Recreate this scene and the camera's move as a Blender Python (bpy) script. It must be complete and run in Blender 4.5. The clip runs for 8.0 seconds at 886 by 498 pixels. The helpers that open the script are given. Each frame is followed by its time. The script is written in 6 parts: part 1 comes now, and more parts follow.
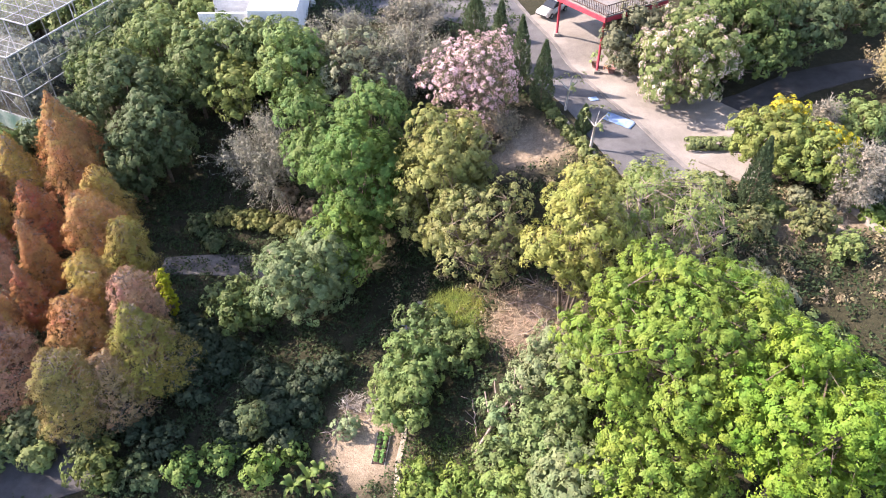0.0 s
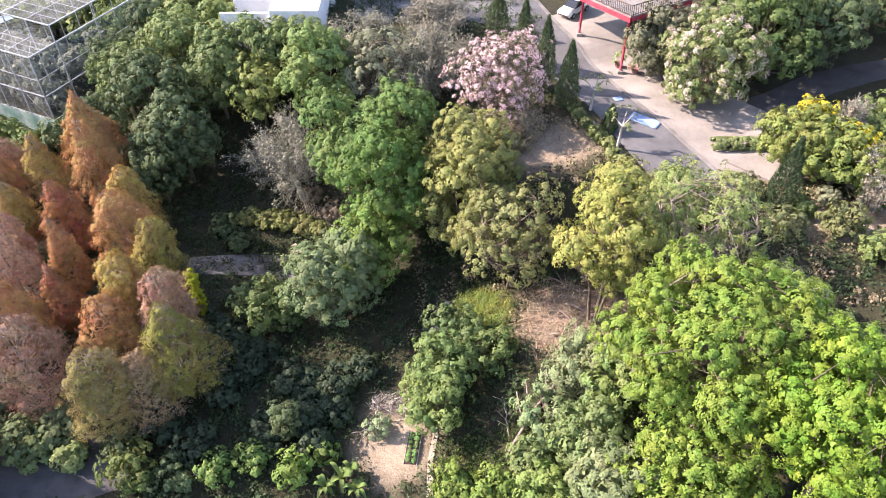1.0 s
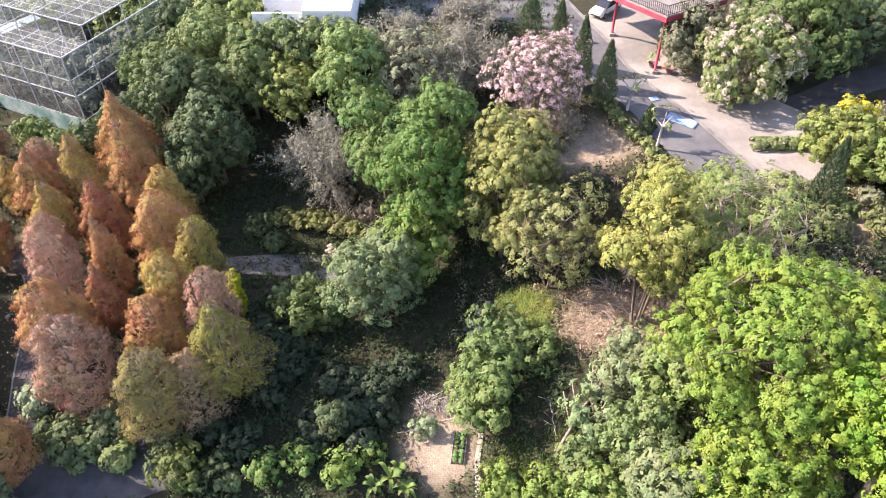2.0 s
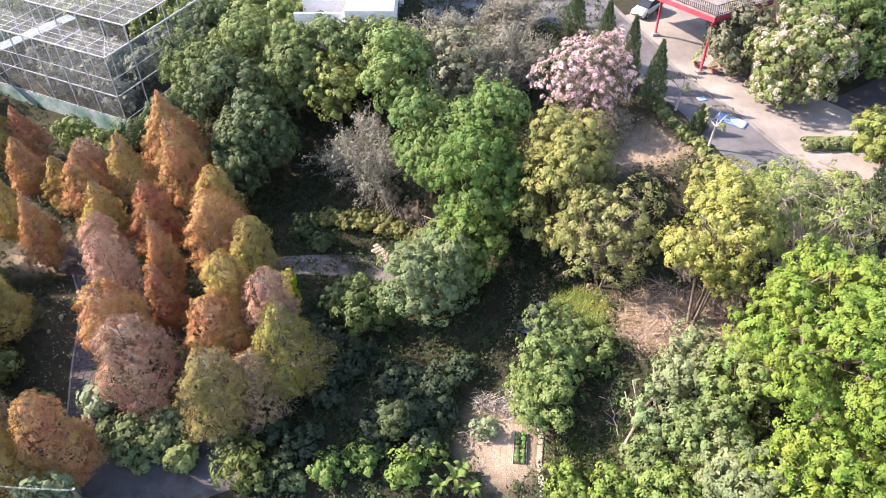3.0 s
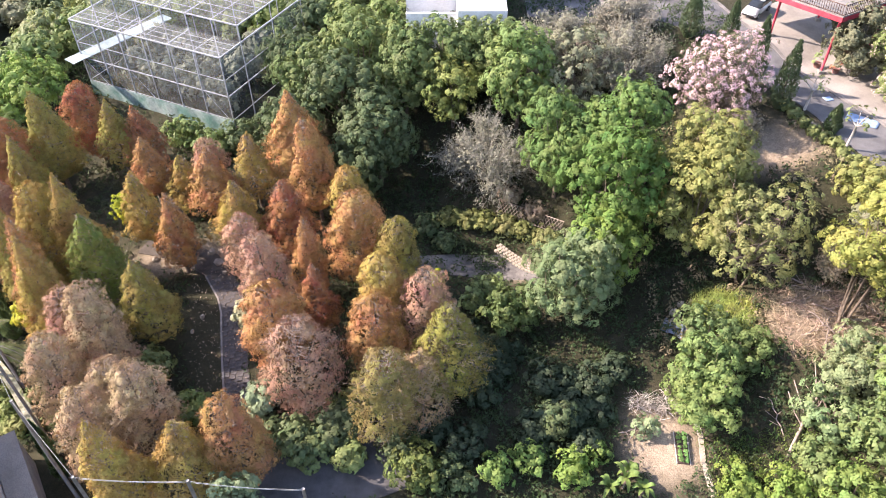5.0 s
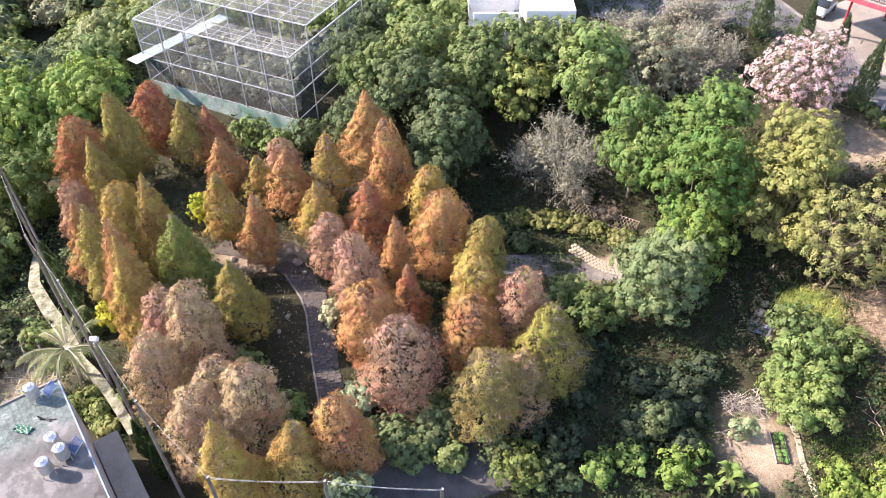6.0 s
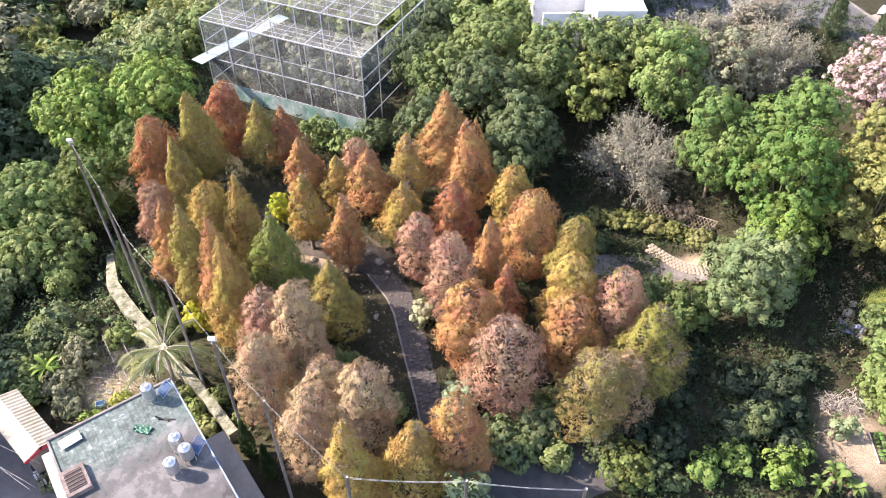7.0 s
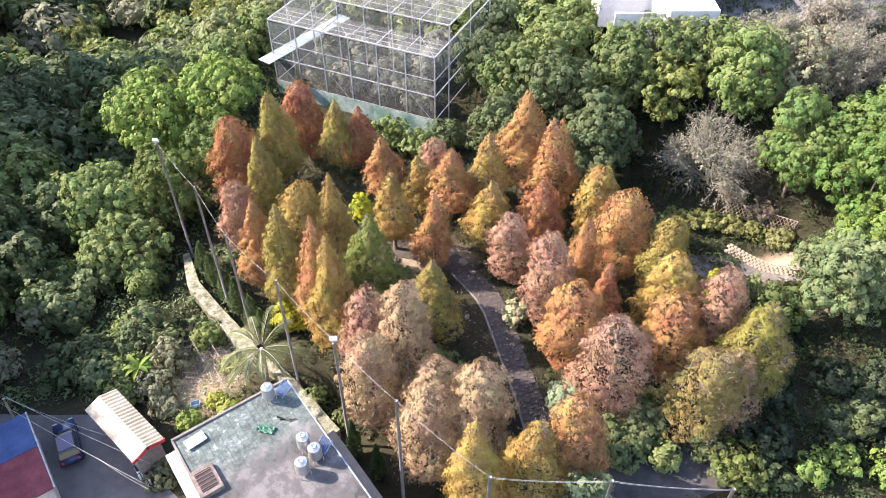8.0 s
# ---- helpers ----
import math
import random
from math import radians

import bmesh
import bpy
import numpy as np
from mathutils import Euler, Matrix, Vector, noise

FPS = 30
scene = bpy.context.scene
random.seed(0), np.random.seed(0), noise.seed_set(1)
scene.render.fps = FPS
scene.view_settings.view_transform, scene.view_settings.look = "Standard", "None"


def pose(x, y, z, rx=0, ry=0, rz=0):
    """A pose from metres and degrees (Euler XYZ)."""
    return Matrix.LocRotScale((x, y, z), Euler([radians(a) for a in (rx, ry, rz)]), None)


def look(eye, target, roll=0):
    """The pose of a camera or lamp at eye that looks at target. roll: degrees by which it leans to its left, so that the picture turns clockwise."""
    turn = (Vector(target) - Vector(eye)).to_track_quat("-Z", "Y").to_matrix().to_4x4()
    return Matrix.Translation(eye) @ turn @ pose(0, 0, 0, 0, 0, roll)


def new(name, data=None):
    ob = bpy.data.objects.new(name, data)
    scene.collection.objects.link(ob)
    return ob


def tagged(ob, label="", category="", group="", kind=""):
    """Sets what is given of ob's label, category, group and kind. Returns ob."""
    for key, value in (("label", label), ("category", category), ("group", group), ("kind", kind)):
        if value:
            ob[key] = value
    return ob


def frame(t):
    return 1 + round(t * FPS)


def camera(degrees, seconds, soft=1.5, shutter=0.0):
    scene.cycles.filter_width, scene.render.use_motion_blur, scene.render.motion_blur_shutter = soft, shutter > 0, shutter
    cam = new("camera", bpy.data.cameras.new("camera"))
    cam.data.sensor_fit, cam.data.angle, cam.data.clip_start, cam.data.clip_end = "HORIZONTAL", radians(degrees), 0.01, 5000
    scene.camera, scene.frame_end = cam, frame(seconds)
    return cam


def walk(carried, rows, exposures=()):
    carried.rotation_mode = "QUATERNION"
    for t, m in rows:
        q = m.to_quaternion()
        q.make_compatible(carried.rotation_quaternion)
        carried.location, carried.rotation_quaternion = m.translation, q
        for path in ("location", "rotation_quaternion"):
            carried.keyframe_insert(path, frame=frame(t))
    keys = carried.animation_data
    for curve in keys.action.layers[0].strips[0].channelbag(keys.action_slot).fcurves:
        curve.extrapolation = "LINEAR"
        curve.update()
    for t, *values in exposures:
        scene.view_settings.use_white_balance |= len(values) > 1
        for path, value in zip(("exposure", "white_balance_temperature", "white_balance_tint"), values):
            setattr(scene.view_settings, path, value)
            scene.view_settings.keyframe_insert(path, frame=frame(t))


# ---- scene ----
# ---- camera: a drone gliding sideways with a fixed gaze ----
cam = camera(62.0, 8.0, soft=0.95)
EYE, TILT = 45.0, -43.5
SLIDE = [(0.0, 0.0), (0.5, 1.09), (1.0, 2.40), (1.5, 4.02), (3.0, 10.57), (3.5, 13.35), (4.0, 16.41), (4.5, 19.51),
         (6.0, 30.35), (6.5, 34.17), (7.0, 38.06), (7.5, 41.98), (8.0, 46.0)]
walk(cam, [(t, pose(-x, 0, EYE, 90 + TILT, 0, 0)) for t, x in SLIDE], [(0.0, 2.02, 6880, 27), (8.0, 2.08, 6950, 25)])

# ---- world and sun ----
SUN_FROM = Vector((-0.79, 0.16, 0.59)).normalized()
world = bpy.data.worlds.new("sky")
scene.world = world
world.use_nodes = True
wn = world.node_tree.nodes
sky = wn.new("ShaderNodeTexSky")
sky.sky_type = "NISHITA"
sky.sun_disc = False
sky.sun_elevation = math.asin(SUN_FROM.z)
sky.sun_rotation = math.atan2(SUN_FROM.x, SUN_FROM.y)
world.node_tree.links.new(sky.outputs["Color"], wn["Background"].inputs["Color"])
wn["Background"].inputs["Strength"].default_value = 0.15
sun_data = bpy.data.lights.new("sun", "SUN")
sun_data.energy, sun_data.angle, sun_data.color = 3.75, radians(0.5), (1.0, 0.94, 0.84)
sun = new("sun", sun_data)
sun.matrix_world = look(SUN_FROM * 200, (0, 0, 0))


# ---- materials ----
def shader(name, rough=0.8, metal=0.0, spec=0.3):
    m = bpy.data.materials.new(name)
    m.use_nodes = True
    p = m.node_tree.nodes["Principled BSDF"]
    p.inputs["Roughness"].default_value = rough
    p.inputs["Metallic"].default_value = metal
    p.inputs["Specular IOR Level"].default_value = spec
    return m, m.node_tree.nodes, m.node_tree.links, p


def ramp(n, stops):
    r = n.new("ShaderNodeValToRGB")
    e = r.color_ramp.elements
    while len(e) < len(stops):
        e.new(0.5)
    for k, (at, c) in zip(e, stops):
        k.position, k.color = at, (*c, 1)
    return r


def mixed(n, l, a, b, fac, mode="MIX"):
    k = n.new("ShaderNodeMix")
    k.data_type, k.blend_type = "RGBA", mode
    for s, v in ((k.inputs[0], fac), (k.inputs[6], a), (k.inputs[7], b)):
        if isinstance(v, (int, float)):
            s.default_value = v
        elif isinstance(v, tuple):
            s.default_value = (*v, 1)
        else:
            l.new(v, s)
    return k.outputs[2]


def noise_of(n, l, scale, detail=4.0, rough=0.6, coord="Object"):
    tc = n.new("ShaderNodeTexCoord")
    t = n.new("ShaderNodeTexNoise")
    t.inputs["Scale"].default_value, t.inputs["Detail"].default_value = scale, detail
    t.inputs["Roughness"].default_value = rough
    l.new(tc.outputs[coord], t.inputs["Vector"])
    return t.outputs["Fac"]


def bumped(n, l, p, height, strength=0.4, dist=0.03):
    b = n.new("ShaderNodeBump")
    b.inputs["Strength"].default_value, b.inputs["Distance"].default_value = strength, dist
    l.new(height, b.inputs["Height"])
    l.new(b.outputs["Normal"], p.inputs["Normal"])


def surface(name, dark, light, scale=1.5, fine=18.0, rough=0.85, metal=0.0, spec=0.3, bump=0.3, stops=(0.3, 0.7), dist=0.02):
    """A worn surface: two scales of tone and a fine relief."""
    m, n, l, p = shader(name, rough, metal, spec)
    a, b = noise_of(n, l, scale), noise_of(n, l, fine, 5.0)
    r = ramp(n, [(stops[0], dark), (stops[1], light)])
    l.new(a, r.inputs["Fac"])
    g = ramp(n, [(0.3, (0.72, 0.72, 0.72)), (0.7, (1.15, 1.15, 1.15))])
    l.new(b, g.inputs["Fac"])
    l.new(mixed(n, l, r.outputs["Color"], g.outputs["Color"], 1.0, "MULTIPLY"), p.inputs["Base Color"])
    bumped(n, l, p, b, bump, dist)
    return m


def foliage(name, shift=0.03, through_light=0.35, spread=0.3, rough=0.55, autumn=False, gloss=0.25, mottle=1.5, vary=0.26):
    """Leaves in the object's own colour, each leaf a little different."""
    m, n, l, p = shader(name, rough, 0.0, gloss)
    info, geo, hsv = n.new("ShaderNodeObjectInfo"), n.new("ShaderNodeNewGeometry"), n.new("ShaderNodeHueSaturation")
    rnd = n.new("ShaderNodeMapRange")
    l.new(geo.outputs["Random Per Island"], rnd.inputs["Value"])
    rnd.inputs["To Min"].default_value, rnd.inputs["To Max"].default_value = 1 - spread, 1 + spread
    tuft, times = n.new("ShaderNodeMapRange"), n.new("ShaderNodeMath")
    l.new(noise_of(n, l, mottle, 2.0), tuft.inputs["Value"])
    tuft.inputs["From Min"].default_value, tuft.inputs["From Max"].default_value = 0.32, 0.68
    tuft.inputs["To Min"].default_value, tuft.inputs["To Max"].default_value = 1 - vary, 1 + 0.92 * vary
    times.operation = "MULTIPLY"
    l.new(rnd.outputs["Result"], times.inputs[0])
    l.new(tuft.outputs["Result"], times.inputs[1])
    l.new(times.outputs[0], hsv.inputs["Value"])
    patch = noise_of(n, l, 0.55, 3.0)
    hue = n.new("ShaderNodeMapRange")
    l.new(patch, hue.inputs["Value"])
    hue.inputs["From Min"].default_value, hue.inputs["From Max"].default_value = 0.3, 0.7
    hue.inputs["To Min"].default_value, hue.inputs["To Max"].default_value = 0.5 - shift, 0.5 + shift
    l.new(hue.outputs["Result"], hsv.inputs["Hue"])
    base = info.outputs["Color"]
    if autumn:
        tc, sep, add = n.new("ShaderNodeTexCoord"), n.new("ShaderNodeSeparateXYZ"), n.new("ShaderNodeMath")
        l.new(tc.outputs["Generated"], sep.inputs[0])
        add.operation = "ADD"
        l.new(sep.outputs["Z"], add.inputs[0])
        l.new(patch, add.inputs[1])
        r = ramp(n, [(0.45, (0.0, 0.0, 0.0)), (0.95, (1.0, 1.0, 1.0))])
        half = n.new("ShaderNodeMath")
        half.operation = "MULTIPLY"
        half.inputs[1].default_value = 0.62
        l.new(add.outputs[0], half.inputs[0])
        l.new(half.outputs[0], r.inputs["Fac"])
        base = mixed(n, l, mixed(n, l, base, (0.96, 0.9, 0.88), 1.0, "MULTIPLY"), base, r.outputs["Color"])
    l.new(base, hsv.inputs["Color"])
    l.new(hsv.outputs["Color"], p.inputs["Base Color"])
    t, mix = n.new("ShaderNodeBsdfTranslucent"), n.new("ShaderNodeMixShader")
    l.new(hsv.outputs["Color"], t.inputs["Color"])
    mix.inputs[0].default_value = through_light
    l.new(p.outputs[0], mix.inputs[1])
    l.new(t.outputs[0], mix.inputs[2])
    l.new(mix.outputs[0], n["Material Output"].inputs["Surface"])
    return m


LEAF = foliage("leaf", 0.03, 0.28, 0.12, vary=0.2, gloss=0.14)
NEEDLE = foliage("autumn_needle", 0.03, 0.17, 0.1, 0.8, autumn=True, gloss=0.12, mottle=1.6, vary=0.26)
GRASS = foliage("grass_blade", 0.04, 0.3, 0.5, 0.8)
BARK = surface("bark", (0.07, 0.05, 0.035), (0.2, 0.16, 0.12), 2.0, 14.0, 0.9)
PALE_BARK = surface("pale_bark", (0.26, 0.23, 0.2), (0.52, 0.48, 0.43), 2.0, 14.0, 0.9)
TWIG = surface("twig_bark", (0.17, 0.135, 0.11), (0.34, 0.28, 0.24), 2.0, 14.0, 0.9)
GREY_TWIG = surface("grey_twig", (0.15, 0.145, 0.115), (0.28, 0.27, 0.215), 2.0, 14.0, 0.9)
ASPHALT = surface("asphalt", (0.085, 0.082, 0.08), (0.15, 0.147, 0.145), 0.5, 30.0, 0.9)
CONCRETE = surface("pale_concrete", (0.2, 0.178, 0.152), (0.31, 0.28, 0.245), 0.4, 12.0, 0.9)
KERB = surface("kerb_stone", (0.13, 0.12, 0.11), (0.24, 0.22, 0.2), 0.8, 14.0, 0.9)
STEEL = surface("galvanised_steel", (0.24, 0.255, 0.25), (0.46, 0.48, 0.48), 3.0, 20.0, 0.55, 0.3)
POLE_STEEL = surface("dull_pole_steel", (0.16, 0.15, 0.14), (0.32, 0.31, 0.3), 1.2, 16.0, 0.7, 0.2)
TANK_STEEL = surface("brushed_steel", (0.55, 0.56, 0.57), (0.75, 0.76, 0.77), 3.0, 30.0, 0.32, 0.85)
WHITE = surface("white_paint", (0.5, 0.5, 0.48), (0.7, 0.7, 0.68), 1.2, 20.0, 0.7)
PLASTER = surface("pale_plaster", (0.36, 0.33, 0.31), (0.52, 0.48, 0.45), 0.8, 14.0, 0.9)
RED = surface("red_paint", (0.32, 0.03, 0.045), (0.46, 0.06, 0.08), 1.0, 20.0, 0.6)
RUSTY = surface("rust_red", (0.13, 0.06, 0.05), (0.26, 0.15, 0.13), 1.5, 20.0, 0.8)
BLACK = surface("dark_rubber", (0.015, 0.015, 0.015), (0.04, 0.04, 0.04), 3.0, 20.0, 0.7)
BLUE = surface("blue_sheet", (0.03, 0.09, 0.26), (0.06, 0.16, 0.4), 0.8, 14.0, 0.55)
MAROON = surface("maroon_sheet", (0.11, 0.02, 0.03), (0.2, 0.05, 0.06), 0.8, 14.0, 0.7)
CREAM = surface("cream_sheet", (0.27, 0.235, 0.17), (0.47, 0.42, 0.32), 0.9, 14.0, 0.75)
STONE = surface("stone", (0.24, 0.2, 0.15), (0.5, 0.44, 0.36), 1.0, 10.0, 0.9, bump=0.6)
DARK_WOOD = surface("dark_wood", (0.05, 0.03, 0.025), (0.12, 0.08, 0.06), 2.0, 18.0, 0.8)
GLASS, _n, _l, _p = shader("dark_glass", 0.08, 0.0, 0.6)
_p.inputs["Base Color"].default_value = (0.02, 0.025, 0.03, 1)


# ---- the lie of the land ----
# First four LOW spots: unseen hill added to cast shade on valley and yard.
LOW = [(-142, 70, 30), (-142, 92, 44), (-117, 35, 26), (-145, 45, 24), (-114, 60, -14), (-115, 85, -18), (-120, 108, -25), (-110, 125, -27), (-85, 115, -23), (-92, 80, -16), (-82, 58, -11), (-78, 45, -9.5), (-68, 44, -8.3), (-70, 33, -7),
       (-78, 26, -7), (-60, 15, -7), (-57, 36, -6), (-46, 28, -4.5), (-50, 60, -4), (-41, 40, -3.7), (-30, 28, -4.3),
       (-20, 40, -4.8), (-16, 52, -6.3), (-26, 60, -5.5), (-47, 71, -5.0), (-66, 80, -4.4)]
HIGH = [(-64, 80, -4.5), (-32, 76, -2), (-15, 70, 0), (-5, 60, 2), (-10, 50, -4), (-4, 42, -4), (-4, 31, -4.8), (-12, 26, -5),
        (1, 43, -2.6), (7, 42, -0.8), (8, 36, -1.6), (8.5, 56, 4.3), (11.7, 60.3, 6.2), (13, 54, 6.0), (17.5, 59, 5.9), (22, 56, 5.5), (16.3, 67.2, 6.0), (12, 74, 7.0), (4, 78, 7.4),
        (-15, 84, 5.4), (32, 60, 6), (46, 66, 6.5), (28, 42, 5.2), (36, 37, 6), (15, 30, 1), (22, 20, 2), (10, 18, -2), (60, 40, 9), (10, 90, 8), (40, 90, 10)]
SPOTS = np.array(LOW + HIGH, float)


def ground(x, y):
    """Height of the land at x, y (numbers or arrays)."""
    x, y = np.asarray(x, float), np.asarray(y, float)
    d2 = (x[..., None] - SPOTS[:, 0]) ** 2 + (y[..., None] - SPOTS[:, 1]) ** 2
    w = 1.0 / (d2 + 9.0) ** 2
    return (w * SPOTS[:, 2]).sum(-1) / w.sum(-1)


def gz(x, y):
    return float(ground(x, y))


# ---- making meshes ----
def mesh_of(name, verts, faces, mat, smooth=False):
    me = bpy.data.meshes.new(name)
    me.from_pydata([tuple(v) for v in verts], [], faces)
    me.materials.append(mat)
    if smooth:
        me.polygons.foreach_set("use_smooth", [True] * len(me.polygons))
    me.update()
    return me


def leaf_mesh(name, v, mat):
    """A mesh of loose pointed blades from an array n x 3 x 3."""
    n = len(v)
    me = bpy.data.meshes.new(name)
    me.vertices.add(3 * n)
    me.vertices.foreach_set("co", v.reshape(-1).astype(np.float32))
    me.loops.add(3 * n)
    me.loops.foreach_set("vertex_index", np.arange(3 * n, dtype=np.int32))
    me.polygons.add(n)
    me.polygons.foreach_set("loop_start", np.arange(0, 3 * n, 3, dtype=np.int32))
    me.materials.append(mat)
    me.update(calc_edges=True)
    return me


def unit(v):
    return v / np.maximum(np.linalg.norm(v, axis=-1, keepdims=True), 1e-9)


def blades(c, along, side, length, width):
    """Pointed leaf shapes at c: n x 3 x 3."""
    a, s = unit(along) * length[:, None] * 0.5, unit(side) * width[:, None] * 0.5
    return np.stack([c - a * 0.8 + s * 0.9, c + a * 1.1, c - a * 0.5 - s * 1.1], 1)


def part(name, me, parent, label="", color=None):
    ob = new(name, me)
    ob.parent = parent
    if label:
        ob["label"] = label
    if color:
        ob.color = (*color, 1)
    return ob


def bm_part(name, bm, mat, parent, label="", smooth=False):
    me = bpy.data.meshes.new(name)
    bm.to_mesh(me)
    bm.free()
    me.materials.append(mat)
    if smooth:
        me.polygons.foreach_set("use_smooth", [True] * len(me.polygons))
    return part(name, me, parent, label)


def box_bm(bm, sx, sy, sz, m=None, bevel=0.0):
    """A box on its base centre, with softened edges."""
    g = bmesh.ops.create_cube(bm, size=1.0, matrix=(m or Matrix()) @ Matrix.Translation((0, 0, sz / 2)) @ Matrix.Diagonal((sx, sy, sz, 1)))
    if bevel:
        edges = {e for v in g["verts"] for e in v.link_edges}
        bmesh.ops.bevel(bm, geom=list(edges), offset=bevel, segments=1, affect="EDGES")


def box(name, parent, mat, sx, sy, sz, m=None, bevel=0.0, label=""):
    bm = bmesh.new()
    box_bm(bm, sx, sy, sz, m, bevel)
    return bm_part(name, bm, mat, parent, label)


def rods(name, mat, segs, sides=5):
    """Tapered rods (p, q, radius at p, radius at q), one mesh."""
    v, f = [], []
    for p, q, ra, rb in segs:
        p, q = Vector(p), Vector(q)
        d = q - p
        if d.length < 1e-6:
            continue
        d.normalize()
        a = d.orthogonal().normalized()
        b = d.cross(a)
        k = len(v)
        for c, r in ((p, ra), (q, rb)):
            for i in range(sides):
                t = 2 * math.pi * i / sides
                v.append(c + (a * math.cos(t) + b * math.sin(t)) * r)
        f += [(k + i, k + (i + 1) % sides, k + sides + (i + 1) % sides, k + sides + i) for i in range(sides)]
        f.append(tuple(range(k + 2 * sides - 1, k + sides - 1, -1)))
        f.append(tuple(range(k, k + sides)))
    return mesh_of(name, v, f, mat, smooth=sides > 4)


def tube(name, mat, pts, r, sides=5):
    """One bent round bar through all the points."""
    v, f = [], []
    pts = [Vector(p) for p in pts]
    for i, p in enumerate(pts):
        d = (pts[min(i + 1, len(pts) - 1)] - pts[max(i - 1, 0)]).normalized()
        a = d.orthogonal().normalized() if abs(d.z) > 0.95 else d.cross(Vector((0, 0, 1))).normalized()
        b = d.cross(a)
        v += [p + (a * math.cos(2 * math.pi * k / sides) + b * math.sin(2 * math.pi * k / sides)) * r for k in range(sides)]
    for i in range(len(pts) - 1):
        f += [(i * sides + k, i * sides + (k + 1) % sides, (i + 1) * sides + (k + 1) % sides, (i + 1) * sides + k) for k in range(sides)]
    f += [tuple(range(sides - 1, -1, -1)), tuple((len(pts) - 1) * sides + k for k in range(sides))]
    return mesh_of(name, v, f, mat, True)


def thing(name, m, label, category, group="", kind=""):
    ob = new(name)
    ob.matrix_world = m
    ob.empty_display_size = 0.3
    return tagged(ob, label, category, group, kind)


# ---- trees ----
rng = np.random.default_rng(11)
LEAF_TONE = (0.71, 0.73, 0.72)


def bald_cypress(x, y, top, r, color, label, full=1.0, blunt=0.85):
    """A cone or dome of fine sprays in small tufts round a straight stem; grey twigs show where it thins."""
    dome = blunt < 0.7
    r, y = r * (1.2 if dome else 1.5), y + 0.5
    base = gz(x, y) - 0.1
    h = top + 0.3 - base
    t = thing("bald_cypress", pose(x, y, base, 0, 0, float(rng.uniform(0, 360))), label, "tree", "cypress grove")
    lean = rng.normal(0, 0.018, 2)
    stem = [(0, 0, 0), (lean[0] * h * 0.5, lean[1] * h * 0.5, h * 0.5), (lean[0] * h, lean[1] * h, h * 0.97)]
    part("trunk", rods("trunk", BARK, [(stem[0], stem[1], 0.16 + 0.006 * h, 0.1), (stem[1], stem[2], 0.1, 0.02)], 7), t)
    low = rng.uniform(0.08, 0.15) if dome else rng.uniform(0.14, 0.22)
    power = rng.uniform(0.5, 0.62) if dome else rng.uniform(0.78, 0.92)
    ph = rng.uniform(0, 6, 4)

    def reach(u, az):
        """Radius of the crown at the height u and bearing az."""
        v = np.clip((u - low) / (1 - low), 0, 1)
        cone = np.minimum(1.0, (v / 0.2 + 0.05) ** 0.5) * np.clip((1 - v) / 0.86, 0, 1) ** power
        egg = np.where(v < 0.34, 0.62 + 0.38 * np.sin(v / 0.34 * 1.57), np.sqrt(np.clip(1 - ((v - 0.34) / 0.66) ** 2, 0, 1)))
        body = 0.66 * egg + 0.34 * cone if dome else cone
        wave = 1 + 0.13 * np.sin(az + u * 6 + ph[0]) + 0.12 * np.sin(az * 3 - u * 13 + ph[1]) + 0.11 * np.sin(az * 4 + u * 17 + ph[2]) + 0.07 * np.sin(az * 9 - u * 41 + ph[3])
        return r * np.clip(body * wave, 0.03, 1.2)

    def thick(u, az):
        """How full the sprays are there, 0 to 1."""
        return np.clip(full * (0.86 + 0.22 * np.sin(az + u * 4 + ph[3]) + 0.2 * (u - 0.5)), 0.25, 1.0)

    grid = np.linspace(low, 1, 60)
    weight = np.cumsum(reach(grid, np.zeros(60)) + 0.04 * r)
    weight = (weight - weight[0]) / (weight[-1] - weight[0])

    def heights(n):
        """Heights spread by the crown's girth."""
        return np.interp(rng.uniform(0, 1, n), weight, grid)

    nb = int(34 + 12 * r)
    u, az = np.sort(rng.uniform(low, 0.97, nb)), rng.uniform(0, 2 * math.pi, nb)
    ln = reach(u, az)
    out = np.stack([np.cos(az), np.sin(az), np.zeros(nb)], 1)
    p0 = np.stack([lean[0] * h * u, lean[1] * h * u, h * u - 0.25 * ln], 1)
    segs = [(p0[i], p0[i] + out[i] * ln[i] * 0.95 + np.array([0, 0, 0.22 * ln[i]]), 0.035, 0.008) for i in range(nb)]
    tagged(part("branching", rods("branching", TWIG, segs, 3), t), kind="stuff")
    # bare twigs
    nt = int((900 + 2200 * (1.0 - full)) * r / 2.5)
    u, az = rng.uniform(low, 0.98, nt), rng.uniform(0, 2 * math.pi, nt)
    out = np.stack([np.cos(az), np.sin(az), np.zeros(nt)], 1)
    q = out * (reach(u, az) * rng.uniform(0.7, 1.07, nt))[:, None] + np.stack([lean[0] * h * u, lean[1] * h * u, h * u], 1)
    way = unit(out + rng.normal(0, 0.5, (nt, 3)) + np.array([0, 0, 0.35]))
    span = rng.uniform(0.3, 0.75, nt)
    hair = blades(q, way, np.cross(way, rng.normal(0, 1, way.shape)), span, np.full(nt, 0.028))
    tagged(part("twig_haze", leaf_mesh("twig_haze", hair, TWIG), t, "pale grey bare twigs"), kind="stuff")
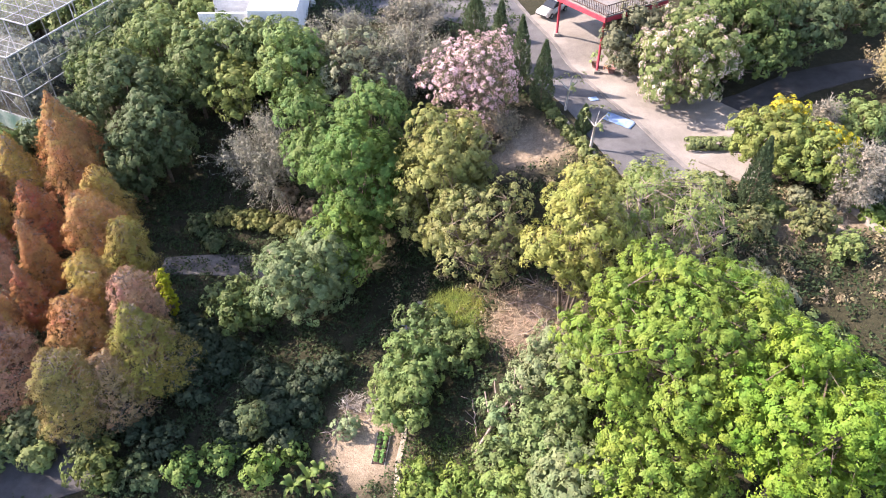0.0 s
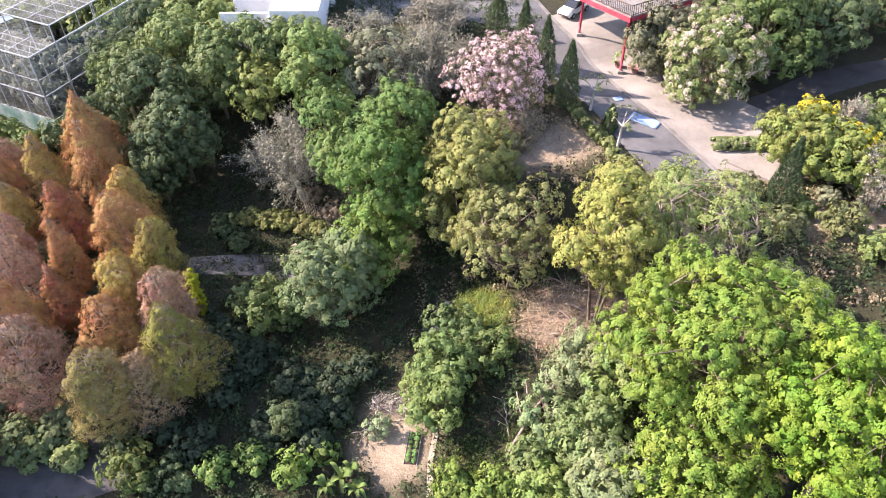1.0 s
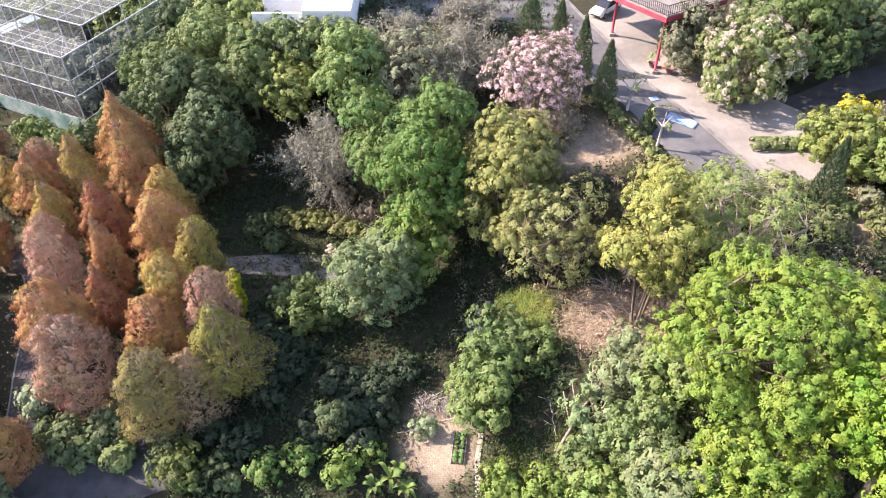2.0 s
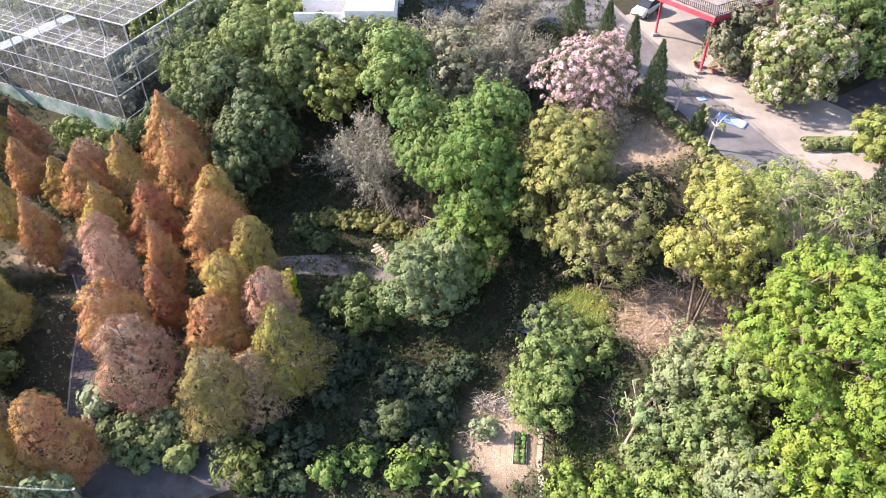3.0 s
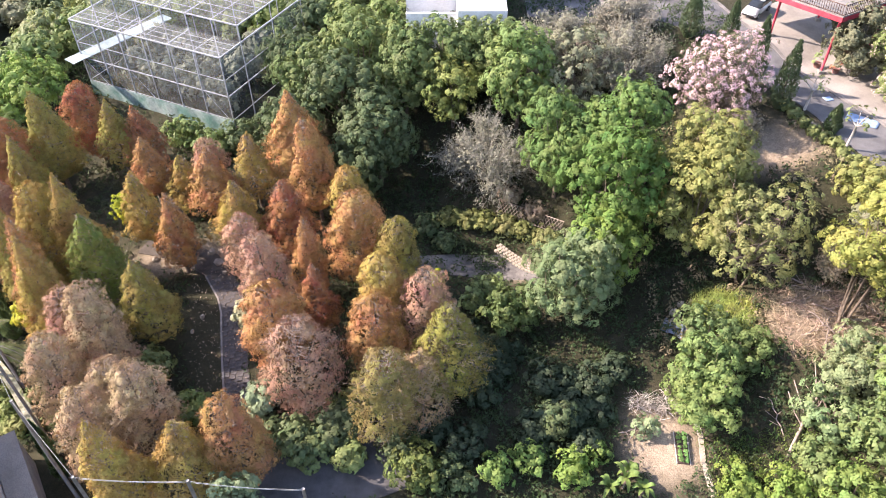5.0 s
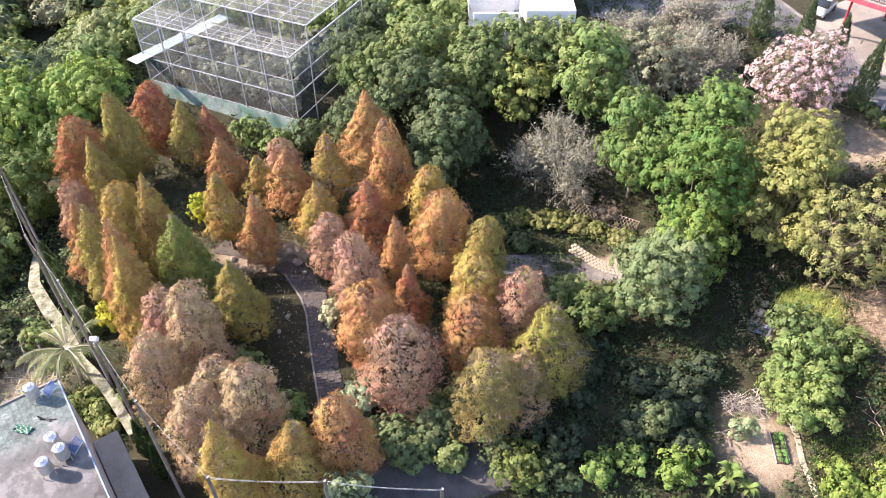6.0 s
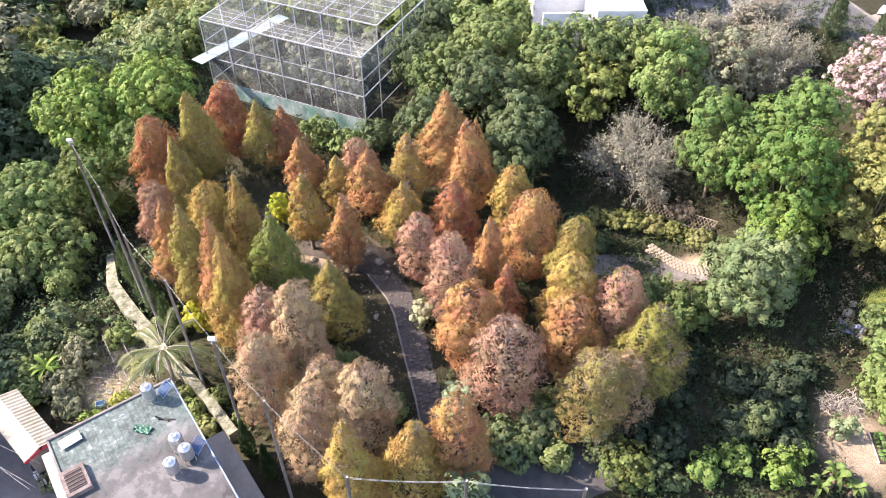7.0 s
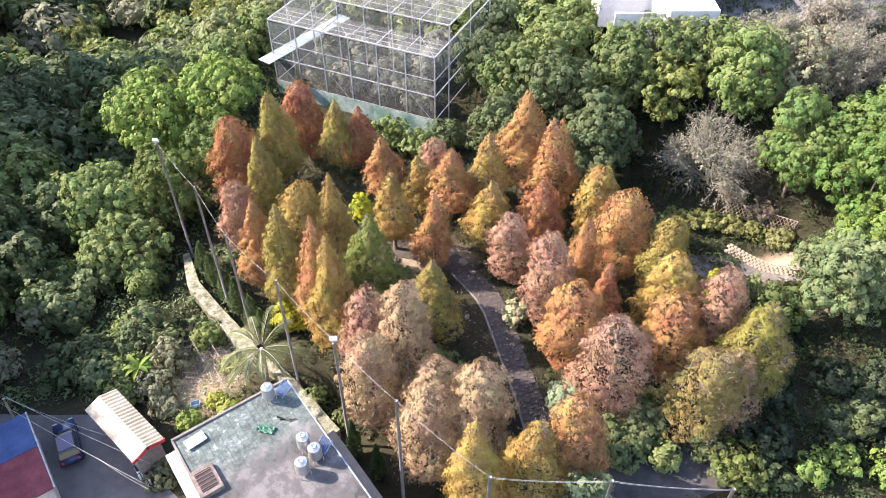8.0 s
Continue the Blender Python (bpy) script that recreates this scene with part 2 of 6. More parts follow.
    # tufts over the crown's surface, sprays over each tuft, larger sprays within
    area = math.pi * r * 1.35 * h * (1 - low) * (1.2 if dome else 1.0)
    nc = int(area / 0.2)
    u, az = heights(nc * 2), rng.uniform(0, 2 * math.pi, nc * 2)
    ok = rng.uniform(0, 1, nc * 2) < thick(u, az) * 0.62
    u, az = u[ok], az[ok]
    R = reach(u, az)
    slope = (reach(np.clip(u - 0.02, low, 1), az) - reach(np.clip(u + 0.02, 0, 1), az)) / (0.04 * h)
    out = np.stack([np.cos(az), np.sin(az), np.zeros(len(u))], 1)
    nrm = unit(out + np.array([0, 0, 1.0]) * np.clip(slope, -0.3, 2.5)[:, None])
    c = out * (R * rng.uniform(0.82, 1.0, len(u)) * (1 + 0.14 * rng.uniform(0, 1, len(u)) ** 6))[:, None] + np.stack([lean[0] * h * u, lean[1] * h * u, h * u], 1)
    size = np.minimum(rng.uniform(0.16, 0.4, len(u)), 0.1 + 0.28 * R)
    i = np.repeat(np.arange(len(u)), np.maximum(6, (size * size * 400).astype(int)))
    n = len(i)
    d = unit(nrm[i] * 0.8 + np.array([0, 0, 0.25]) + rng.normal(0, 0.6, (n, 3)))
    p = c[i] + d * (size[i] * rng.uniform(0.55, 0.95, n))[:, None] * np.array([1, 1, 0.75])
    face = unit(d * 0.5 + nrm[i] * 0.7 + rng.normal(0, 0.16, (n, 3)))
    along = out[i] * 0.6 - np.array([0, 0, 0.4]) + rng.normal(0, 0.7, (n, 3))
    along -= face * (along * face).sum(1, keepdims=True)
    ls = rng.uniform(0.12, 0.23, n)
    v = [blades(p, along, np.cross(along, face), ls, ls * rng.uniform(0.24, 0.4, n))]
    m = int(area * 58 * (0.35 + 0.65 * full))
    u, az = heights(m), rng.uniform(0, 2 * math.pi, m)
    ok = rng.uniform(0, 1, m) < thick(u, az)
    u, az = u[ok], az[ok]
    m = len(u)
    slope = (reach(np.clip(u - 0.02, low, 1), az) - reach(np.clip(u + 0.02, 0, 1), az)) / (0.04 * h)
    out = np.stack([np.cos(az), np.sin(az), np.zeros(m)], 1)
    p = out * (reach(u, az) * (rng.uniform(0.95, 1.03, m) + 0.2 * rng.uniform(0, 1, m) ** 4))[:, None] + np.stack([lean[0] * h * u, lean[1] * h * u, h * u], 1)
    face = unit(out + np.array([0, 0, 1.0]) * (np.clip(slope, -0.3, 2.5) + 0.15)[:, None] + rng.normal(0, 0.26, (m, 3)))
    along = out * 0.5 - np.array([0, 0, 0.5]) + rng.normal(0, 0.6, (m, 3))
    along -= face * (along * face).sum(1, keepdims=True)
    ls = rng.uniform(0.14, 0.3, m)
    v.append(blades(p, along, np.cross(along, face), ls, ls * rng.uniform(0.16, 0.3, m)))
    m = int(area * 36 * (0.3 + 0.7 * full))
    u, az = heights(m), rng.uniform(0, 2 * math.pi, m)
    out = np.stack([np.cos(az), np.sin(az), np.full(m, 0.3)], 1)
    c = out * (reach(u, az) * rng.uniform(0.76, 0.93, m))[:, None] + np.stack([np.zeros(m), np.zeros(m), h * u], 1)
    along = np.cross(out, rng.normal(0, 1, (m, 3)))
    v.append(blades(c, along, np.cross(along, out), np.full(m, 0.25), np.full(m, 0.11)))
    part("crown", leaf_mesh("crown", np.concatenate(v), NEEDLE), t, color=color)
    return t


def sphere_points(n, jitter):
    """Even, slightly disturbed directions."""
    k = np.arange(n) + 0.5
    z, a = 1 - 2 * k / n, k * 2.39996 + rng.uniform(0, 6)
    d = np.stack([np.cos(a) * np.sqrt(1 - z * z), np.sin(a) * np.sqrt(1 - z * z), z], 1)
    return unit(d + rng.normal(0, jitter, d.shape))


def crown_points(n_lobes, rx, rz, clump, keep_share, loose=0.05):
    """Clump centres, outward directions and lobes of a crown centred on the origin: lobes over an ellipsoid, clumps over each lobe."""
    d = sphere_points(n_lobes, 0.22)
    size = np.array([rx, rx, rz])
    lobe_c = d * rng.uniform(0.55, 0.78, (n_lobes, 1)) * size
    lobe_r = rng.uniform(0.8, 1.2, n_lobes) * 1.5 / math.sqrt(n_lobes) * (rx * rx * rz) ** (1 / 3)
    cs, os = [], []
    for j in range(n_lobes):
        o = sphere_points(max(8, int(3.0 * (lobe_r[j] / clump) ** 2)), 0.25)
        o = o[(o[:, 2] > -0.45) & (rng.uniform(0, 1, len(o)) < keep_share)]
        c = lobe_c[j] + o * lobe_r[j] * rng.uniform(0.82, 1.06, (len(o), 1)) * np.array([1, 1, 0.85])
        depth = np.linalg.norm((c[:, None, :] - lobe_c[None]) / lobe_r[None, :, None], axis=2)
        depth[:, j] = 9
        ok = depth.min(1) > 0.8
        cs.append(c[ok])
        os.append(unit(o[ok] + 0.3 * unit(c[ok])))
    c = np.concatenate(cs)
    return c + rng.normal(0, loose * clump * 4, c.shape), np.concatenate(os), lobe_c, lobe_r


def leafy(c, o, per, spread, leaf, droop=0.0, ratio=0.7):
    """Leaves over small rounded clumps at c that face o."""
    i = np.repeat(np.arange(len(c)), per)
    n = len(i)
    d = unit(o[i] * 0.85 + np.array([0, 0, 0.2]) + rng.normal(0, 0.55, (n, 3)))
    size = (spread * rng.uniform(0.7, 1.3, len(c)))[i]
    p = c[i] + d * (size * rng.uniform(0.72, 1.08, n))[:, None]
    nrm = unit(d * 0.7 + o[i] * 0.5 + np.array([0, 0, 0.2]) + rng.normal(0, 0.2, (n, 3)))
    along = np.cross(nrm, rng.normal(0, 1, (n, 3)))
    along[:, 2] -= droop
    size = leaf * rng.uniform(0.65, 1.35, n)
    return blades(p, along, np.cross(along, nrm), size, size * ratio * rng.uniform(0.8, 1.25, n))


def inner_blockers(lobe_c, lobe_r, size):
    """Larger blades added inside each lobe to block light and close the crown."""
    i = np.repeat(np.arange(len(lobe_c)), np.clip(13 * lobe_r ** 2 / size ** 2, 18, 170).astype(int))
    n = len(i)
    o = unit(rng.normal(0, 1, (n, 3)))
    c = lobe_c[i] + o * (lobe_r[i] * rng.uniform(0.45, 0.72, n))[:, None] * np.array([1, 1, 0.85])
    along = np.cross(o, rng.normal(0, 1, (n, 3)))
    s = np.minimum(lobe_r[i] * 0.6, size) * rng.uniform(0.8, 1.2, n)
    return blades(c, along, np.cross(along, o), s, s * 0.75)


def broadleaf(x, y, top, r, color, label, name="broadleaf_tree", leaf=0.21, dense=0.75, tall=0.75, lobes=16, clump=0.32, bark=BARK,
              second=None, bare=0.0, droop=0.0, ratio=0.7, skirt=0.08, group="", base=None, loose=0.05, stems=1):
    """A tapered trunk, limbs and a lobed crown of small leaf clumps."""
    base = (gz(x, y) if base is None else base) - 0.1
    r = r * 1.25
    h = top - base
    if y > 62:
        leaf, clump = leaf * 1.38, clump * 1.15
    rz = h * (1 - skirt) / 2
    cz = h - rz
    t = thing(name, pose(x, y, base), label, "tree" if name.endswith("tree") or "bamboo" in name else "bush", group)
    lobes = int((lobes + 3 * max(0.0, r - 3)) * max(1.0, 0.75 * rz / r))
    clump, leaf = min(clump * 1.3, 0.34 * r), leaf * (1.22 if name == "shrub" else 0.92)
    color = tuple(a * k for a, k in zip(LEAF_TONE, color))
    per = int(1.2 * math.pi * clump ** 2 / (leaf ** 2 * ratio / 2)) + 3
    c, o, lc, lr = crown_points(lobes, r, rz, clump, min(1.0, dense * 1.15), loose)
    n_clump = len(c)
    c[:, 2] += cz
    lc[:, 2] += cz
    c[:, 2] = np.maximum(c[:, 2], 0.15)
    fork = max(0.3, cz - rz * 0.75)
    thick = 1.0 if stems == 1 else 0.5
    segs = []
    for k in range(stems):
        off = np.array([math.cos(2.4 * k), math.sin(2.4 * k), 0]) * (0.0 if stems == 1 else 0.3)
        segs.append((off, np.array([0, 0, fork]) + off * 3.0, (0.05 * r + 0.06) * thick, (0.035 * r + 0.04) * thick))
    limbs = []
    for k in range(len(lc)):
        mid = np.array([0, 0, fork]) * 0.55 + lc[k] * 0.45 + rng.normal(0, 0.08 * r, 3)
        limbs += [((0, 0, fork), mid, 0.014 * r + 0.03, 0.009 * r + 0.02), (mid, lc[k], 0.009 * r + 0.02, 0.006 * r + 0.01)]
        near = c[np.argsort(((c - lc[k]) ** 2).sum(1))[:: max(1, n_clump // (10 + int(60 * bare)))]]
        limbs += [(lc[k], q, 0.008 * r + 0.005, 0.006) for q in near[: 3 + int(26 * bare)]]
    part("trunk", rods("trunk", bark, segs, 8), t)
    tagged(part("branching", rods("branching", bark, limbs, 3), t), kind="stuff")
    v = leafy(c, o, max(3, int(per * (1 - bare))), clump, leaf, droop, ratio)
    if second:
        pick = rng.uniform(0, 1, len(c)) < second[1]
        v2 = leafy(c[pick] + o[pick] * 0.1, o[pick], max(4, int(per * second[4])), clump, leaf * second[2], droop, 0.75)
        part("blossom", leaf_mesh("blossom", v2, LEAF), t, second[3], second[0])
    if bare < 0.3:
        v = np.concatenate([v, np.maximum(inner_blockers(lc, lr, max(0.42, 1.35 * leaf)), np.array([-99, -99, 0.1]))])
    part("crown", leaf_mesh("crown", v, LEAF), t, color=color)
    return t


def bare_tree(x, y, top, r, label, color=(0.3, 0.26, 0.2), tall=0.9, leaves=0.25, name="bare_tree", bark=GREY_TWIG):
    """Twiggy crown, almost leafless."""
    base = gz(x, y) - 0.1
    rz = max(r * tall, (top - base) * 0.47)
    cz = top - rz - base
    t = thing(name, pose(x, y, base), label, "tree")
    segs = [((0, 0, 0), (0, 0, max(0.3, cz - rz * 0.6)), 0.05 * r + 0.05, 0.04 * r)]
    fork = np.array([0, 0, max(0.3, cz - rz * 0.6)])
    limb, twigs = [], []
    for k in range(26 if r > 2 else 12):
        d = unit(rng.normal(0, 1, 3) * np.array([1, 1, 0.7]) + np.array([0, 0, 0.3]))
        tip = np.array([0, 0, cz]) + d * np.array([r, r, rz]) * rng.uniform(0.45, 0.75)
        limb.append((fork, tip, 0.018 * r, 0.012))
        for j in range(15 if r > 2 else 8):
            f0 = fork + (tip - fork) * rng.uniform(0.35, 1.0)
            d2 = unit(d + rng.normal(0, 0.6, 3) + np.array([0, 0, 0.2]))
            q = f0 + d2 * r * rng.uniform(0.25, 0.5)
            limb.append((f0, q, 0.016, 0.008))
            for i in range(26):
                g = f0 + (q - f0) * rng.uniform(0.2, 1.05)
                d3 = unit(d2 + rng.normal(0, 0.7, 3))
                twigs.append((g, d3, rng.uniform(0.35, 0.9)))
    part("trunk", rods("trunk", bark, segs, 8), t)
    tagged(part("branching", rods("branching", bark, limb, 3), t), kind="stuff")
    g, d3 = np.array([a for a, _, _ in twigs]), np.array([b for _, b, _ in twigs])
    ln = np.array([c for _, _, c in twigs])
    tw = blades(g + d3 * ln[:, None] * 0.5, d3, np.cross(d3, rng.normal(0, 1, d3.shape)), ln, np.full(len(ln), 0.05))
    tagged(part("twig_haze", leaf_mesh("twig_haze", tw, GREY_TWIG), t), kind="stuff")
    pick = rng.uniform(0, 1, len(g)) < leaves * 2
    lf = leafy((g + d3 * ln[:, None])[pick], d3[pick], 3, 0.16, 0.17)
    part("crown", leaf_mesh("crown", lf, LEAF), t, color=color)
    return t


def cone_tree(x, y, top, r, color, label, name="conifer", group=""):
    """A tight columnar conifer."""
    base = gz(x, y) - 0.05
    h = top - base
    t = thing(name, pose(x, y, base), label, "tree", group)
    part("trunk", rods("trunk", BARK, [((0, 0, 0), (0, 0, h * 0.9), 0.1, 0.02)], 6), t)
    n = int(900 + 900 * r * h / 4)
    u = rng.uniform(0.05, 1, n) ** 1.15
    az = rng.uniform(0, 2 * math.pi, n)
    rad = r * np.minimum(1, (u / 0.25) ** 0.5) * np.clip(1 - ((u - 0.25) / 0.78).clip(0) ** 1.5, 0.03, 1) * (0.9 + 0.12 * np.sin(az * 5 + u * 11))
    rad = rad * rng.uniform(0.75, 1.05, n)
    c = np.stack([np.cos(az) * rad, np.sin(az) * rad, u * h], 1)
    along = np.stack([np.cos(az) * 0.5, np.sin(az) * 0.5, np.ones(n)], 1) + rng.normal(0, 0.25, (n, 3))
    side = np.cross(along, np.stack([np.cos(az), np.sin(az), np.zeros(n)], 1) + rng.normal(0, 0.4, (n, 3)))
    s = rng.uniform(0.22, 0.4, n)
    part("crown", leaf_mesh("crown", blades(c, along, side, s, s * 0.5), LEAF), t, color=color)
    return t


def rosette(x, y, z0, n_leaf, length, width, color, name, label, category, stem=0.0, bow=0.9, up=0.9, out=1.0):
    """Long arching leaves out of one crown: banana, palm, agave."""
    t = thing(name, pose(x, y, z0), label, category)
    if stem:
        part("trunk", rods("trunk", BARK, [((0, 0, 0), (0.1, 0.05, stem * 0.5), 0.16, 0.13), ((0.1, 0.05, stem * 0.5), (0.12, 0.1, stem), 0.13, 0.1)], 8), t)
    for i in range(n_leaf):
        a = i * 2.4 + rng.uniform(-0.2, 0.2)
        ln, e = length * rng.uniform(0.75, 1.1), up * rng.uniform(0.5, 1.15)
        v, f, k = [], [], 9
        for j in range(k):
            s = j / (k - 1)
            rr = out * ln * (s - 0.12 * s * s)
            zz = stem + ln * (e * s - bow * s * s)
            wd = width * (0.18 + 0.82 * math.sin(math.pi * min(1, 0.12 + 0.86 * s))) * 0.5
            cx, cy = math.cos(a), math.sin(a)
            for q, dz in ((-wd, 0.12 * wd), (0, -0.2 * wd), (wd, 0.12 * wd)):
                v.append((cx * rr - cy * q, cy * rr + cx * q, zz + dz))
        for j in range(k - 1):
            b = 3 * j
            f += [(b, b + 1, b + 4, b + 3), (b + 1, b + 2, b + 5, b + 4)]
        part("frond", mesh_of("frond", v, f, LEAF, True), t, color=color)
    return t


def palm(x, y, h, n_frond, length, color, label):
    """A slender trunk under a head of feather fronds."""
    t = thing("palm_tree", pose(x, y, gz(x, y)), label, "palm")
    part("trunk", tube("trunk", PALE_BARK, [(0, 0, -0.1), (0.12, 0.05, h * 0.5), (0.15, 0.12, h)], 0.16, 8), t)
    for i in range(n_frond):
        a, e = i * 2.4 + rng.uniform(-0.25, 0.25), (0.15, 0.55, 0.9, 1.3)[i % 4] + rng.uniform(-0.1, 0.1)
        ln = length * rng.uniform(0.8, 1.1)
        s = np.linspace(0.08, 1, 46)
        rad, zz = ln * (s - 0.18 * s * s), ln * (e * s - (0.62 + 0.22 * e) * s * s)
        q = np.stack([0.15 + np.cos(a) * rad, 0.12 + np.sin(a) * rad, h + zz], 1)
        side = np.array([-np.sin(a), np.cos(a), 0.0])
        wd = length * 0.15 * np.sin(np.pi * np.clip(0.1 + 0.88 * s, 0, 1)) + 0.05
        v = []
        for sg in (-1, 1):
            along = side * sg + np.array([np.cos(a) * 0.8, np.sin(a) * 0.8, -0.5]) + rng.normal(0, 0.1, (46, 3))
            along = unit(along)
            v.append(blades(q + along * wd[:, None] * 0.5, along, np.cross(along, np.array([0.2, 0.1, 1.0])), wd, np.full(46, 0.085)))
        frond = part("frond", leaf_mesh("frond", np.concatenate(v), LEAF), t, color=color)
        tagged(frond, kind="stuff")
        part("rib", tube("rib", PALE_BARK, [tuple(p) for p in q[::9]], 0.025, 4), frond)
    return t


def scatter(name, label, n, where, leaf, color, tall=0.6, mat=None, ratio=0.5, clump=9, spread=0.3, upright=0.3):
    """Low growth over the ground inside where(x, y); nobody could count it."""
    x0, x1, y0, y1, keep = where
    x, y = rng.uniform(x0, x1, n), rng.uniform(y0, y1, n)
    ok = keep(x, y)
    x, y = x[ok], y[ok]
    z = ground(x, y) + tall * rng.uniform(0, 1, len(x)) ** 2
    c = np.stack([x, y, z], 1)
    o = unit(rng.normal(0, 0.5, c.shape) + np.array([0, 0, 1.0]))
    i = np.repeat(np.arange(len(c)), clump)
    m = len(i)
    p = c[i] + rng.normal(0, 1, (m, 3)) * np.array([spread, spread, spread * 0.5])
    nrm = unit(o[i] + rng.normal(0, 0.6, (m, 3)))
    along = np.cross(nrm, rng.normal(0, 1, (m, 3))) + np.array([0, 0, upright * 2])
    s = leaf * rng.uniform(0.6, 1.5, m)
    ob = new(name, leaf_mesh(name, blades(p, along, np.cross(along, nrm), s, s * ratio), mat or LEAF))
    ob.color = (*color, 1)
    return tagged(ob, label, "undergrowth", "", "stuff")


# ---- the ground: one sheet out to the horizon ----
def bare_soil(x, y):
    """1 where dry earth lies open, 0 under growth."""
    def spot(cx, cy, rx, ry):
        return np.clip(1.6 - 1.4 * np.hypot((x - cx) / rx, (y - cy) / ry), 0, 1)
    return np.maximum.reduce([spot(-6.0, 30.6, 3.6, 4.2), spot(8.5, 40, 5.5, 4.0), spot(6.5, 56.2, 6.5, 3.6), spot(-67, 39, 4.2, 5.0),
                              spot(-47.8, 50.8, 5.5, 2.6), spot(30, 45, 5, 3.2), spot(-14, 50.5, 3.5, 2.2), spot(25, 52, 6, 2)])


def land():
    far = [220, 320, 500, 900, 1600, 2600]
    xs = np.array([-140 - d for d in far[::-1]] + list(np.arange(-140, 71, 1.0)) + [70 + d for d in far])
    ys = np.array([-d for d in far[::-1]] + list(np.arange(-20, 151, 1.0)) + [150 + d for d in far])
    X, Y = np.meshgrid(xs, ys)
    Z = ground(X, Y) + 0.05 * np.sin(X * 0.9 + np.sin(Y * 0.7) * 2) * np.sin(Y * 1.1 + X * 0.3) * (np.abs(X + 35) < 105)
    nx = len(xs)
    v = np.stack([X, Y, Z], -1).reshape(-1, 3)
    f = [(j * nx + i, j * nx + i + 1, (j + 1) * nx + i + 1, (j + 1) * nx + i) for j in range(len(ys) - 1) for i in range(nx - 1)]
    m, n, l, p = shader("soil", 0.95, 0.0, 0.2)
    a, b, c = noise_of(n, l, 0.12, 5.0), noise_of(n, l, 1.6, 6.0), noise_of(n, l, 9.0, 6.0, 0.7)
    # Ramp under growth is darkened to stand for the shade beneath trees.
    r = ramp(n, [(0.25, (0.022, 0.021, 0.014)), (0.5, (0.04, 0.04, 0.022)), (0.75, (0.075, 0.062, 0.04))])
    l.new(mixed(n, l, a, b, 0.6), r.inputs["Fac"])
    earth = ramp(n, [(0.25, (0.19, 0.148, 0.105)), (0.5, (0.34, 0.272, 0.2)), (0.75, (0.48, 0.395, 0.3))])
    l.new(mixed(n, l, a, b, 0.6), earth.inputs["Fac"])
    dry = n.new("ShaderNodeAttribute")
    dry.attribute_name = "dry"
    g = ramp(n, [(0.3, (0.45, 0.45, 0.45)), (0.7, (1.25, 1.22, 1.15))])
    l.new(c, g.inputs["Fac"])
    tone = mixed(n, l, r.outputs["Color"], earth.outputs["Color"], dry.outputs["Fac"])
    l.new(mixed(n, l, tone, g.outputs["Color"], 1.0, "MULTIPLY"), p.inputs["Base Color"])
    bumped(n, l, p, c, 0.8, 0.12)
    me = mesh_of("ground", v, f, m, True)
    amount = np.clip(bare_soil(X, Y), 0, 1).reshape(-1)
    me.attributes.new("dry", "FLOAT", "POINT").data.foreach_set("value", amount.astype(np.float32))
    return tagged(new("ground", me), "brown hillside soil with dry leaf litter, shade darkened in under growth", "ground", "", "structure")


land()


def resample(pts, n):
    pts = [Vector((*p, 0)) for p in pts]
    d = [0.0]
    for a, b in zip(pts, pts[1:]):
        d.append(d[-1] + (b - a).length)
    out = []
    for k in range(n):
        s = d[-1] * k / (n - 1)
        j = max(i for i in range(len(pts)) if d[i] <= s + 1e-9)
        j = min(j, len(pts) - 2)
        q = pts[j].lerp(pts[j + 1], (s - d[j]) / (d[j + 1] - d[j]))
        out.append((q.x, q.y))
    return out


def strip(name, left, right, mat, label, category, lift=0.08, n=40, across=10, thick=0.5, kind="structure"):
    """A paved band between two lines, following the land, with a solid edge."""
    a, b = resample(left, n), resample(right, n)
    v, f = [], []
    for p, q in zip(a, b):
        for j in range(across + 1):
            s = j / across
            x, y = p[0] + (q[0] - p[0]) * s, p[1] + (q[1] - p[1]) * s
            v.append((x, y, gz(x, y) + lift))
    w = across + 1
    f = [(i * w + j, i * w + j + 1, (i + 1) * w + j + 1, (i + 1) * w + j) for i in range(n - 1) for j in range(across)]
    rim = [j for j in range(w)] + [i * w + across for i in range(1, n)] + [(n - 1) * w + j for j in range(across - 1, -1, -1)] + [i * w for i in range(n - 2, 0, -1)]
    k = len(v)
    v += [(v[i][0], v[i][1], v[i][2] - thick) for i in rim]
    f += [(rim[i], k + i, k + (i + 1) % len(rim), rim[(i + 1) % len(rim)]) for i in range(len(rim))]
    return tagged(new(name, mesh_of(name, v, f, mat)), label, category, "", kind)


KERB_LINE = [(21.9, 50.5), (20.5, 53.5), (17.9, 58.8), (15.4, 63.6), (12.7, 69.1), (9.5, 77.7), (5.0, 90)]
strip("road", [(15.6, 50.5), (14.3, 53.5), (12.6, 58.8), (10.4, 63.6), (7.4, 69.1), (2.5, 75.2), (-12, 84)], KERB_LINE, ASPHALT,
      "grey asphalt drive with dark conifer shadows", "road")
strip("kerb", [(x - 0.1, y) for x, y in KERB_LINE], [(x + 0.28, y + 0.1) for x, y in KERB_LINE], KERB, "low dark kerb between drive and pavement", "kerb", 0.16, 60, 1)
strip("pavement", [(x + 0.28, y + 0.1) for x, y in KERB_LINE[:-1]], [(30.5, 51.5), (30.0, 54), (28.5, 60), (23.5, 66), (21, 73), (20, 84)], CONCRETE,
      "sunlit pale concrete forecourt", "pavement", 0.13)
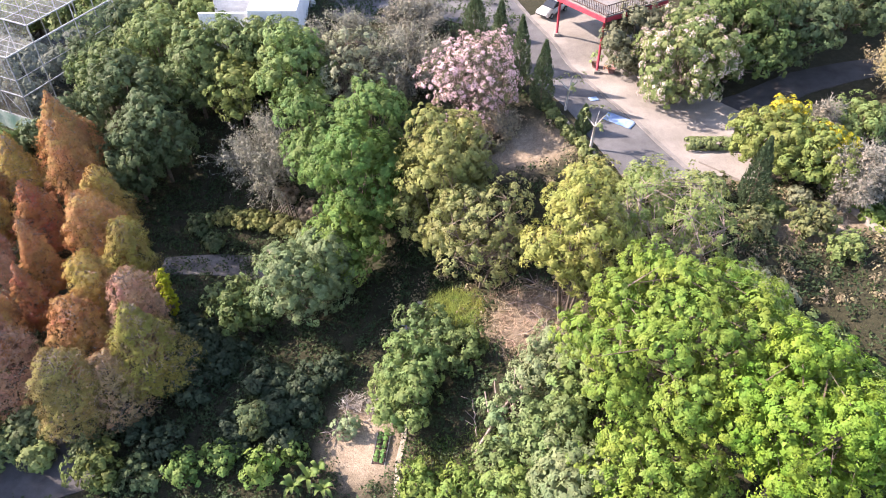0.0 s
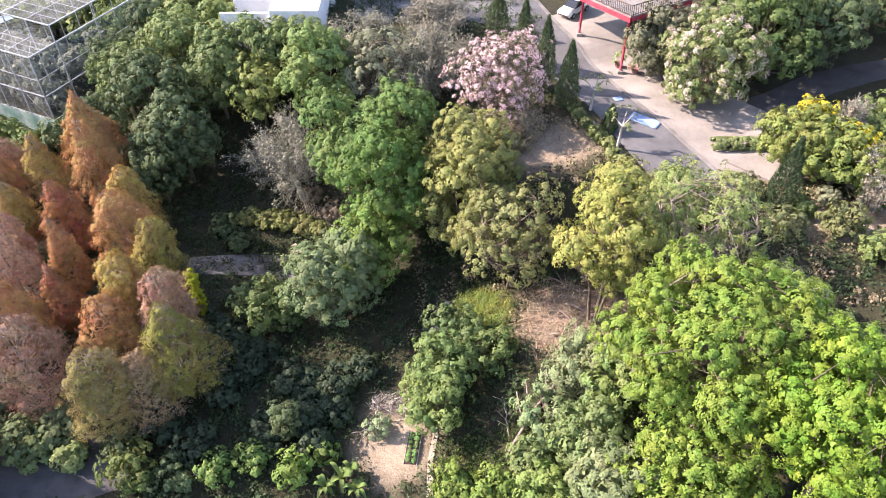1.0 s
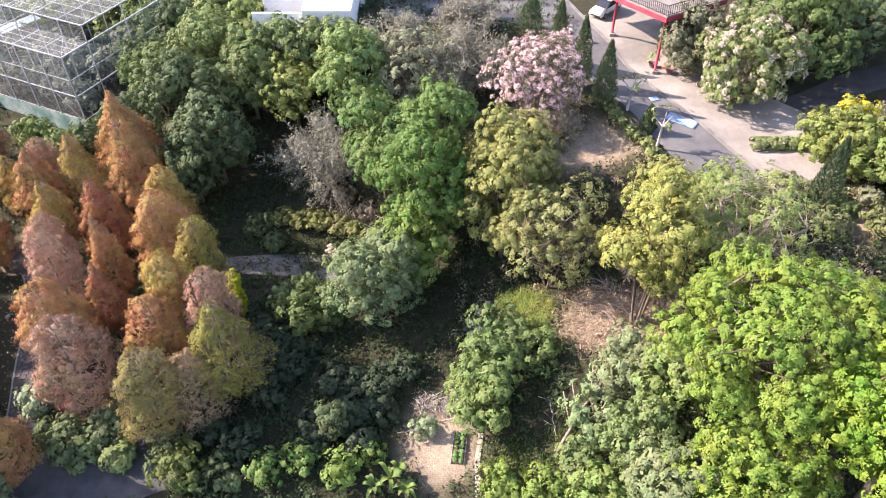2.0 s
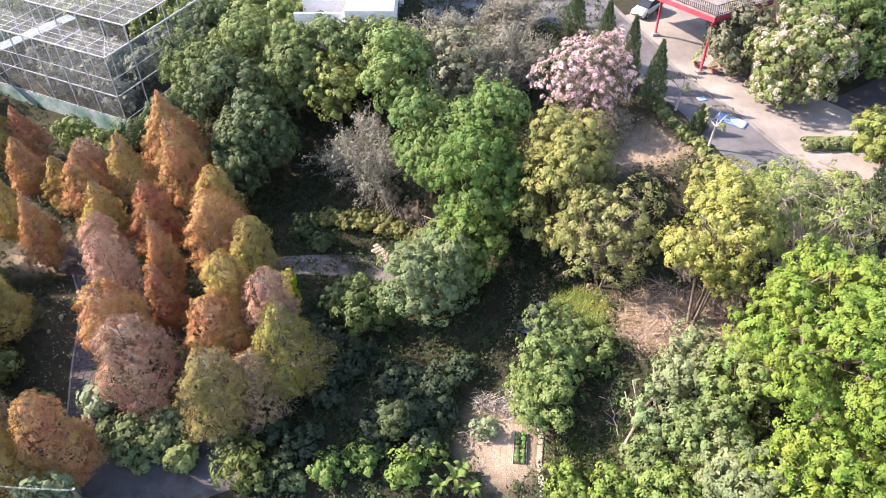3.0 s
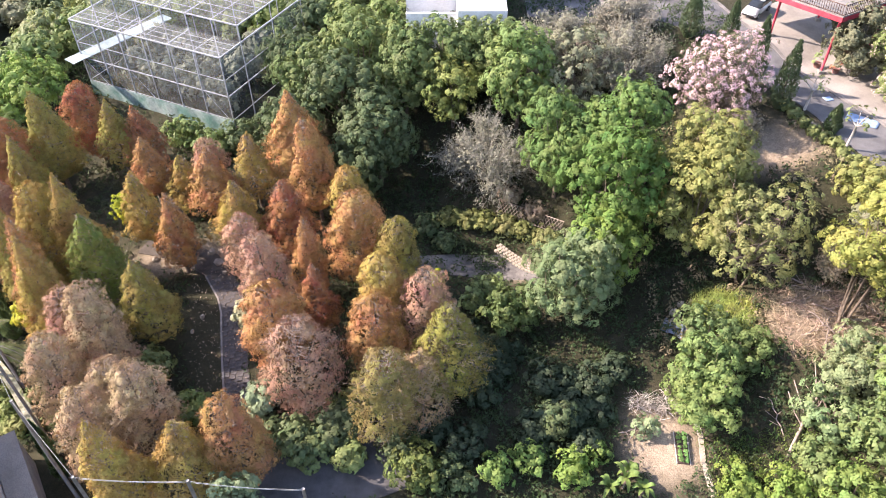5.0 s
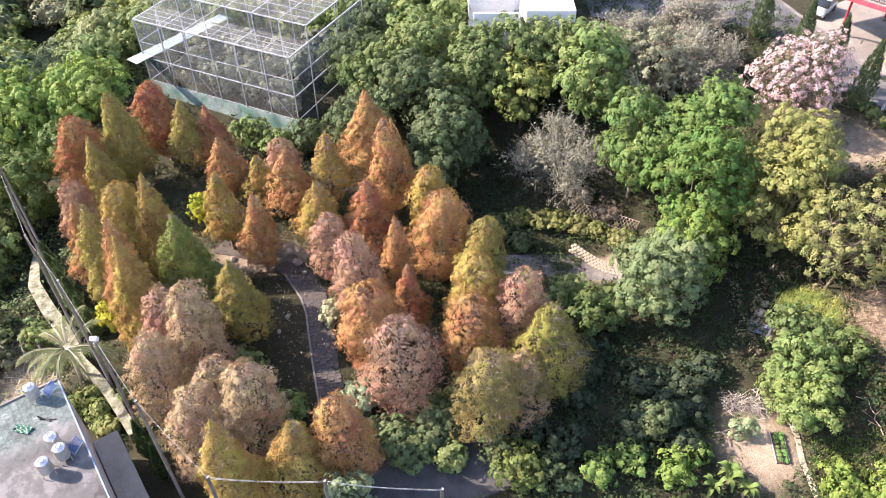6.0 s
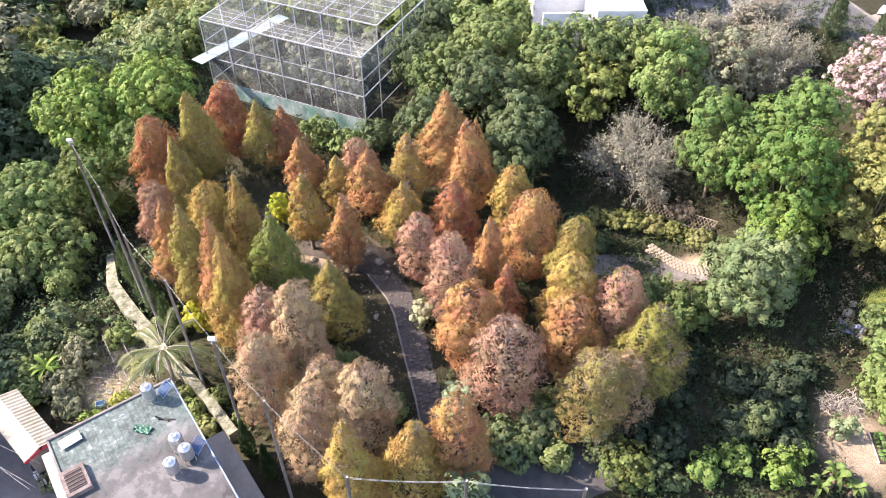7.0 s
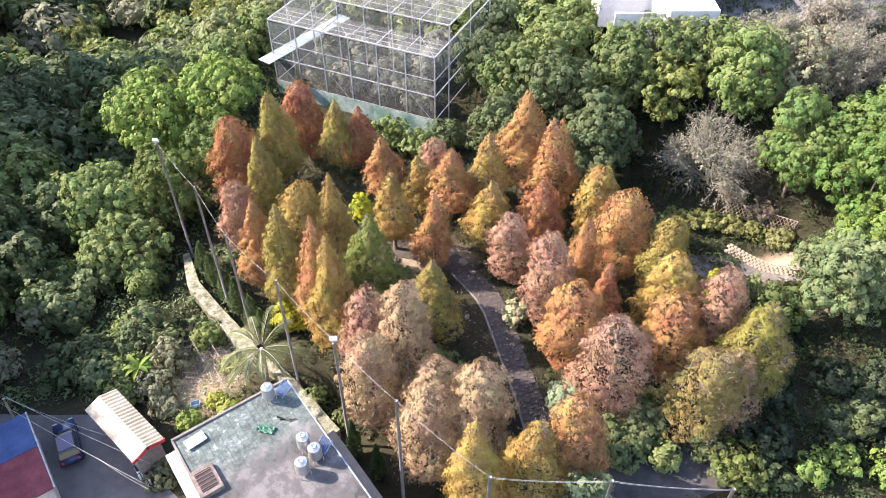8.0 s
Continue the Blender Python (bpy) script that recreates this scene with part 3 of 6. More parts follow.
# The lane's asphalt is a darker copy; the trees' shade is in its colour.
strip("lane", [(27, 57.0), (30, 58.5), (36, 63.4), (44.5, 66.0), (62, 68)], [(26, 62.0), (29, 63.2), (35, 67.0), (45, 69.4), (62, 73)], surface("asphalt_lane_shade", (0.04, 0.038, 0.036), (0.075, 0.072, 0.07), 0.5, 30.0, 0.9),
      "asphalt lane under tall trees, shade darkened into its colour", "road", 0.12)
strip("far_drive", [(-13, 81.5), (-7, 80.6), (0.5, 77.0)], [(-13, 92), (-7, 92), (4, 88)], ASPHALT, "asphalt drive before a white wall", "road", 0.07, 20, 6)
PATH_WEST = [(-39.5, 31.0), (-40.1, 34.0), (-41.2, 38.3), (-42.3, 43.1), (-43.0, 44.9), (-44.9, 48.0), (-48.5, 50.4), (-52.5, 51.6)]
PATH_EAST = [(-37.2, 31.0), (-38.0, 34.0), (-38.9, 37.3), (-39.6, 40.8), (-40.3, 43.6), (-41.2, 46.4), (-44.5, 51.0), (-51.0, 54.6)]
# Worn slabs and their bed carry the grove's shade in their dark colour.
WORN_SHADE = surface("worn_paving_shade", (0.045, 0.04, 0.038), (0.1, 0.092, 0.09), 1.0, 9.0, 0.9, bump=0.6)
strip("grove_path", PATH_WEST, PATH_EAST, surface("needle_strewn_soil_shade", (0.045, 0.037, 0.031), (0.1, 0.085, 0.07), 1.0, 9.0, 0.95, bump=0.6), "worn paved path strewn with needles, darkened for tree shade", "path", 0.06)
strip("path_kerb", [(x - 0.16, y) for x, y in PATH_WEST[:6]], [(x, y) for x, y in PATH_WEST[:6]], KERB, "narrow kerb along the grove path", "kerb", 0.12, 30, 1)
# Bend asphalt is coloured darker than the drive to imitate shade.
strip("grove_road", [(-38, 25.5), (-33, 26), (-27.5, 26), (-24.6, 27.2)], [(-36, 31), (-31.5, 31.2), (-28.5, 31.2), (-25.5, 30.5)], surface("asphalt_bend_shade", (0.05, 0.048, 0.047), (0.1, 0.097, 0.095), 0.7, 26.0, 0.9),
      "grey asphalt bend below the grove, shade put into its colour", "road", 0.06)
strip("yard", [(-84, 22), (-74, 22), (-64, 20)], [(-84, 35.5), (-75, 35), (-65.5, 27)], ASPHALT, "shaded asphalt yard between sheds", "pavement", 0.06)



# ---- netted aviary ----
def aviary():
    m = Matrix.Translation((-46.9, 71.5, 0)) @ Matrix.Rotation(math.atan2(9.0, -19.5), 4, "Z")   # x runs along the front, -y goes back
    W, D1, D2, Z0, Z1, Z2 = 21.5, 3.8, 12.0, -3.9, 5.4, 7.4
    t = thing("aviary", m, "large steel-framed aviary hung with pale net", "aviary")

    def bar(name, a, b, r=0.07):
        part(name, rods(name, STEEL, [(a, b, r, r)], 4), t)
    bays = [W * k / 6 for k in range(7)]
    for k, x in enumerate(bays):
        bar("post", (x, 0, Z0 - 1.6), (x, 0, Z1), 0.085)
        bar("post", (x, -D1, Z0 - 1.6), (x, -D1, Z2), 0.08)
        bar("post", (x, -D1 - D2, Z0 - 1.6), (x, -D1 - D2, Z2), 0.08)
        bar("rafter", (x, 0, Z1), (x, -D1, Z1), 0.07 if k % 2 == 0 else 0.045)
        bar("rafter", (x, -D1, Z2), (x, -D1 - D2, Z2), 0.07 if k % 2 == 0 else 0.045)
    for z, r in ((Z1, 0.1), (2.6, 0.05), (0.55, 0.08), (-2.5, 0.05)):
        bar("beam", (0, 0, z), (W, 0, z), r)
        bar("beam", (0, 0, z), (0, -D1 - D2, z), r)
        bar("beam", (W, 0, z), (W, -D1 - D2, z), r)
    bar("beam", (0, -D1, Z2), (W, -D1, Z2), 0.09)
    bar("beam", (0, -D1 - D2, Z2), (W, -D1 - D2, Z2), 0.08)
    for x in (0, W):
        bar("beam", (x, -D1, Z2), (x, -D1 - D2, Z2), 0.09)
        bar("post", (x, -D1 - D2 / 2, Z0 - 1.6), (x, -D1 - D2 / 2, Z2), 0.07)
    for k in range(1, 4):
        bar("purlin", (0, -D1 * k / 4, Z1), (W, -D1 * k / 4, Z1), 0.035)
    for k in range(1, 8):
        bar("purlin", (0, -D1 - D2 * k / 8, Z2), (W, -D1 - D2 * k / 8, Z2), 0.035)
    for k in (0, 3, 5):
        bar("brace", (bays[k], 0, Z0 + 0.8), (bays[k + 1], 0, 0.75), 0.03)
        bar("brace", (bays[k], 0, Z1), (bays[k + 1], -D1, Z1), 0.025)

    net, n, l, p = shader("bird_net", 0.9)
    p.inputs["Base Color"].default_value = (0.42, 0.44, 0.42, 1)
    clear, mix = n.new("ShaderNodeBsdfTransparent"), n.new("ShaderNodeMixShader")
    fac = ramp(n, [(0.3, (0.10, 0.10, 0.10)), (0.75, (0.24, 0.24, 0.24))])
    l.new(noise_of(n, l, 0.5), fac.inputs["Fac"])
    l.new(fac.outputs["Color"], mix.inputs[0])
    l.new(clear.outputs[0], mix.inputs[1])
    l.new(p.outputs[0], mix.inputs[2])
    l.new(mix.outputs[0], n["Material Output"].inputs["Surface"])

    def sheet(name, a, b, c, d, mat, label, k=8):
        v, f = [], []
        a, b, c, d = (Vector(q) for q in (a, b, c, d))
        for i in range(k + 1):
            for j in range(k + 1):
                q = a.lerp(b, i / k).lerp(d.lerp(c, i / k), j / k)
                v.append(q + Vector((0, 0, -0.05 * math.sin(math.pi * i / k) * math.sin(math.pi * j / k))))
        f = [(i * (k + 1) + j, (i + 1) * (k + 1) + j, (i + 1) * (k + 1) + j + 1, i * (k + 1) + j + 1) for i in range(k) for j in range(k)]
        part(name, mesh_of(name, v, f, mat), t, label)
    sheet("front_net", (0, 0.02, -2.5), (W, 0.02, -2.5), (W, 0.02, Z1), (0, 0.02, Z1), net, "fine pale bird net")
    sheet("roof_net", (0, 0, Z1 + 0.05), (W, 0, Z1 + 0.05), (W, -D1, Z1 + 0.05), (0, -D1, Z1 + 0.05), net, "fine pale bird net")
    sheet("upper_net", (0, -D1, Z1), (W, -D1, Z1), (W, -D1, Z2), (0, -D1, Z2), net, "fine pale bird net")
    sheet("upper_roof_net", (0, -D1, Z2 + 0.05), (W, -D1, Z2 + 0.05), (W, -D1 - D2, Z2 + 0.05), (0, -D1 - D2, Z2 + 0.05), net, "fine pale bird net")
    sheet("side_net", (-0.02, 0, Z0), (-0.02, -D1 - D2, Z0), (-0.02, -D1 - D2, Z1), (-0.02, 0, Z1), net, "fine pale bird net")
    sheet("far_side_net", (W, 0, Z0), (W, -D1 - D2, Z0), (W, -D1 - D2, Z1), (W, 0, Z1), net, "fine pale bird net")
    green = surface("green_shade_cloth", (0.12, 0.24, 0.2), (0.34, 0.42, 0.39), 0.35, 5.0, 0.9, stops=(0.38, 0.62))
    bm = bmesh.new()
    n = 24
    rows = [[bm.verts.new((W * i / n, 0.08 + d + 0.03 * math.sin(i * 1.9), z)) for i in range(n + 1)] for d, z in ((0, Z0 - 1.3), (0, Z0 + 1.35), (0.04, Z0 + 1.35), (0.04, Z0 - 1.3))]
    for i in range(n):
        for a in range(4):
            b = (a + 1) % 4
            bm.faces.new((rows[a][i], rows[a][i + 1], rows[b][i + 1], rows[b][i]))
    bmesh.ops.recalc_face_normals(bm, faces=bm.faces[:])
    bm_part("skirt", bm, green, t, "faded green shade cloth skirt")
    box("walk_roof", t, surface("pale_cyan_sheet", (0.17, 0.24, 0.24), (0.32, 0.38, 0.38), 0.8, 9.0, 0.7), 1.9, 14.5, 0.06, Matrix.Translation((W - 1.4, -5.1, 0.9)) @ Matrix.Rotation(radians(-11), 4, "Z"), 0.0, "pale translucent sheet roof")
    return t


aviary()


# ---- flat-roofed house ----
ROOF_M = Matrix.Translation((-56.7, 30.4, 0)) @ Matrix.Rotation(math.atan2(-8.6, 6.3), 4, "Z")   # x runs down the long side, -y across


def roof_material():
    """Grey screed with darker stains, flaking green paint at one end and a grid of membrane seams."""
    m, n, l, p = shader("weathered_roof", 0.75, 0.0, 0.35)
    a, b, c = noise_of(n, l, 0.24, 5.0), noise_of(n, l, 0.9, 6.0, 0.7), noise_of(n, l, 4.0, 6.0, 0.7)
    r = ramp(n, [(0.44, (0.035, 0.034, 0.034)), (0.465, (0.062, 0.061, 0.06)), (0.53, (0.085, 0.083, 0.082)), (0.545, (0.115, 0.112, 0.11)), (0.63, (0.15, 0.146, 0.142))])
    l.new(mixed(n, l, a, b, 0.35), r.inputs["Fac"])
    tc, sep = n.new("ShaderNodeTexCoord"), n.new("ShaderNodeSeparateXYZ")
    l.new(tc.outputs["Object"], sep.inputs[0])
    add = n.new("ShaderNodeMath")
    add.operation = "MULTIPLY_ADD"
    l.new(b, add.inputs[0])
    add.inputs[1].default_value = 7.0
    l.new(sep.outputs["X"], add.inputs[2])
    mr = n.new("ShaderNodeMapRange")
    mr.inputs["From Min"].default_value, mr.inputs["From Max"].default_value = 8.6, 6.6
    l.new(add.outputs[0], mr.inputs["Value"])
    flake = ramp(n, [(0.43, (0.055, 0.068, 0.066)), (0.49, (0.08, 0.115, 0.103)), (0.56, (0.11, 0.14, 0.132)), (0.6, (0.22, 0.262, 0.255))])
    l.new(mixed(n, l, c, b, 0.55), flake.inputs["Fac"])
    tone = mixed(n, l, r.outputs["Color"], flake.outputs["Color"], mr.outputs["Result"])
    seam = n.new("ShaderNodeTexBrick")
    seam.inputs["Scale"].default_value = 0.55
    seam.inputs["Mortar Size"].default_value, seam.inputs["Mortar Smooth"].default_value = 0.022, 0.4
    for k, v in (("Color1", 1.0), ("Color2", 0.9), ("Mortar", 0.72)):
        seam.inputs[k].default_value = (v, v, v, 1)
    l.new(tc.outputs["Object"], seam.inputs["Vector"])
    tone2 = mixed(n, l, tone, seam.outputs["Color"], 1.0, "MULTIPLY")
    l.new(mixed(n, l, tone, tone2, mr.outputs["Result"]), p.inputs["Base Color"])
    bumped(n, l, p, c, 0.25, 0.02)
    return m


def flat_house():
    t = thing("flat_roofed_house", ROOF_M, "flat-roofed concrete house with a stained grey roof", "house")
    L, W, Z, B = 16.0, 8.1, 3.8, -7.6
    box("wall", t, PLASTER, L, W, Z - B - 0.15, Matrix.Translation((L / 2, -W / 2, B)), 0.03)
    box("roof", t, roof_material(), L - 0.02, W - 0.02, 0.15, Matrix.Translation((L / 2, -W / 2, Z - 0.15)), 0.0, "flaking grey-green roof coating")
    box("parapet", t, KERB, 0.18, W + 0.1, 0.22, Matrix.Translation((-0.05, -W / 2, Z - 0.1)), 0.02)
    box("parapet", t, KERB, L, 0.16, 0.2, Matrix.Translation((L / 2 + 0.05, -W, Z - 0.1)), 0.02)
    trim = surface("blue_grey_trim", (0.12, 0.18, 0.28), (0.3, 0.36, 0.42), 1.0, 12.0, 0.8)
    box("edge_trim", t, trim, L, 0.1, 0.5, Matrix.Translation((L / 2 + 0.05, 0.03, Z - 0.44)), 0.01, "peeling blue-grey edge")
    # stair opening at the western side
    s = box("stair_box", t, surface("worn_brown_paint", (0.1, 0.075, 0.065), (0.24, 0.2, 0.18), 1.5, 12.0, 0.85), 2.0, 1.5, 0.35, Matrix.Translation((4.0, -W + 0.65, Z - 0.02)), 0.03, "low worn brown stair surround")
    # A flat black sheet stands in for the darkness inside the stair opening.
    box("opening_shade", s, BLACK, 1.4, 1.0, 0.04, Matrix.Translation((4.0, -W + 0.65, Z + 0.33)), 0.0, "black sheet for the dark inside of the stair opening")
    for k in range(5):
        box("grille_bar", s, RUSTY, 0.04, 1.0, 0.04, Matrix.Translation((3.45 + 0.27 * k, -W + 0.65, Z + 0.37)))
    box("roof_panel", t, WHITE, 0.75, 1.3, 0.08, Matrix.Translation((0.9, -W + 1.2, Z + 0.12)) @ Matrix.Rotation(0.1, 4, "Z"), 0.01, "white panel on the roof")
    box("ledge", t, PLASTER, L, 0.75, 0.14, Matrix.Translation((L / 2, -W - 0.36, 2.7)), 0.02, "pale ledge along the wall")
    low = box("low_roof", t, CONCRETE, 12.0, 1.75, 0.12, Matrix.Translation((8.3, 0.95, -1.22)), 0.02, "pale lean-to roof")
    box("low_wall", low, PLASTER, 11.8, 1.6, 6.2, Matrix.Translation((8.3, 0.9, -7.43)), 0.0)
    return t


flat_house()


def water_tank(u, v, d=0.86, h=1.0):
    """A ribbed steel tank on a stand, on the flat roof."""
    t = thing("water_tank", ROOF_M @ Matrix.Translation((u, v, 3.8)), "ribbed stainless steel water tank on roof", "water tank", "roof tanks")
    prof = [(d / 2 * 0.96, 0.35)]
    for k in range(6):
        z = 0.4 + k * (h - 0.15) / 6
        prof += [(d / 2, z), (d / 2, z + 0.1), (d / 2 * 0.95, z + 0.13)]
    prof += [(d / 2, h + 0.25), (d * 0.4, h + 0.36), (d * 0.2, h + 0.42), (0.16, h + 0.43)]
    vs, fs, k = [], [], 20
    for r, z in prof:
        vs += [(r * math.cos(2 * math.pi * i / k), r * math.sin(2 * math.pi * i / k), z) for i in range(k)]
    for j in range(len(prof) - 1):
        fs += [(j * k + i, j * k + (i + 1) % k, (j + 1) * k + (i + 1) % k, (j + 1) * k + i) for i in range(k)]
    fs.append(tuple(range(k - 1, -1, -1)))
    fs.append(tuple((len(prof) - 1) * k + i for i in range(k)))
    part("drum", mesh_of("drum", vs, fs, TANK_STEEL, True), t)
    part("lid", rods("lid", TANK_STEEL, [((0, 0, h + 0.42), (0, 0, h + 0.5), 0.19, 0.17)], 14), t)
    for a, b in ((-1, -1), (-1, 1), (1, -1), (1, 1)):
        part("leg", rods("leg", STEEL, [((a * d * 0.4, b * d * 0.4, 0), (a * d * 0.4, b * d * 0.4, 0.4), 0.03, 0.03)], 4), t)
    return t


def solar_rack(u, v, turn=0.0):
    """A small blue rack of tubes beside a tank."""
    t = thing("heater_rack", ROOF_M @ pose(u, v, 3.8, 0, 0, turn) @ Matrix.Scale(0.8, 4), "blue tubular water heater rack", "water heater", "roof heaters")
    for k in range(7):
        part("tube", rods("tube", BLUE, [((-0.45 + 0.15 * k, -0.5, 0.15), (-0.45 + 0.15 * k, 0.5, 0.75), 0.035, 0.035)], 6), t)
    for x in (-0.5, 0.5):
        part("side_frame", tube("side_frame", STEEL, [(x, -0.5, 0), (x, -0.5, 0.12), (x, 0.5, 0.72), (x, 0.5, 0)], 0.03), t)
    for y, z in ((-0.5, 0.1), (0.5, 0.7)):
        part("cross_bar", rods("cross_bar", STEEL, [((-0.5, y, z), (0.5, y, z), 0.03, 0.03)], 5), t)
    return t


for u, v in ((6.9, -2.4), (6.5, -1.3), (5.4, -1.5), (-0.2 + 0.9, -1.6)):
    water_tank(u, v)
solar_rack(6.1, -0.5, 20)
solar_rack(0.75, -0.6, 10)


# ---- sheds and yard ----
def ridge_shed():
    m = Matrix.Translation((-70.5, 31.8, 0)) @ Matrix.Rotation(math.atan2(-4.9, 5.5), 4, "Z")
    t = thing("ridge_shed", m, "small shed with a cream corrugated ridge roof", "shed")
    L, W, Z, B = 6.8, 2.7, -3.7, -7.3
    box("wall", t, surface("grimy_render", (0.1, 0.09, 0.085), (0.22, 0.2, 0.19), 0.8, 9.0, 0.95), L - 0.5, W - 0.6, Z - B - 0.25, Matrix.Translation((0, 0, B)), 0.02)
    for s, mat, nm in ((-1, CREAM, "plain cream roof slope"), (1, CREAM, "corrugated cream roof slope")):
        v, f, k = [], [], 72
        for i in range(k + 1):
            x = -L / 2 + L * i / k
            rib = 0.035 * math.sin(i * math.pi / 2) if s > 0 else 0.006 * math.sin(i * math.pi / 2)
            for yy, zz in ((0.0, 0.45), (s * W / 2, 0.0)):
                v += [(x, yy, Z + zz + rib), (x, yy, Z + zz + rib - 0.03)]
        for i in range(k):
            a = 4 * i
            f += [(a, a + 4, a + 6, a + 2), (a + 1, a + 3, a + 7, a + 5), (a + 2, a + 6, a + 7, a + 3), (a, a + 1, a + 5, a + 4)]
        part("roof_slope", mesh_of("roof_slope", v, f, mat), t, nm)
    box("gable_trim", t, RED, 0.1, W / 2, 0.3, Matrix.Translation((L / 2 + 0.02, W / 4, Z - 0.12)) @ Matrix.Rotation(radians(-14), 4, "X"), 0.0, "red gable trim")
    box("gable_trim", t, RED, 0.1, W / 2, 0.3, Matrix.Translation((L / 2 + 0.02, -W / 4, Z - 0.12)) @ Matrix.Rotation(radians(14), 4, "X"), 0.0, "red gable trim")
    return t


def flat_shed():
    m = Matrix.Translation((-79.4, 27.4, 0)) @ Matrix.Rotation(math.atan2(-5.4, 4.0), 4, "Z")
    t = thing("flat_shed", m, "shed with a blue and maroon sheet roof", "shed")
    box("wall", t, PLASTER, 7.4, 7.4, 3.3, Matrix.Translation((0, 0, -7.3)))
    box("roof", t, surface("dull_blue_sheet", (0.025, 0.06, 0.15), (0.05, 0.1, 0.23), 0.8, 14.0, 0.7), 3.6, 7.8, 0.14, Matrix.Translation((-2.1, 0, -3.9)), 0.02, "blue sheet roofing")
    box("roof", t, MAROON, 4.2, 7.8, 0.14, Matrix.Translation((1.85, 0, -3.9)), 0.02, "maroon sheet roofing")
    box("gutter", t, STEEL, 7.9, 0.12, 0.16, Matrix.Translation((0, 3.98, -3.92)), 0.02, "grey gutter")
    return t


ridge_shed()
flat_shed()


def car(m, paint, label):
    """A small hatchback: body, glasshouse, wheels, lamps."""
    t = thing("car", m, label, "car")
    prof = [(-2.05, 0.35), (-2.1, 0.75), (-1.95, 0.95), (-1.75, 1.0), (0.75, 1.0), (1.9, 0.85), (2.1, 0.65), (2.1, 0.35)]
    roof = [(-1.85, 0.98), (-1.6, 1.48), (-1.3, 1.56), (0.0, 1.54), (0.3, 1.48), (1.0, 0.98)]

    def loft(pts, w0, w1):
        bm = bmesh.new()
        zs = [z for _, z in pts]
        lo, hi = min(zs), max(zs)
        rows = []
        for s in (-1, 1):
            rows.append([bm.verts.new((x, s * (w0 + (w1 - w0) * (z - lo) / (hi - lo)), z)) for x, z in pts])
        bm.faces.new(rows[0])
        bm.faces.new(rows[1][::-1])
        for i in range(len(pts)):
            j = (i + 1) % len(pts)
            bm.faces.new((rows[0][j], rows[0][i], rows[1][i], rows[1][j]))
        bmesh.ops.recalc_face_normals(bm, faces=bm.faces[:])
        bmesh.ops.bevel(bm, geom=bm.edges[:], offset=0.05, segments=2, affect="EDGES")
        return bm
    bm_part("body", loft(prof, 0.84, 0.8), paint, t, smooth=True)
    cab = bm_part("glasshouse", loft(roof, 0.78, 0.62), GLASS, t, "dark glass")
    box("roof_panel", cab, paint, 1.45, 1.2, 0.05, Matrix.Translation((-0.65, 0, 1.53)), 0.02)
    for x in (-1.3, 1.3):
        for y in (-0.8, 0.8):
            w = part("wheel", rods("wheel", BLACK, [((x, y - 0.1, 0.32), (x, y + 0.1, 0.32), 0.32, 0.32)], 18), t, "black tyre")
            part("rim", rods("rim", STEEL, [((x, y - 0.115, 0.32), (x, y + 0.115, 0.32), 0.19, 0.19)], 14), w)
    for y in (-0.6, 0.6):
        box("headlight", t, WHITE, 0.08, 0.34, 0.14, Matrix.Translation((2.06, y, 0.66)), 0.02)
        box("tail_light", t, RED, 0.08, 0.2, 0.3, Matrix.Translation((-2.08, y, 0.72)), 0.02)
    box("bumper", t, BLACK, 0.1, 1.4, 0.14, Matrix.Translation((2.1, 0, 0.38)), 0.02)
    return t


WHITE_CAR = surface("white_car_paint", (0.62, 0.62, 0.62), (0.72, 0.72, 0.72), 1.0, 8.0, 0.25, spec=0.6, bump=0.0)
BLUE_CAR = surface("blue_car_paint", (0.012, 0.025, 0.08), (0.02, 0.045, 0.12), 1.0, 8.0, 0.3, spec=0.6, bump=0.0)
car(pose(12.3, 78.6, gz(12.3, 78.6) + 0.14, 0, 0, 228), WHITE_CAR, "white hatchback parked on the forecourt")
car(pose(-75.8, 31.9, gz(-75.8, 31.9) + 0.06, 0, 0, 120), BLUE_CAR, "dark blue hatchback parked in the yard")


# ---- clutter of the yard, garden and roof ----
def scooter(m, label):
    t = thing("scooter", m, label, "scooter", "yard scooters")
    for x in (-0.62, 0.62):
        w = part("wheel", rods("wheel", BLACK, [((x, -0.05, 0.24), (x, 0.05, 0.24), 0.24, 0.24)], 16), t)
        part("rim", rods("rim", STEEL, [((x, -0.055, 0.24), (x, 0.055, 0.24), 0.13, 0.13)], 12), w)
    box("body", t, WHITE, 0.75, 0.3, 0.38, Matrix.Translation((-0.38, 0, 0.34)), 0.08)
    box("footboard", t, BLACK, 0.5, 0.28, 0.06, Matrix.Translation((0.18, 0, 0.26)), 0.02)
    box("seat", t, BLACK, 0.66, 0.28, 0.1, Matrix.Translation((-0.36, 0, 0.72)), 0.04)
    box("front_shield", t, WHITE, 0.1, 0.36, 0.6, Matrix.Translation((0.46, 0, 0.3)) @ Matrix.Rotation(radians(-14), 4, "Y"), 0.03)
    part("handlebar", rods("handlebar", BLACK, [((0.36, -0.32, 1.0), (0.36, 0.32, 1.0), 0.025, 0.025), ((0.62, 0, 0.24), (0.36, 0, 1.0), 0.035, 0.03)], 6), t)
    return t


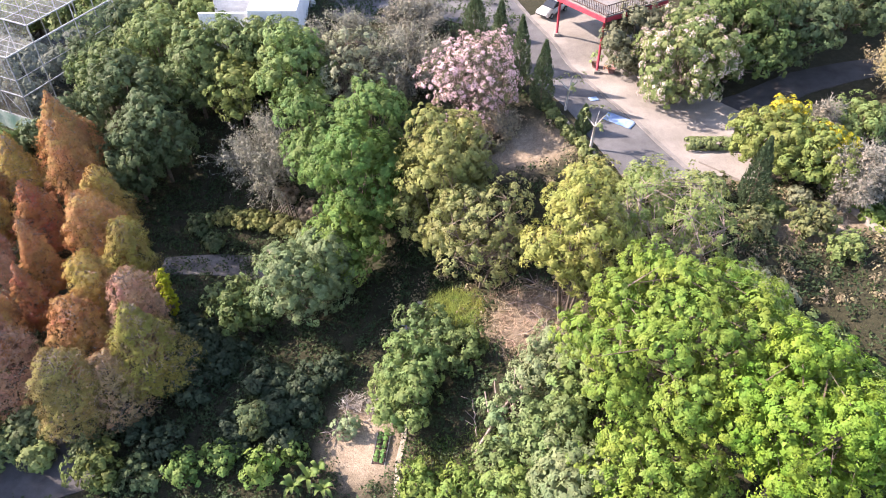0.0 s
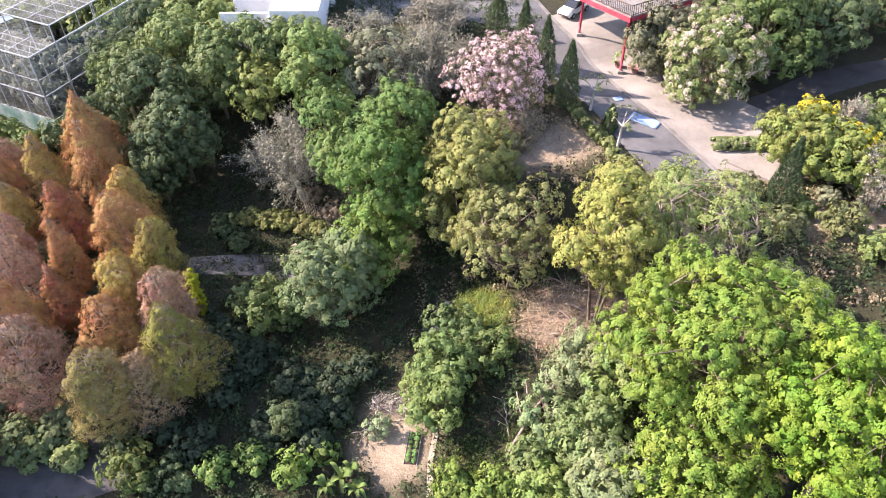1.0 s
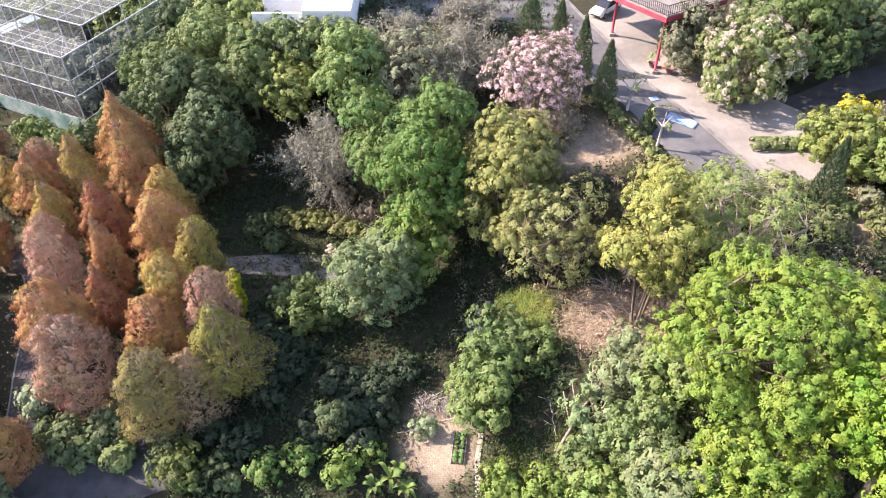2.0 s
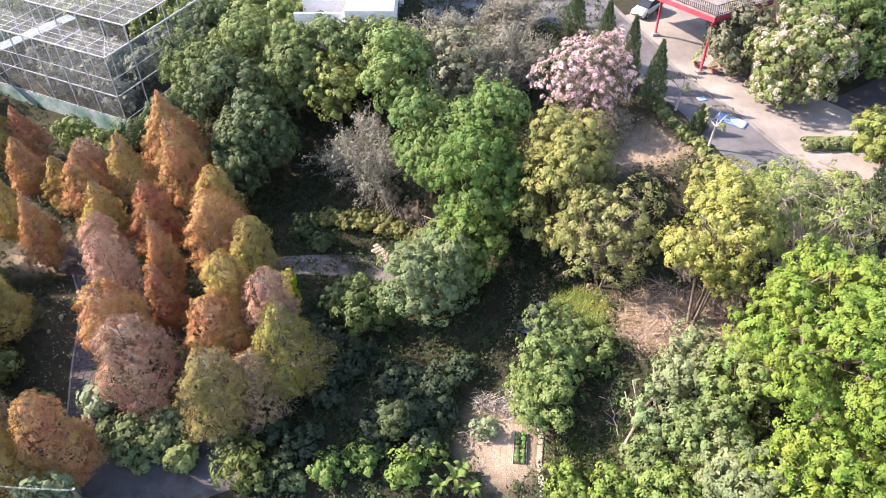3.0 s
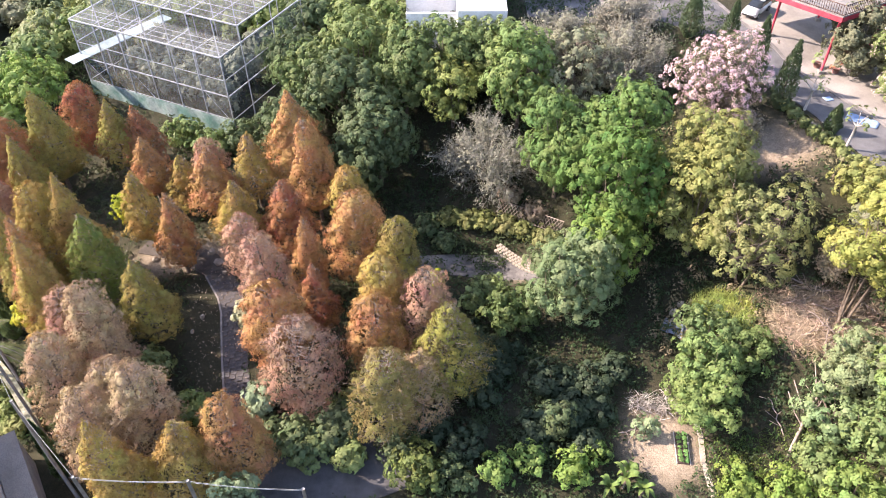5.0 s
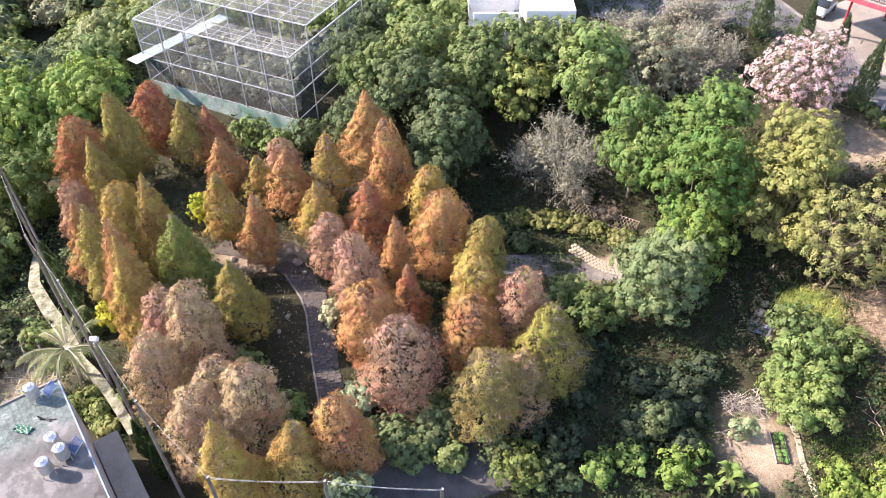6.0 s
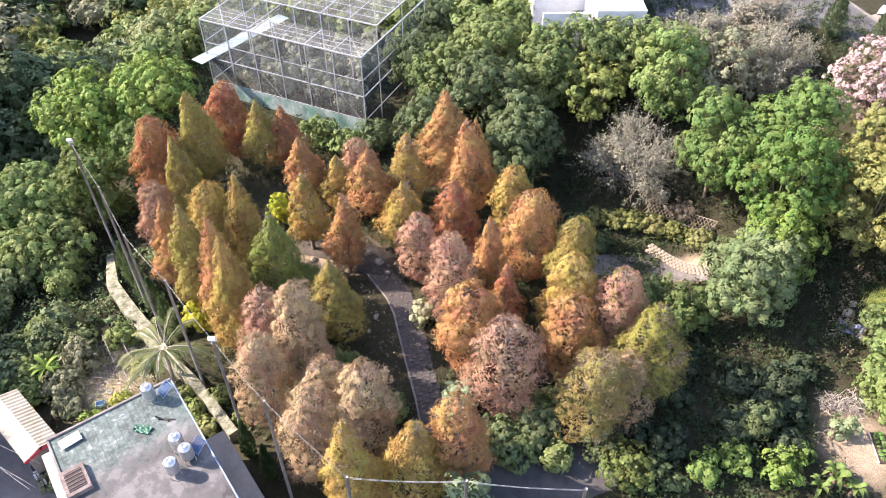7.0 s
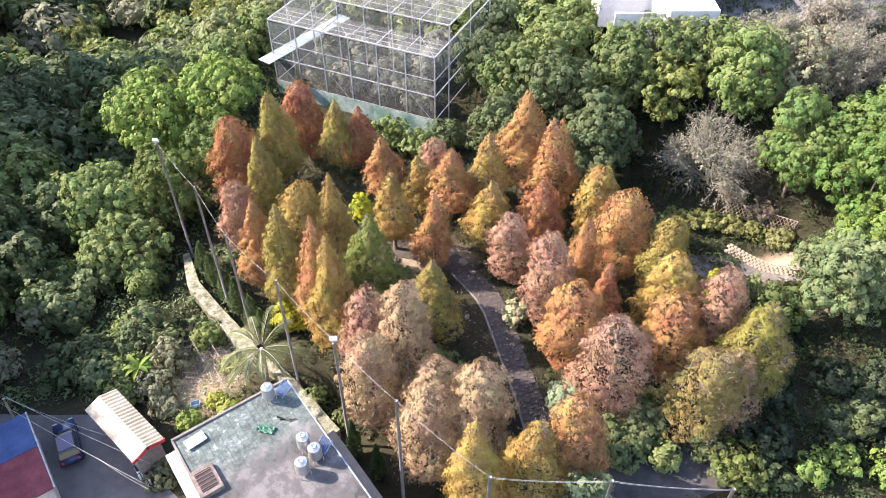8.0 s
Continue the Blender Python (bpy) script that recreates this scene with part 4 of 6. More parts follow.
def crate(x, y, s, turn, mat, label):
    """An open box with four sides and a base."""
    t = thing("crate", pose(x, y, gz(x, y) + 0.06, 0, 0, turn), label, "crate", "garden crates")
    box("base", t, mat, s, s * 0.7, 0.03)
    for dx, dy, wx, wy in ((0, 0.35, 1, 0.04), (0, -0.35, 1, 0.04), (0.5, 0, 0.04, 0.74), (-0.5, 0, 0.04, 0.74)):
        box("side", t, mat, s * wx, s * wy, s * 0.5, Matrix.Translation((s * dx, s * dy, 0.0)), 0.005)
    return t


scooter(pose(-69.3, 29.2, gz(-69.3, 29.2) + 0.06, 0, 0, -50), "white scooter parked by the shed")
scooter(pose(-68.5, 28.7, gz(-68.5, 28.7) + 0.06, 0, 0, -62), "white scooter parked by the shed")
PALE_BLUE = surface("faded_blue_plastic", (0.2, 0.32, 0.45), (0.36, 0.48, 0.6), 2.0, 14.0, 0.6)
for x, y, s, a, mat, label in ((-66.7, 35.8, 0.7, 20, PALE_BLUE, "faded blue plastic crate on the soil"), (-70.9, 37.1, 0.6, 50, WHITE, "white plastic crate beside the bushes"), (-73.4, 38.9, 0.6, 10, WHITE, "white plastic crate beside the bushes"),
                               (-69.8, 34.2, 0.7, 70, DARK_WOOD, "dark wooden crate behind the shed"), (-66.5, 37.2, 0.45, -15, WHITE, "white plastic crate on the soil"), (-72.2, 41.2, 0.55, 35, PALE_BLUE, "faded blue plastic crate on the soil")):
    crate(x, y, s, a, mat, label)


def row_frame(x0, y0, x1, y1, label):
    """Crossed canes tied to a ridge cane over a garden row."""
    a, c = Vector((x0, y0, gz(x0, y0))), Vector((x1, y1, gz(x1, y1)))
    t = thing("cane_frame", Matrix.Translation(a), label, "garden frame", "garden frames")
    d = c - a
    s = d.normalized().cross(Vector((0, 0, 1))) * 0.45
    n = 6
    for k in range(n):
        p = d * (k / (n - 1))
        for q in (s, -s):
            part("cane", rods("cane", PALE_BARK, [(p + q, p - q * 0.2 + Vector((0, 0, 1.35)), 0.025, 0.018)], 4), t)
    part("ridge_cane", rods("ridge_cane", PALE_BARK, [(Vector((0, 0, 1.2)), d + Vector((0, 0, 1.2)), 0.025, 0.02)], 4), t)
    return t


row_frame(-69.2, 43.4, -67.0, 40.2, "weathered cane frame over a garden row")
row_frame(-68.0, 43.9, -65.8, 40.8, "weathered cane frame over a garden row")
row_frame(-66.0, 39.6, -64.2, 36.6, "weathered cane frame over a garden row")


def crumpled_sheet(u, v, s, mat, label):
    n = 12
    r = random.Random(5)
    vs = [((i / n - 0.5) * s, (j / n - 0.5) * s * 0.5, 0.03 + r.uniform(0, 0.16)) for i in range(n + 1) for j in range(n + 1)]
    fs = [(i * (n + 1) + j, (i + 1) * (n + 1) + j, (i + 1) * (n + 1) + j + 1, i * (n + 1) + j + 1) for i in range(n) for j in range(n)]
    ob = new("plastic_sheet", mesh_of("plastic_sheet", vs, fs, mat, True))
    ob.matrix_world = ROOF_M @ pose(u, v, 3.8, 0, 0, 40)
    return tagged(ob, label, "sheet")


crumpled_sheet(2.75, -2.9, 1.1, surface("dark_green_plastic", (0.02, 0.09, 0.06), (0.05, 0.18, 0.12), 2.0, 14.0, 0.5), "crumpled dark green plastic sheet on the roof")
for u, v, a in ((2.7, -1.6, 35), (2.9, -1.4, 55)):
    ob = new("pipe_offcut", rods("pipe_offcut", BLACK, [((-0.5, 0, 0.06), (0.5, 0, 0.06), 0.05, 0.05)], 8))
    ob.matrix_world = ROOF_M @ pose(u, v, 3.8, 0, 0, a)
    tagged(ob, "short black pipe lying on the roof", "pipe", "roof pipes")


# ---- red steel platform ----
def red_platform():
    a, b = Vector((12.05, 73.4, 10.9)), Vector((15.75, 66.9, 11.7))
    ex = (b - a).normalized()
    ey = Vector((0, 0, 1)).cross(ex).normalized()
    ez = ex.cross(ey)
    m = Matrix((ex, ey, ez)).transposed().to_4x4()
    m.translation = a
    t = thing("red_platform", m, "raised red steel platform with a dark railing", "platform")
    L, W, back = (b - a).length, 8.0, 4.5
    box("deck", t, KERB, L + back, W, 0.14, Matrix.Translation(((L - back) / 2, W / 2, 0.5)), 0.0, "grey deck")
    box("beam", t, RED, L + back, 0.18, 0.5, Matrix.Translation(((L - back) / 2, 0.0, 0)), 0.02)
    box("beam", t, RED, 0.18, W - 0.2, 0.5, Matrix.Translation((L - 0.1, W / 2 + 0.1, 0)), 0.02)
    inv = m.inverted()
    for p in ((12.2, 73.3), (15.7, 67.15), (22.0, 71.0), (19.0, 77.5)):
        g, q = gz(*p), inv @ Vector((*p, 11.0))
        top = m @ Vector((q.x, q.y, 0.0))
        post = part("post", rods("post", RED, [(inv @ Vector((*p, g)), inv @ Vector((*p, top.z)), 0.13, 0.13)], 8), t)
        box("footing", post, CONCRETE, 0.6, 0.6, 0.4, inv @ Matrix.Translation((*p, g + 0.05)), 0.04)
    Z = 0.6
    for z, r in ((1.05, 0.05), (0.15, 0.04)):
        part("rail", rods("rail", DARK_WOOD, [((-back, 0.06, Z + z), (L, 0.06, Z + z), r, r)], 5), t)
        part("rail", rods("rail", DARK_WOOD, [((L - 0.05, 0.06, Z + z), (L - 0.05, W, Z + z), r, r)], 5), t)
    for k in range(46):
        x = -back + (L + back) * k / 45
        part("baluster", rods("baluster", DARK_WOOD, [((x, 0.06, Z), (x, 0.06, Z + 1.05), 0.03, 0.03)], 4), t)
    for k in range(1, 28):
        y = 0.06 + (W - 0.2) * k / 27
        part("baluster", rods("baluster", DARK_WOOD, [((L - 0.05, y, Z), (L - 0.05, y, Z + 1.05), 0.03, 0.03)], 4), t)
    return t


red_platform()


# ---- net poles and wires round the grove ----
POLES = [(-30.4, 19.8, 8.5), (-36.8, 20.4, 8.3), (-43.4, 20.9, 7.8), (-48.8, 25.8, 8.0), (-53.2, 31.0, 7.4), (-58.0, 36.8, 7.0), (-63.0, 42.5, 6.2), (-66.7, 48.0, 6.6), (-72.6, 56.4, 5.2)]


def pole(x, y, top, lamp):
    b = gz(x, y)
    t = thing("net_pole", pose(x, y, b), "weathered grey steel pole" + (" topped with a white floodlight" if lamp else " on the lane side"), "pole", "poles round the grove")
    part("shaft", rods("shaft", POLE_STEEL, [((0, 0, -0.3), (0, 0, top - b), 0.13, 0.1)], 8), t)
    if lamp:
        hd = box("floodlight", t, WHITE, 0.5, 0.3, 0.4, Matrix.Translation((0.05, 0, top - b)) @ Matrix.Rotation(0.5, 4, "X"), 0.04, "white floodlight")
        box("bracket", hd, STEEL, 0.12, 0.6, 0.12, Matrix.Translation((0, 0, top - b - 0.2)), 0.02)
    return t


for k, (x, y, z) in enumerate(POLES):
    pole(x, y, z, k in (4, 8))


def wire(a, b, sag=0.25, r=0.011, label="thin sagging cable between poles"):
    a, b = Vector(a), Vector(b)
    pts = [a.lerp(b, i / 10) - Vector((0, 0, sag * 4 * (i / 10) * (1 - i / 10))) for i in range(11)]
    return tagged(new("cable", tube("cable", STEEL, pts, r, 4)), label, "cable", "cables")


for (x0, y0, z0), (x1, y1, z1) in zip(POLES, POLES[1:]):
    wire((x0, y0, z0 - 0.05), (x1, y1, z1 - 0.05))
for (x0, y0, z0), (x1, y1, z1) in zip(POLES[:3], POLES[1:3]):
    wire((x0, y0, z0 - 0.18), (x1, y1, z1 - 0.18), 0.2)


leaning = thing("yard_post", pose(-81.3, 34.3, gz(-81.3, 34.3)), "leaning pale post with cables at the yard", "post")
part("shaft", rods("shaft", PALE_BARK, [((0, 0, -0.3), (1.4, -1.0, 5.0), 0.12, 0.09)], 8), leaning)
for a, c in (((-79.9, 33.3, -1.9), (-67.2, 28.0, -3.0)), ((-79.9, 33.3, -2.2), (-71.1, 30.3, -2.9)), ((-71.2, 28.5, -3.0), (-65.6, 24.6, -0.4)), ((-80.2, 33.0, -2.5), (-66.0, 25.4, -1.6))):
    wire(a, c, 0.3, 0.013, "pale cable sagging over the yard")

# ---- white house at the top of the drive ----
def white_house():
    z = 8.8
    t = thing("white_house", Matrix.Translation((-21.3, 75.6, z)), "white rendered house with a bright terrace", "house")
    bright = surface("fresh_white_render", (0.66, 0.66, 0.65), (0.82, 0.82, 0.81), 0.6, 8.0, 0.8)
    box("terrace", t, bright, 5.4, 8.0, 6.0, Matrix.Translation((2.7, 4.0, -6.0)), 0.03, "bright white terrace slab")
    box("parapet", t, bright, 5.6, 0.3, 5.2, Matrix.Translation((-2.9, 1.2, -6.0)), 0.02, "white parapet wall")
    box("wall", t, bright, 12.0, 6.0, 11.0, Matrix.Translation((0, 11.1, -6.0)), 0.03)
    box("roof", t, KERB, 12.6, 6.6, 0.3, Matrix.Translation((0, 11.1, 5.0)), 0.03)
    for x in (-3.5, 3.5):
        w = box("window", t, GLASS, 1.6, 0.12, 1.3, Matrix.Translation((x, 8.08, 1.0)), 0.0, "dark window")
        box("sill", w, CONCRETE, 1.8, 0.25, 0.1, Matrix.Translation((x, 8.0, 0.9)), 0.01)
    return t


white_house()

# ---- pale banked wall along the lane ----
strip("bank_wall", [(-73.2, 55.5), (-71.0, 49.8), (-68.7, 46.9), (-66.2, 44.1), (-64.3, 41.8), (-61.8, 39.0), (-59.1, 36.6), (-56.6, 33.8), (-54.6, 31.4)], [(-72.6, 55.8), (-70.0, 50.4), (-67.5, 47.4), (-65.0, 44.7), (-63.2, 42.4), (-61.2, 39.6), (-58.5, 37.1), (-56.0, 34.3), (-54.0, 31.9)],
      surface("mossy_limewash", (0.07, 0.085, 0.04), (0.36, 0.34, 0.26), 1.5, 6.0, 0.95, bump=1.0, dist=0.1), "rough pale mossy wall along the lane", "wall", 1.2, 60, 4, 2.0)

strip("hollow_path", [(-27, 49), (-21, 49.6), (-15.5, 49.2), (-12.5, 47.6)], [(-27, 51.5), (-21.5, 52.6), (-17.2, 53.0), (-12.6, 49.1)],
      surface("pale_gravel", (0.075, 0.07, 0.065), (0.19, 0.175, 0.16), 0.9, 14.0, 0.95, bump=0.6), "grey gravel path in the hollow", "path", 0.06, 24, 6)


# ---- stones ----
def stone_mesh(name, seed, mat=STONE):
    """A worn lump about a metre across."""
    bm = bmesh.new()
    bmesh.ops.create_icosphere(bm, subdivisions=1, radius=0.5)
    r = random.Random(seed)
    for v in bm.verts:
        v.co *= r.uniform(0.8, 1.15)
        v.co.z *= 0.75
    me = bpy.data.meshes.new(name)
    bm.to_mesh(me)
    bm.free()
    me.materials.append(mat)
    return me


PALE_STONE = surface("pale_stone", (0.26, 0.22, 0.17), (0.46, 0.4, 0.32), 1.0, 10.0, 0.9, bump=0.6)
STONES = [stone_mesh("stone", k, PALE_STONE) for k in range(5)]


def block_wall():
    """A low retaining wall of open, staggered concrete blocks stepping back up the bank."""
    t = thing("retaining_wall", Matrix.Translation((-17.6, 53.5, gz(-17.6, 53.5))), "low retaining wall of pale staggered concrete blocks", "wall", "", "structure")
    g0 = gz(-17.6, 53.5)
    bm = bmesh.new()
    box_bm(bm, 0.3, 0.24, 0.2, None, 0.015)
    me = bpy.data.meshes.new("block")
    bm.to_mesh(me)
    bm.free()
    me.materials.append(PALE_STONE)
    r = random.Random(5)
    n, turn = 17, math.degrees(math.atan2(-5.1, 4.7))
    for row in range(4):
        for k in range(n):
            q = (k + 0.5 * (row % 2)) / n
            x, y = 4.7 * q + 0.11 * row, -5.1 * q + 0.12 * row
            ob = part("block", me, t)
            ob.matrix_local = pose(x, y, gz(-17.6 + 4.7 * q, 53.5 - 5.1 * q) - g0 + 0.02 + 0.2 * row, r.uniform(-3, 3), r.uniform(-3, 3), turn + r.uniform(-7, 7))
    return t


def lattice_fence():
    """Crossed weathered canes leaning on the slope behind the gravel."""
    a, c = Vector((-17.4, 58.2, gz(-17.4, 58.2))), Vector((-11.2, 54.0, gz(-11.2, 54.0)))
    t = thing("lattice_fence", Matrix.Translation(a), "weathered cane lattice leaning on the slope", "fence")
    d, up = c - a, Vector((0.25, 0.6, 1.15))
    n = 20
    for k in range(n):
        p, q = d * (k / n), d * min(1.0, (k + 2.4) / n)
        part("slat", rods("slat", TWIG, [(p, q + up, 0.03, 0.026)], 4), t)
        part("slat", rods("slat", TWIG, [(q, p + up, 0.03, 0.026)], 4), t)
    for s in (0.0, 1.0):
        part("rail", rods("rail", TWIG, [(up * s, d + up * s, 0.035, 0.035)], 5), t)
    return t


block_wall()
lattice_fence()
post = thing("path_post", pose(-14.2, 47.6, gz(-14.2, 47.6)), "short wooden post beside the gravel path", "post")
part("shaft", rods("shaft", BARK, [((0, 0, -0.2), (0, 0, 0.75), 0.13, 0.11)], 10), post)
part("cap", rods("cap", PALE_BARK, [((0, 0, 0.75), (0, 0, 0.79), 0.13, 0.12)], 10), post)


def path_pavers():
    """Worn paving slabs of the grove path, each a little out of level."""
    t = bpy.data.objects["grove_path"]
    slabs = []
    for k in range(3):
        bm = bmesh.new()
        box_bm(bm, 0.44 + 0.03 * k, 0.5, 0.05, None, 0.012)
        me = bpy.data.meshes.new("paver")
        bm.to_mesh(me)
        bm.free()
        me.materials.append(WORN_SHADE)
        slabs.append(me)
    west, east = resample(PATH_WEST[:6], 33), resample(PATH_EAST[:6], 33)
    r = random.Random(8)
    for j, (p, q) in enumerate(zip(west, east)):
        for i in range(4):
            f = (i + 0.5 + 0.12 * (j % 2 * 2 - 1)) / 4
            x, y = p[0] + (q[0] - p[0]) * f, p[1] + (q[1] - p[1]) * f
            ob = part("paver", slabs[r.randrange(3)], t)
            ob.matrix_local = pose(x, y, gz(x, y) + 0.04 + r.uniform(0, 0.008), r.uniform(-0.6, 0.6), r.uniform(-0.6, 0.6), 14 + r.uniform(-4, 4))


for k, (x, y, d) in enumerate(((-48.1, 50.9, 0.9), (-50.5, 50.6, 0.7), (-44.1, 49.7, 1.0), (-45.1, 51.3, 0.8), (-46.6, 50.0, 0.6), (-43.2, 48.3, 0.6), (-4.9, 34.6, 0.5), (-4.2, 34.4, 0.6), (-5.6, 34.7, 0.4),
                               (-2.6, 42.9, 1.2), (-2.0, 43.7, 0.9), (-3.1, 42.0, 1.0), (-43.9, 42.6, 0.6), (-44.4, 41.0, 0.5))):
    ob = new("rock", STONES[k % 5])
    ob.matrix_world = pose(x, y, gz(x, y) + 0.18 * d, 10 * k, 0, 37 * k) @ Matrix.Scale(d, 4)
    tagged(ob, "pale weathered rock lying on soil", "rock", "rocks")


# ---- kitchen garden below the grove ----
def vegetable_bed():
    t = thing("vegetable_bed", pose(-4.7, 30.3, gz(-4.7, 30.3), 0, 0, -7), "narrow raised bed with two rows of green vegetables", "garden bed")
    box("soil", t, DARK_WOOD, 0.95, 2.7, 0.16, Matrix.Translation((0, 0, -0.02)), 0.04, "dark tilled soil")
    for x in (-0.5, 0.5):
        box("board", t, PALE_BARK, 0.05, 2.75, 0.2, Matrix.Translation((x, 0, -0.03)), 0.01, "weathered edging board")
    for i in range(2):
        for j in range(7):
            c = np.array([[-0.22 + 0.44 * i, -1.15 + 0.38 * j, 0.22]])
            v = leafy(c, np.array([[0, 0, 1.0]]), 30, 0.2, 0.17)
            tagged(part("cabbage", leaf_mesh("cabbage", v, LEAF), t, color=(0.13, 0.24, 0.07)), kind="stuff")
    return t


def heaped_sheet(x, y, s, turn, mat, label):
    """A crumpled plastic sheet thrown over rubble."""
    n, r = 16, random.Random(int(100 * x))
    bumps = [(r.uniform(-0.4, 0.4), r.uniform(-0.4, 0.4), r.uniform(0.2, 0.5), r.uniform(0.1, 0.2)) for _ in range(7)]
    vs = []
    for i in range(n + 1):
        for j in range(n + 1):
            u, w = i / n - 0.5 + r.uniform(-0.015, 0.015), j / n - 0.5 + r.uniform(-0.015, 0.015)
            z = sum(h * math.exp(-((u - a) ** 2 + (w - b) ** 2) / q ** 2) for a, b, h, q in bumps) + r.uniform(0, 0.07)
            vs.append((u * s, w * s * 0.7, 0.08 + z))
    fs = [(i * (n + 1) + j, (i + 1) * (n + 1) + j, (i + 1) * (n + 1) + j + 1, i * (n + 1) + j + 1) for i in range(n) for j in range(n)]
    ob = new("plastic_sheet", mesh_of("plastic_sheet", vs, fs, mat))
    ob.matrix_world = pose(x, y, gz(x, y), 0, 0, turn)
    return tagged(ob, label, "sheet", "plastic sheets in the hollow")


heaped_sheet(-2.9, 41.3, 2.3, -30, surface("grey_blue_plastic", (0.1, 0.13, 0.2), (0.26, 0.31, 0.4), 2.0, 14.0, 0.4), "crumpled grey-blue plastic sheet heaped in the hollow")
heaped_sheet(-2.5, 40.3, 0.9, 20, surface("pale_blue_plastic", (0.3, 0.36, 0.46), (0.5, 0.55, 0.62), 2.0, 14.0, 0.4), "small pale plastic sheet heaped in the hollow")
strip("garden_path", [(-3.3, 33.4), (-3.2, 31.4), (-3.55, 29.3), (-3.6, 26.0)], [(-2.9, 33.4), (-2.8, 31.4), (-3.15, 29.2), (-3.15, 26.0)], PALE_STONE, "narrow pale path beside the vegetable bed", "path", 0.1, 24, 2)


# ---- things of the forecourt ----
def hedge():
    t = thing("hedge", pose(25.0, 54.8, gz(25, 54.8) + 0.1), "low clipped green hedge on the forecourt", "hedge")
    part("stem", rods("stem", BARK, [((-2.9, 0, 0.1), (2.9, 0, 0.1), 0.08, 0.08)], 5), t)
    n = 420
    x = rng.uniform(-3, 3, n)
    o = unit(rng.normal(0, 1, (n, 3)) * np.array([0.2, 1, 1]) + np.array([0, 0, 0.3]))
    c = np.stack([x, np.zeros(n), np.full(n, 0.5)], 1) + o * np.array([0.2, 0.55, 0.45])
    c[:, 2] = np.maximum(c[:, 2], 0.1)
    part("foliage", leaf_mesh("foliage", leafy(c, o, 16, 0.16, 0.2), LEAF), t, color=(0.2, 0.25, 0.1))
    return t


def tarpaulin(x, y, sx, sy, turn, label):
    k, v, f = 10, [], []
    for i in range(k + 1):
        for j in range(k + 1):
            u, w = (i / k - 0.5) * sx, (j / k - 0.5) * sy
            c, q = math.cos(turn), math.sin(turn)
            px, py = x + u * c - w * q, y + u * q + w * c
            v.append((px, py, gz(px, py) + 0.14 + 0.03 * math.sin(i * 2.1) * math.cos(j * 1.7)))
    f = [(i * (k + 1) + j, (i + 1) * (k + 1) + j, (i + 1) * (k + 1) + j + 1, i * (k + 1) + j + 1) for i in range(k) for j in range(k)]
    me = mesh_of("tarpaulin", v, f, surface("blue_tarpaulin", (0.09, 0.2, 0.4), (0.34, 0.42, 0.52), 1.2, 12.0, 0.5), True)
    ob = new("tarpaulin", me)
    thick = ob.modifiers.new("thickness", "SOLIDIFY")
    thick.thickness = 0.02
    return tagged(ob, label, "tarpaulin", "tarpaulins")


def pruned_tree(x, y, h, label):
    """A pollarded trunk with a few stubs and tufts."""
    b = gz(x, y)
    t = thing("pruned_tree", pose(x, y, b), label, "tree", "pruned trees")
    part("trunk", rods("trunk", PALE_BARK, [((0, 0, -0.1), (0.1, 0, h), 0.14, 0.1)], 8), t)
    tips = [(0.9, 0.3, h + 0.8), (-0.7, 0.4, h + 0.7), (0.2, -0.8, h + 0.6), (0.5, 0.9, h + 0.9)]
    for p in tips:
        part("stub", rods("stub", PALE_BARK, [((0.1, 0, h - 0.1), p, 0.07, 0.04)], 6), t)
    c = np.array(tips)
    part("crown", leaf_mesh("crown", leafy(np.repeat(c, 3, 0) + rng.normal(0, 0.25, (12, 3)), unit(np.repeat(c, 3, 0) - np.array([0, 0, h])), 24, 0.3, 0.2), LEAF), t, color=(0.2, 0.24, 0.1))
    return t


def flower_pot(x, y, color, label):
    t = thing("flower_pot", pose(x, y, gz(x, y) + 0.13), label, "plant pot", "plant pots")
    part("pot", rods("pot", RUSTY, [((0, 0, 0), (0, 0, 0.5), 0.28, 0.4)], 12), t)
    c = np.array([[0, 0, 0.7]] * 8) + rng.normal(0, 0.3, (8, 3)) + np.array([0, 0, 0.4])
    tagged(part("foliage", leaf_mesh("foliage", leafy(c, unit(c - np.array([0, 0, 0.4])), 26, 0.3, 0.2), LEAF), t, color=color), kind="stuff")
    return t


vegetable_bed()
hedge()
tarpaulin(16.6, 58.7, 2.9, 1.4, radians(-35), "crumpled blue tarpaulin on the asphalt")
tarpaulin(14.7, 62.3, 0.9, 0.7, 0.3, "small blue cover on the asphalt")
pruned_tree(13.2, 54.2, 2.6, "pollarded pale tree at the edge of the drive")
pruned_tree(11.7, 60.4, 2.2, "pollarded pale tree at the edge of the drive")
for x, y in ((10.4, 59.6), (11.0, 58.4), (11.6, 57.2), (12.1, 56.0), (12.5, 54.8), (12.7, 53.4), (13.3, 52.2), (10.0, 60.8)):
    broadleaf(x, y, gz(x, y) + 0.75, 0.5, (0.26, 0.3, 0.11), "low clipped bush along the planter edge", name="shrub", leaf=0.19, clump=0.2, group="planter bushes", skirt=0.0)
flower_pot(15.7, 68.3, (0.2, 0.27, 0.1), "potted shrub beside the red post")
flower_pot(17.2, 67.2, (0.5, 0.25, 0.14), "potted shrub with reddish leaves beside the red post")
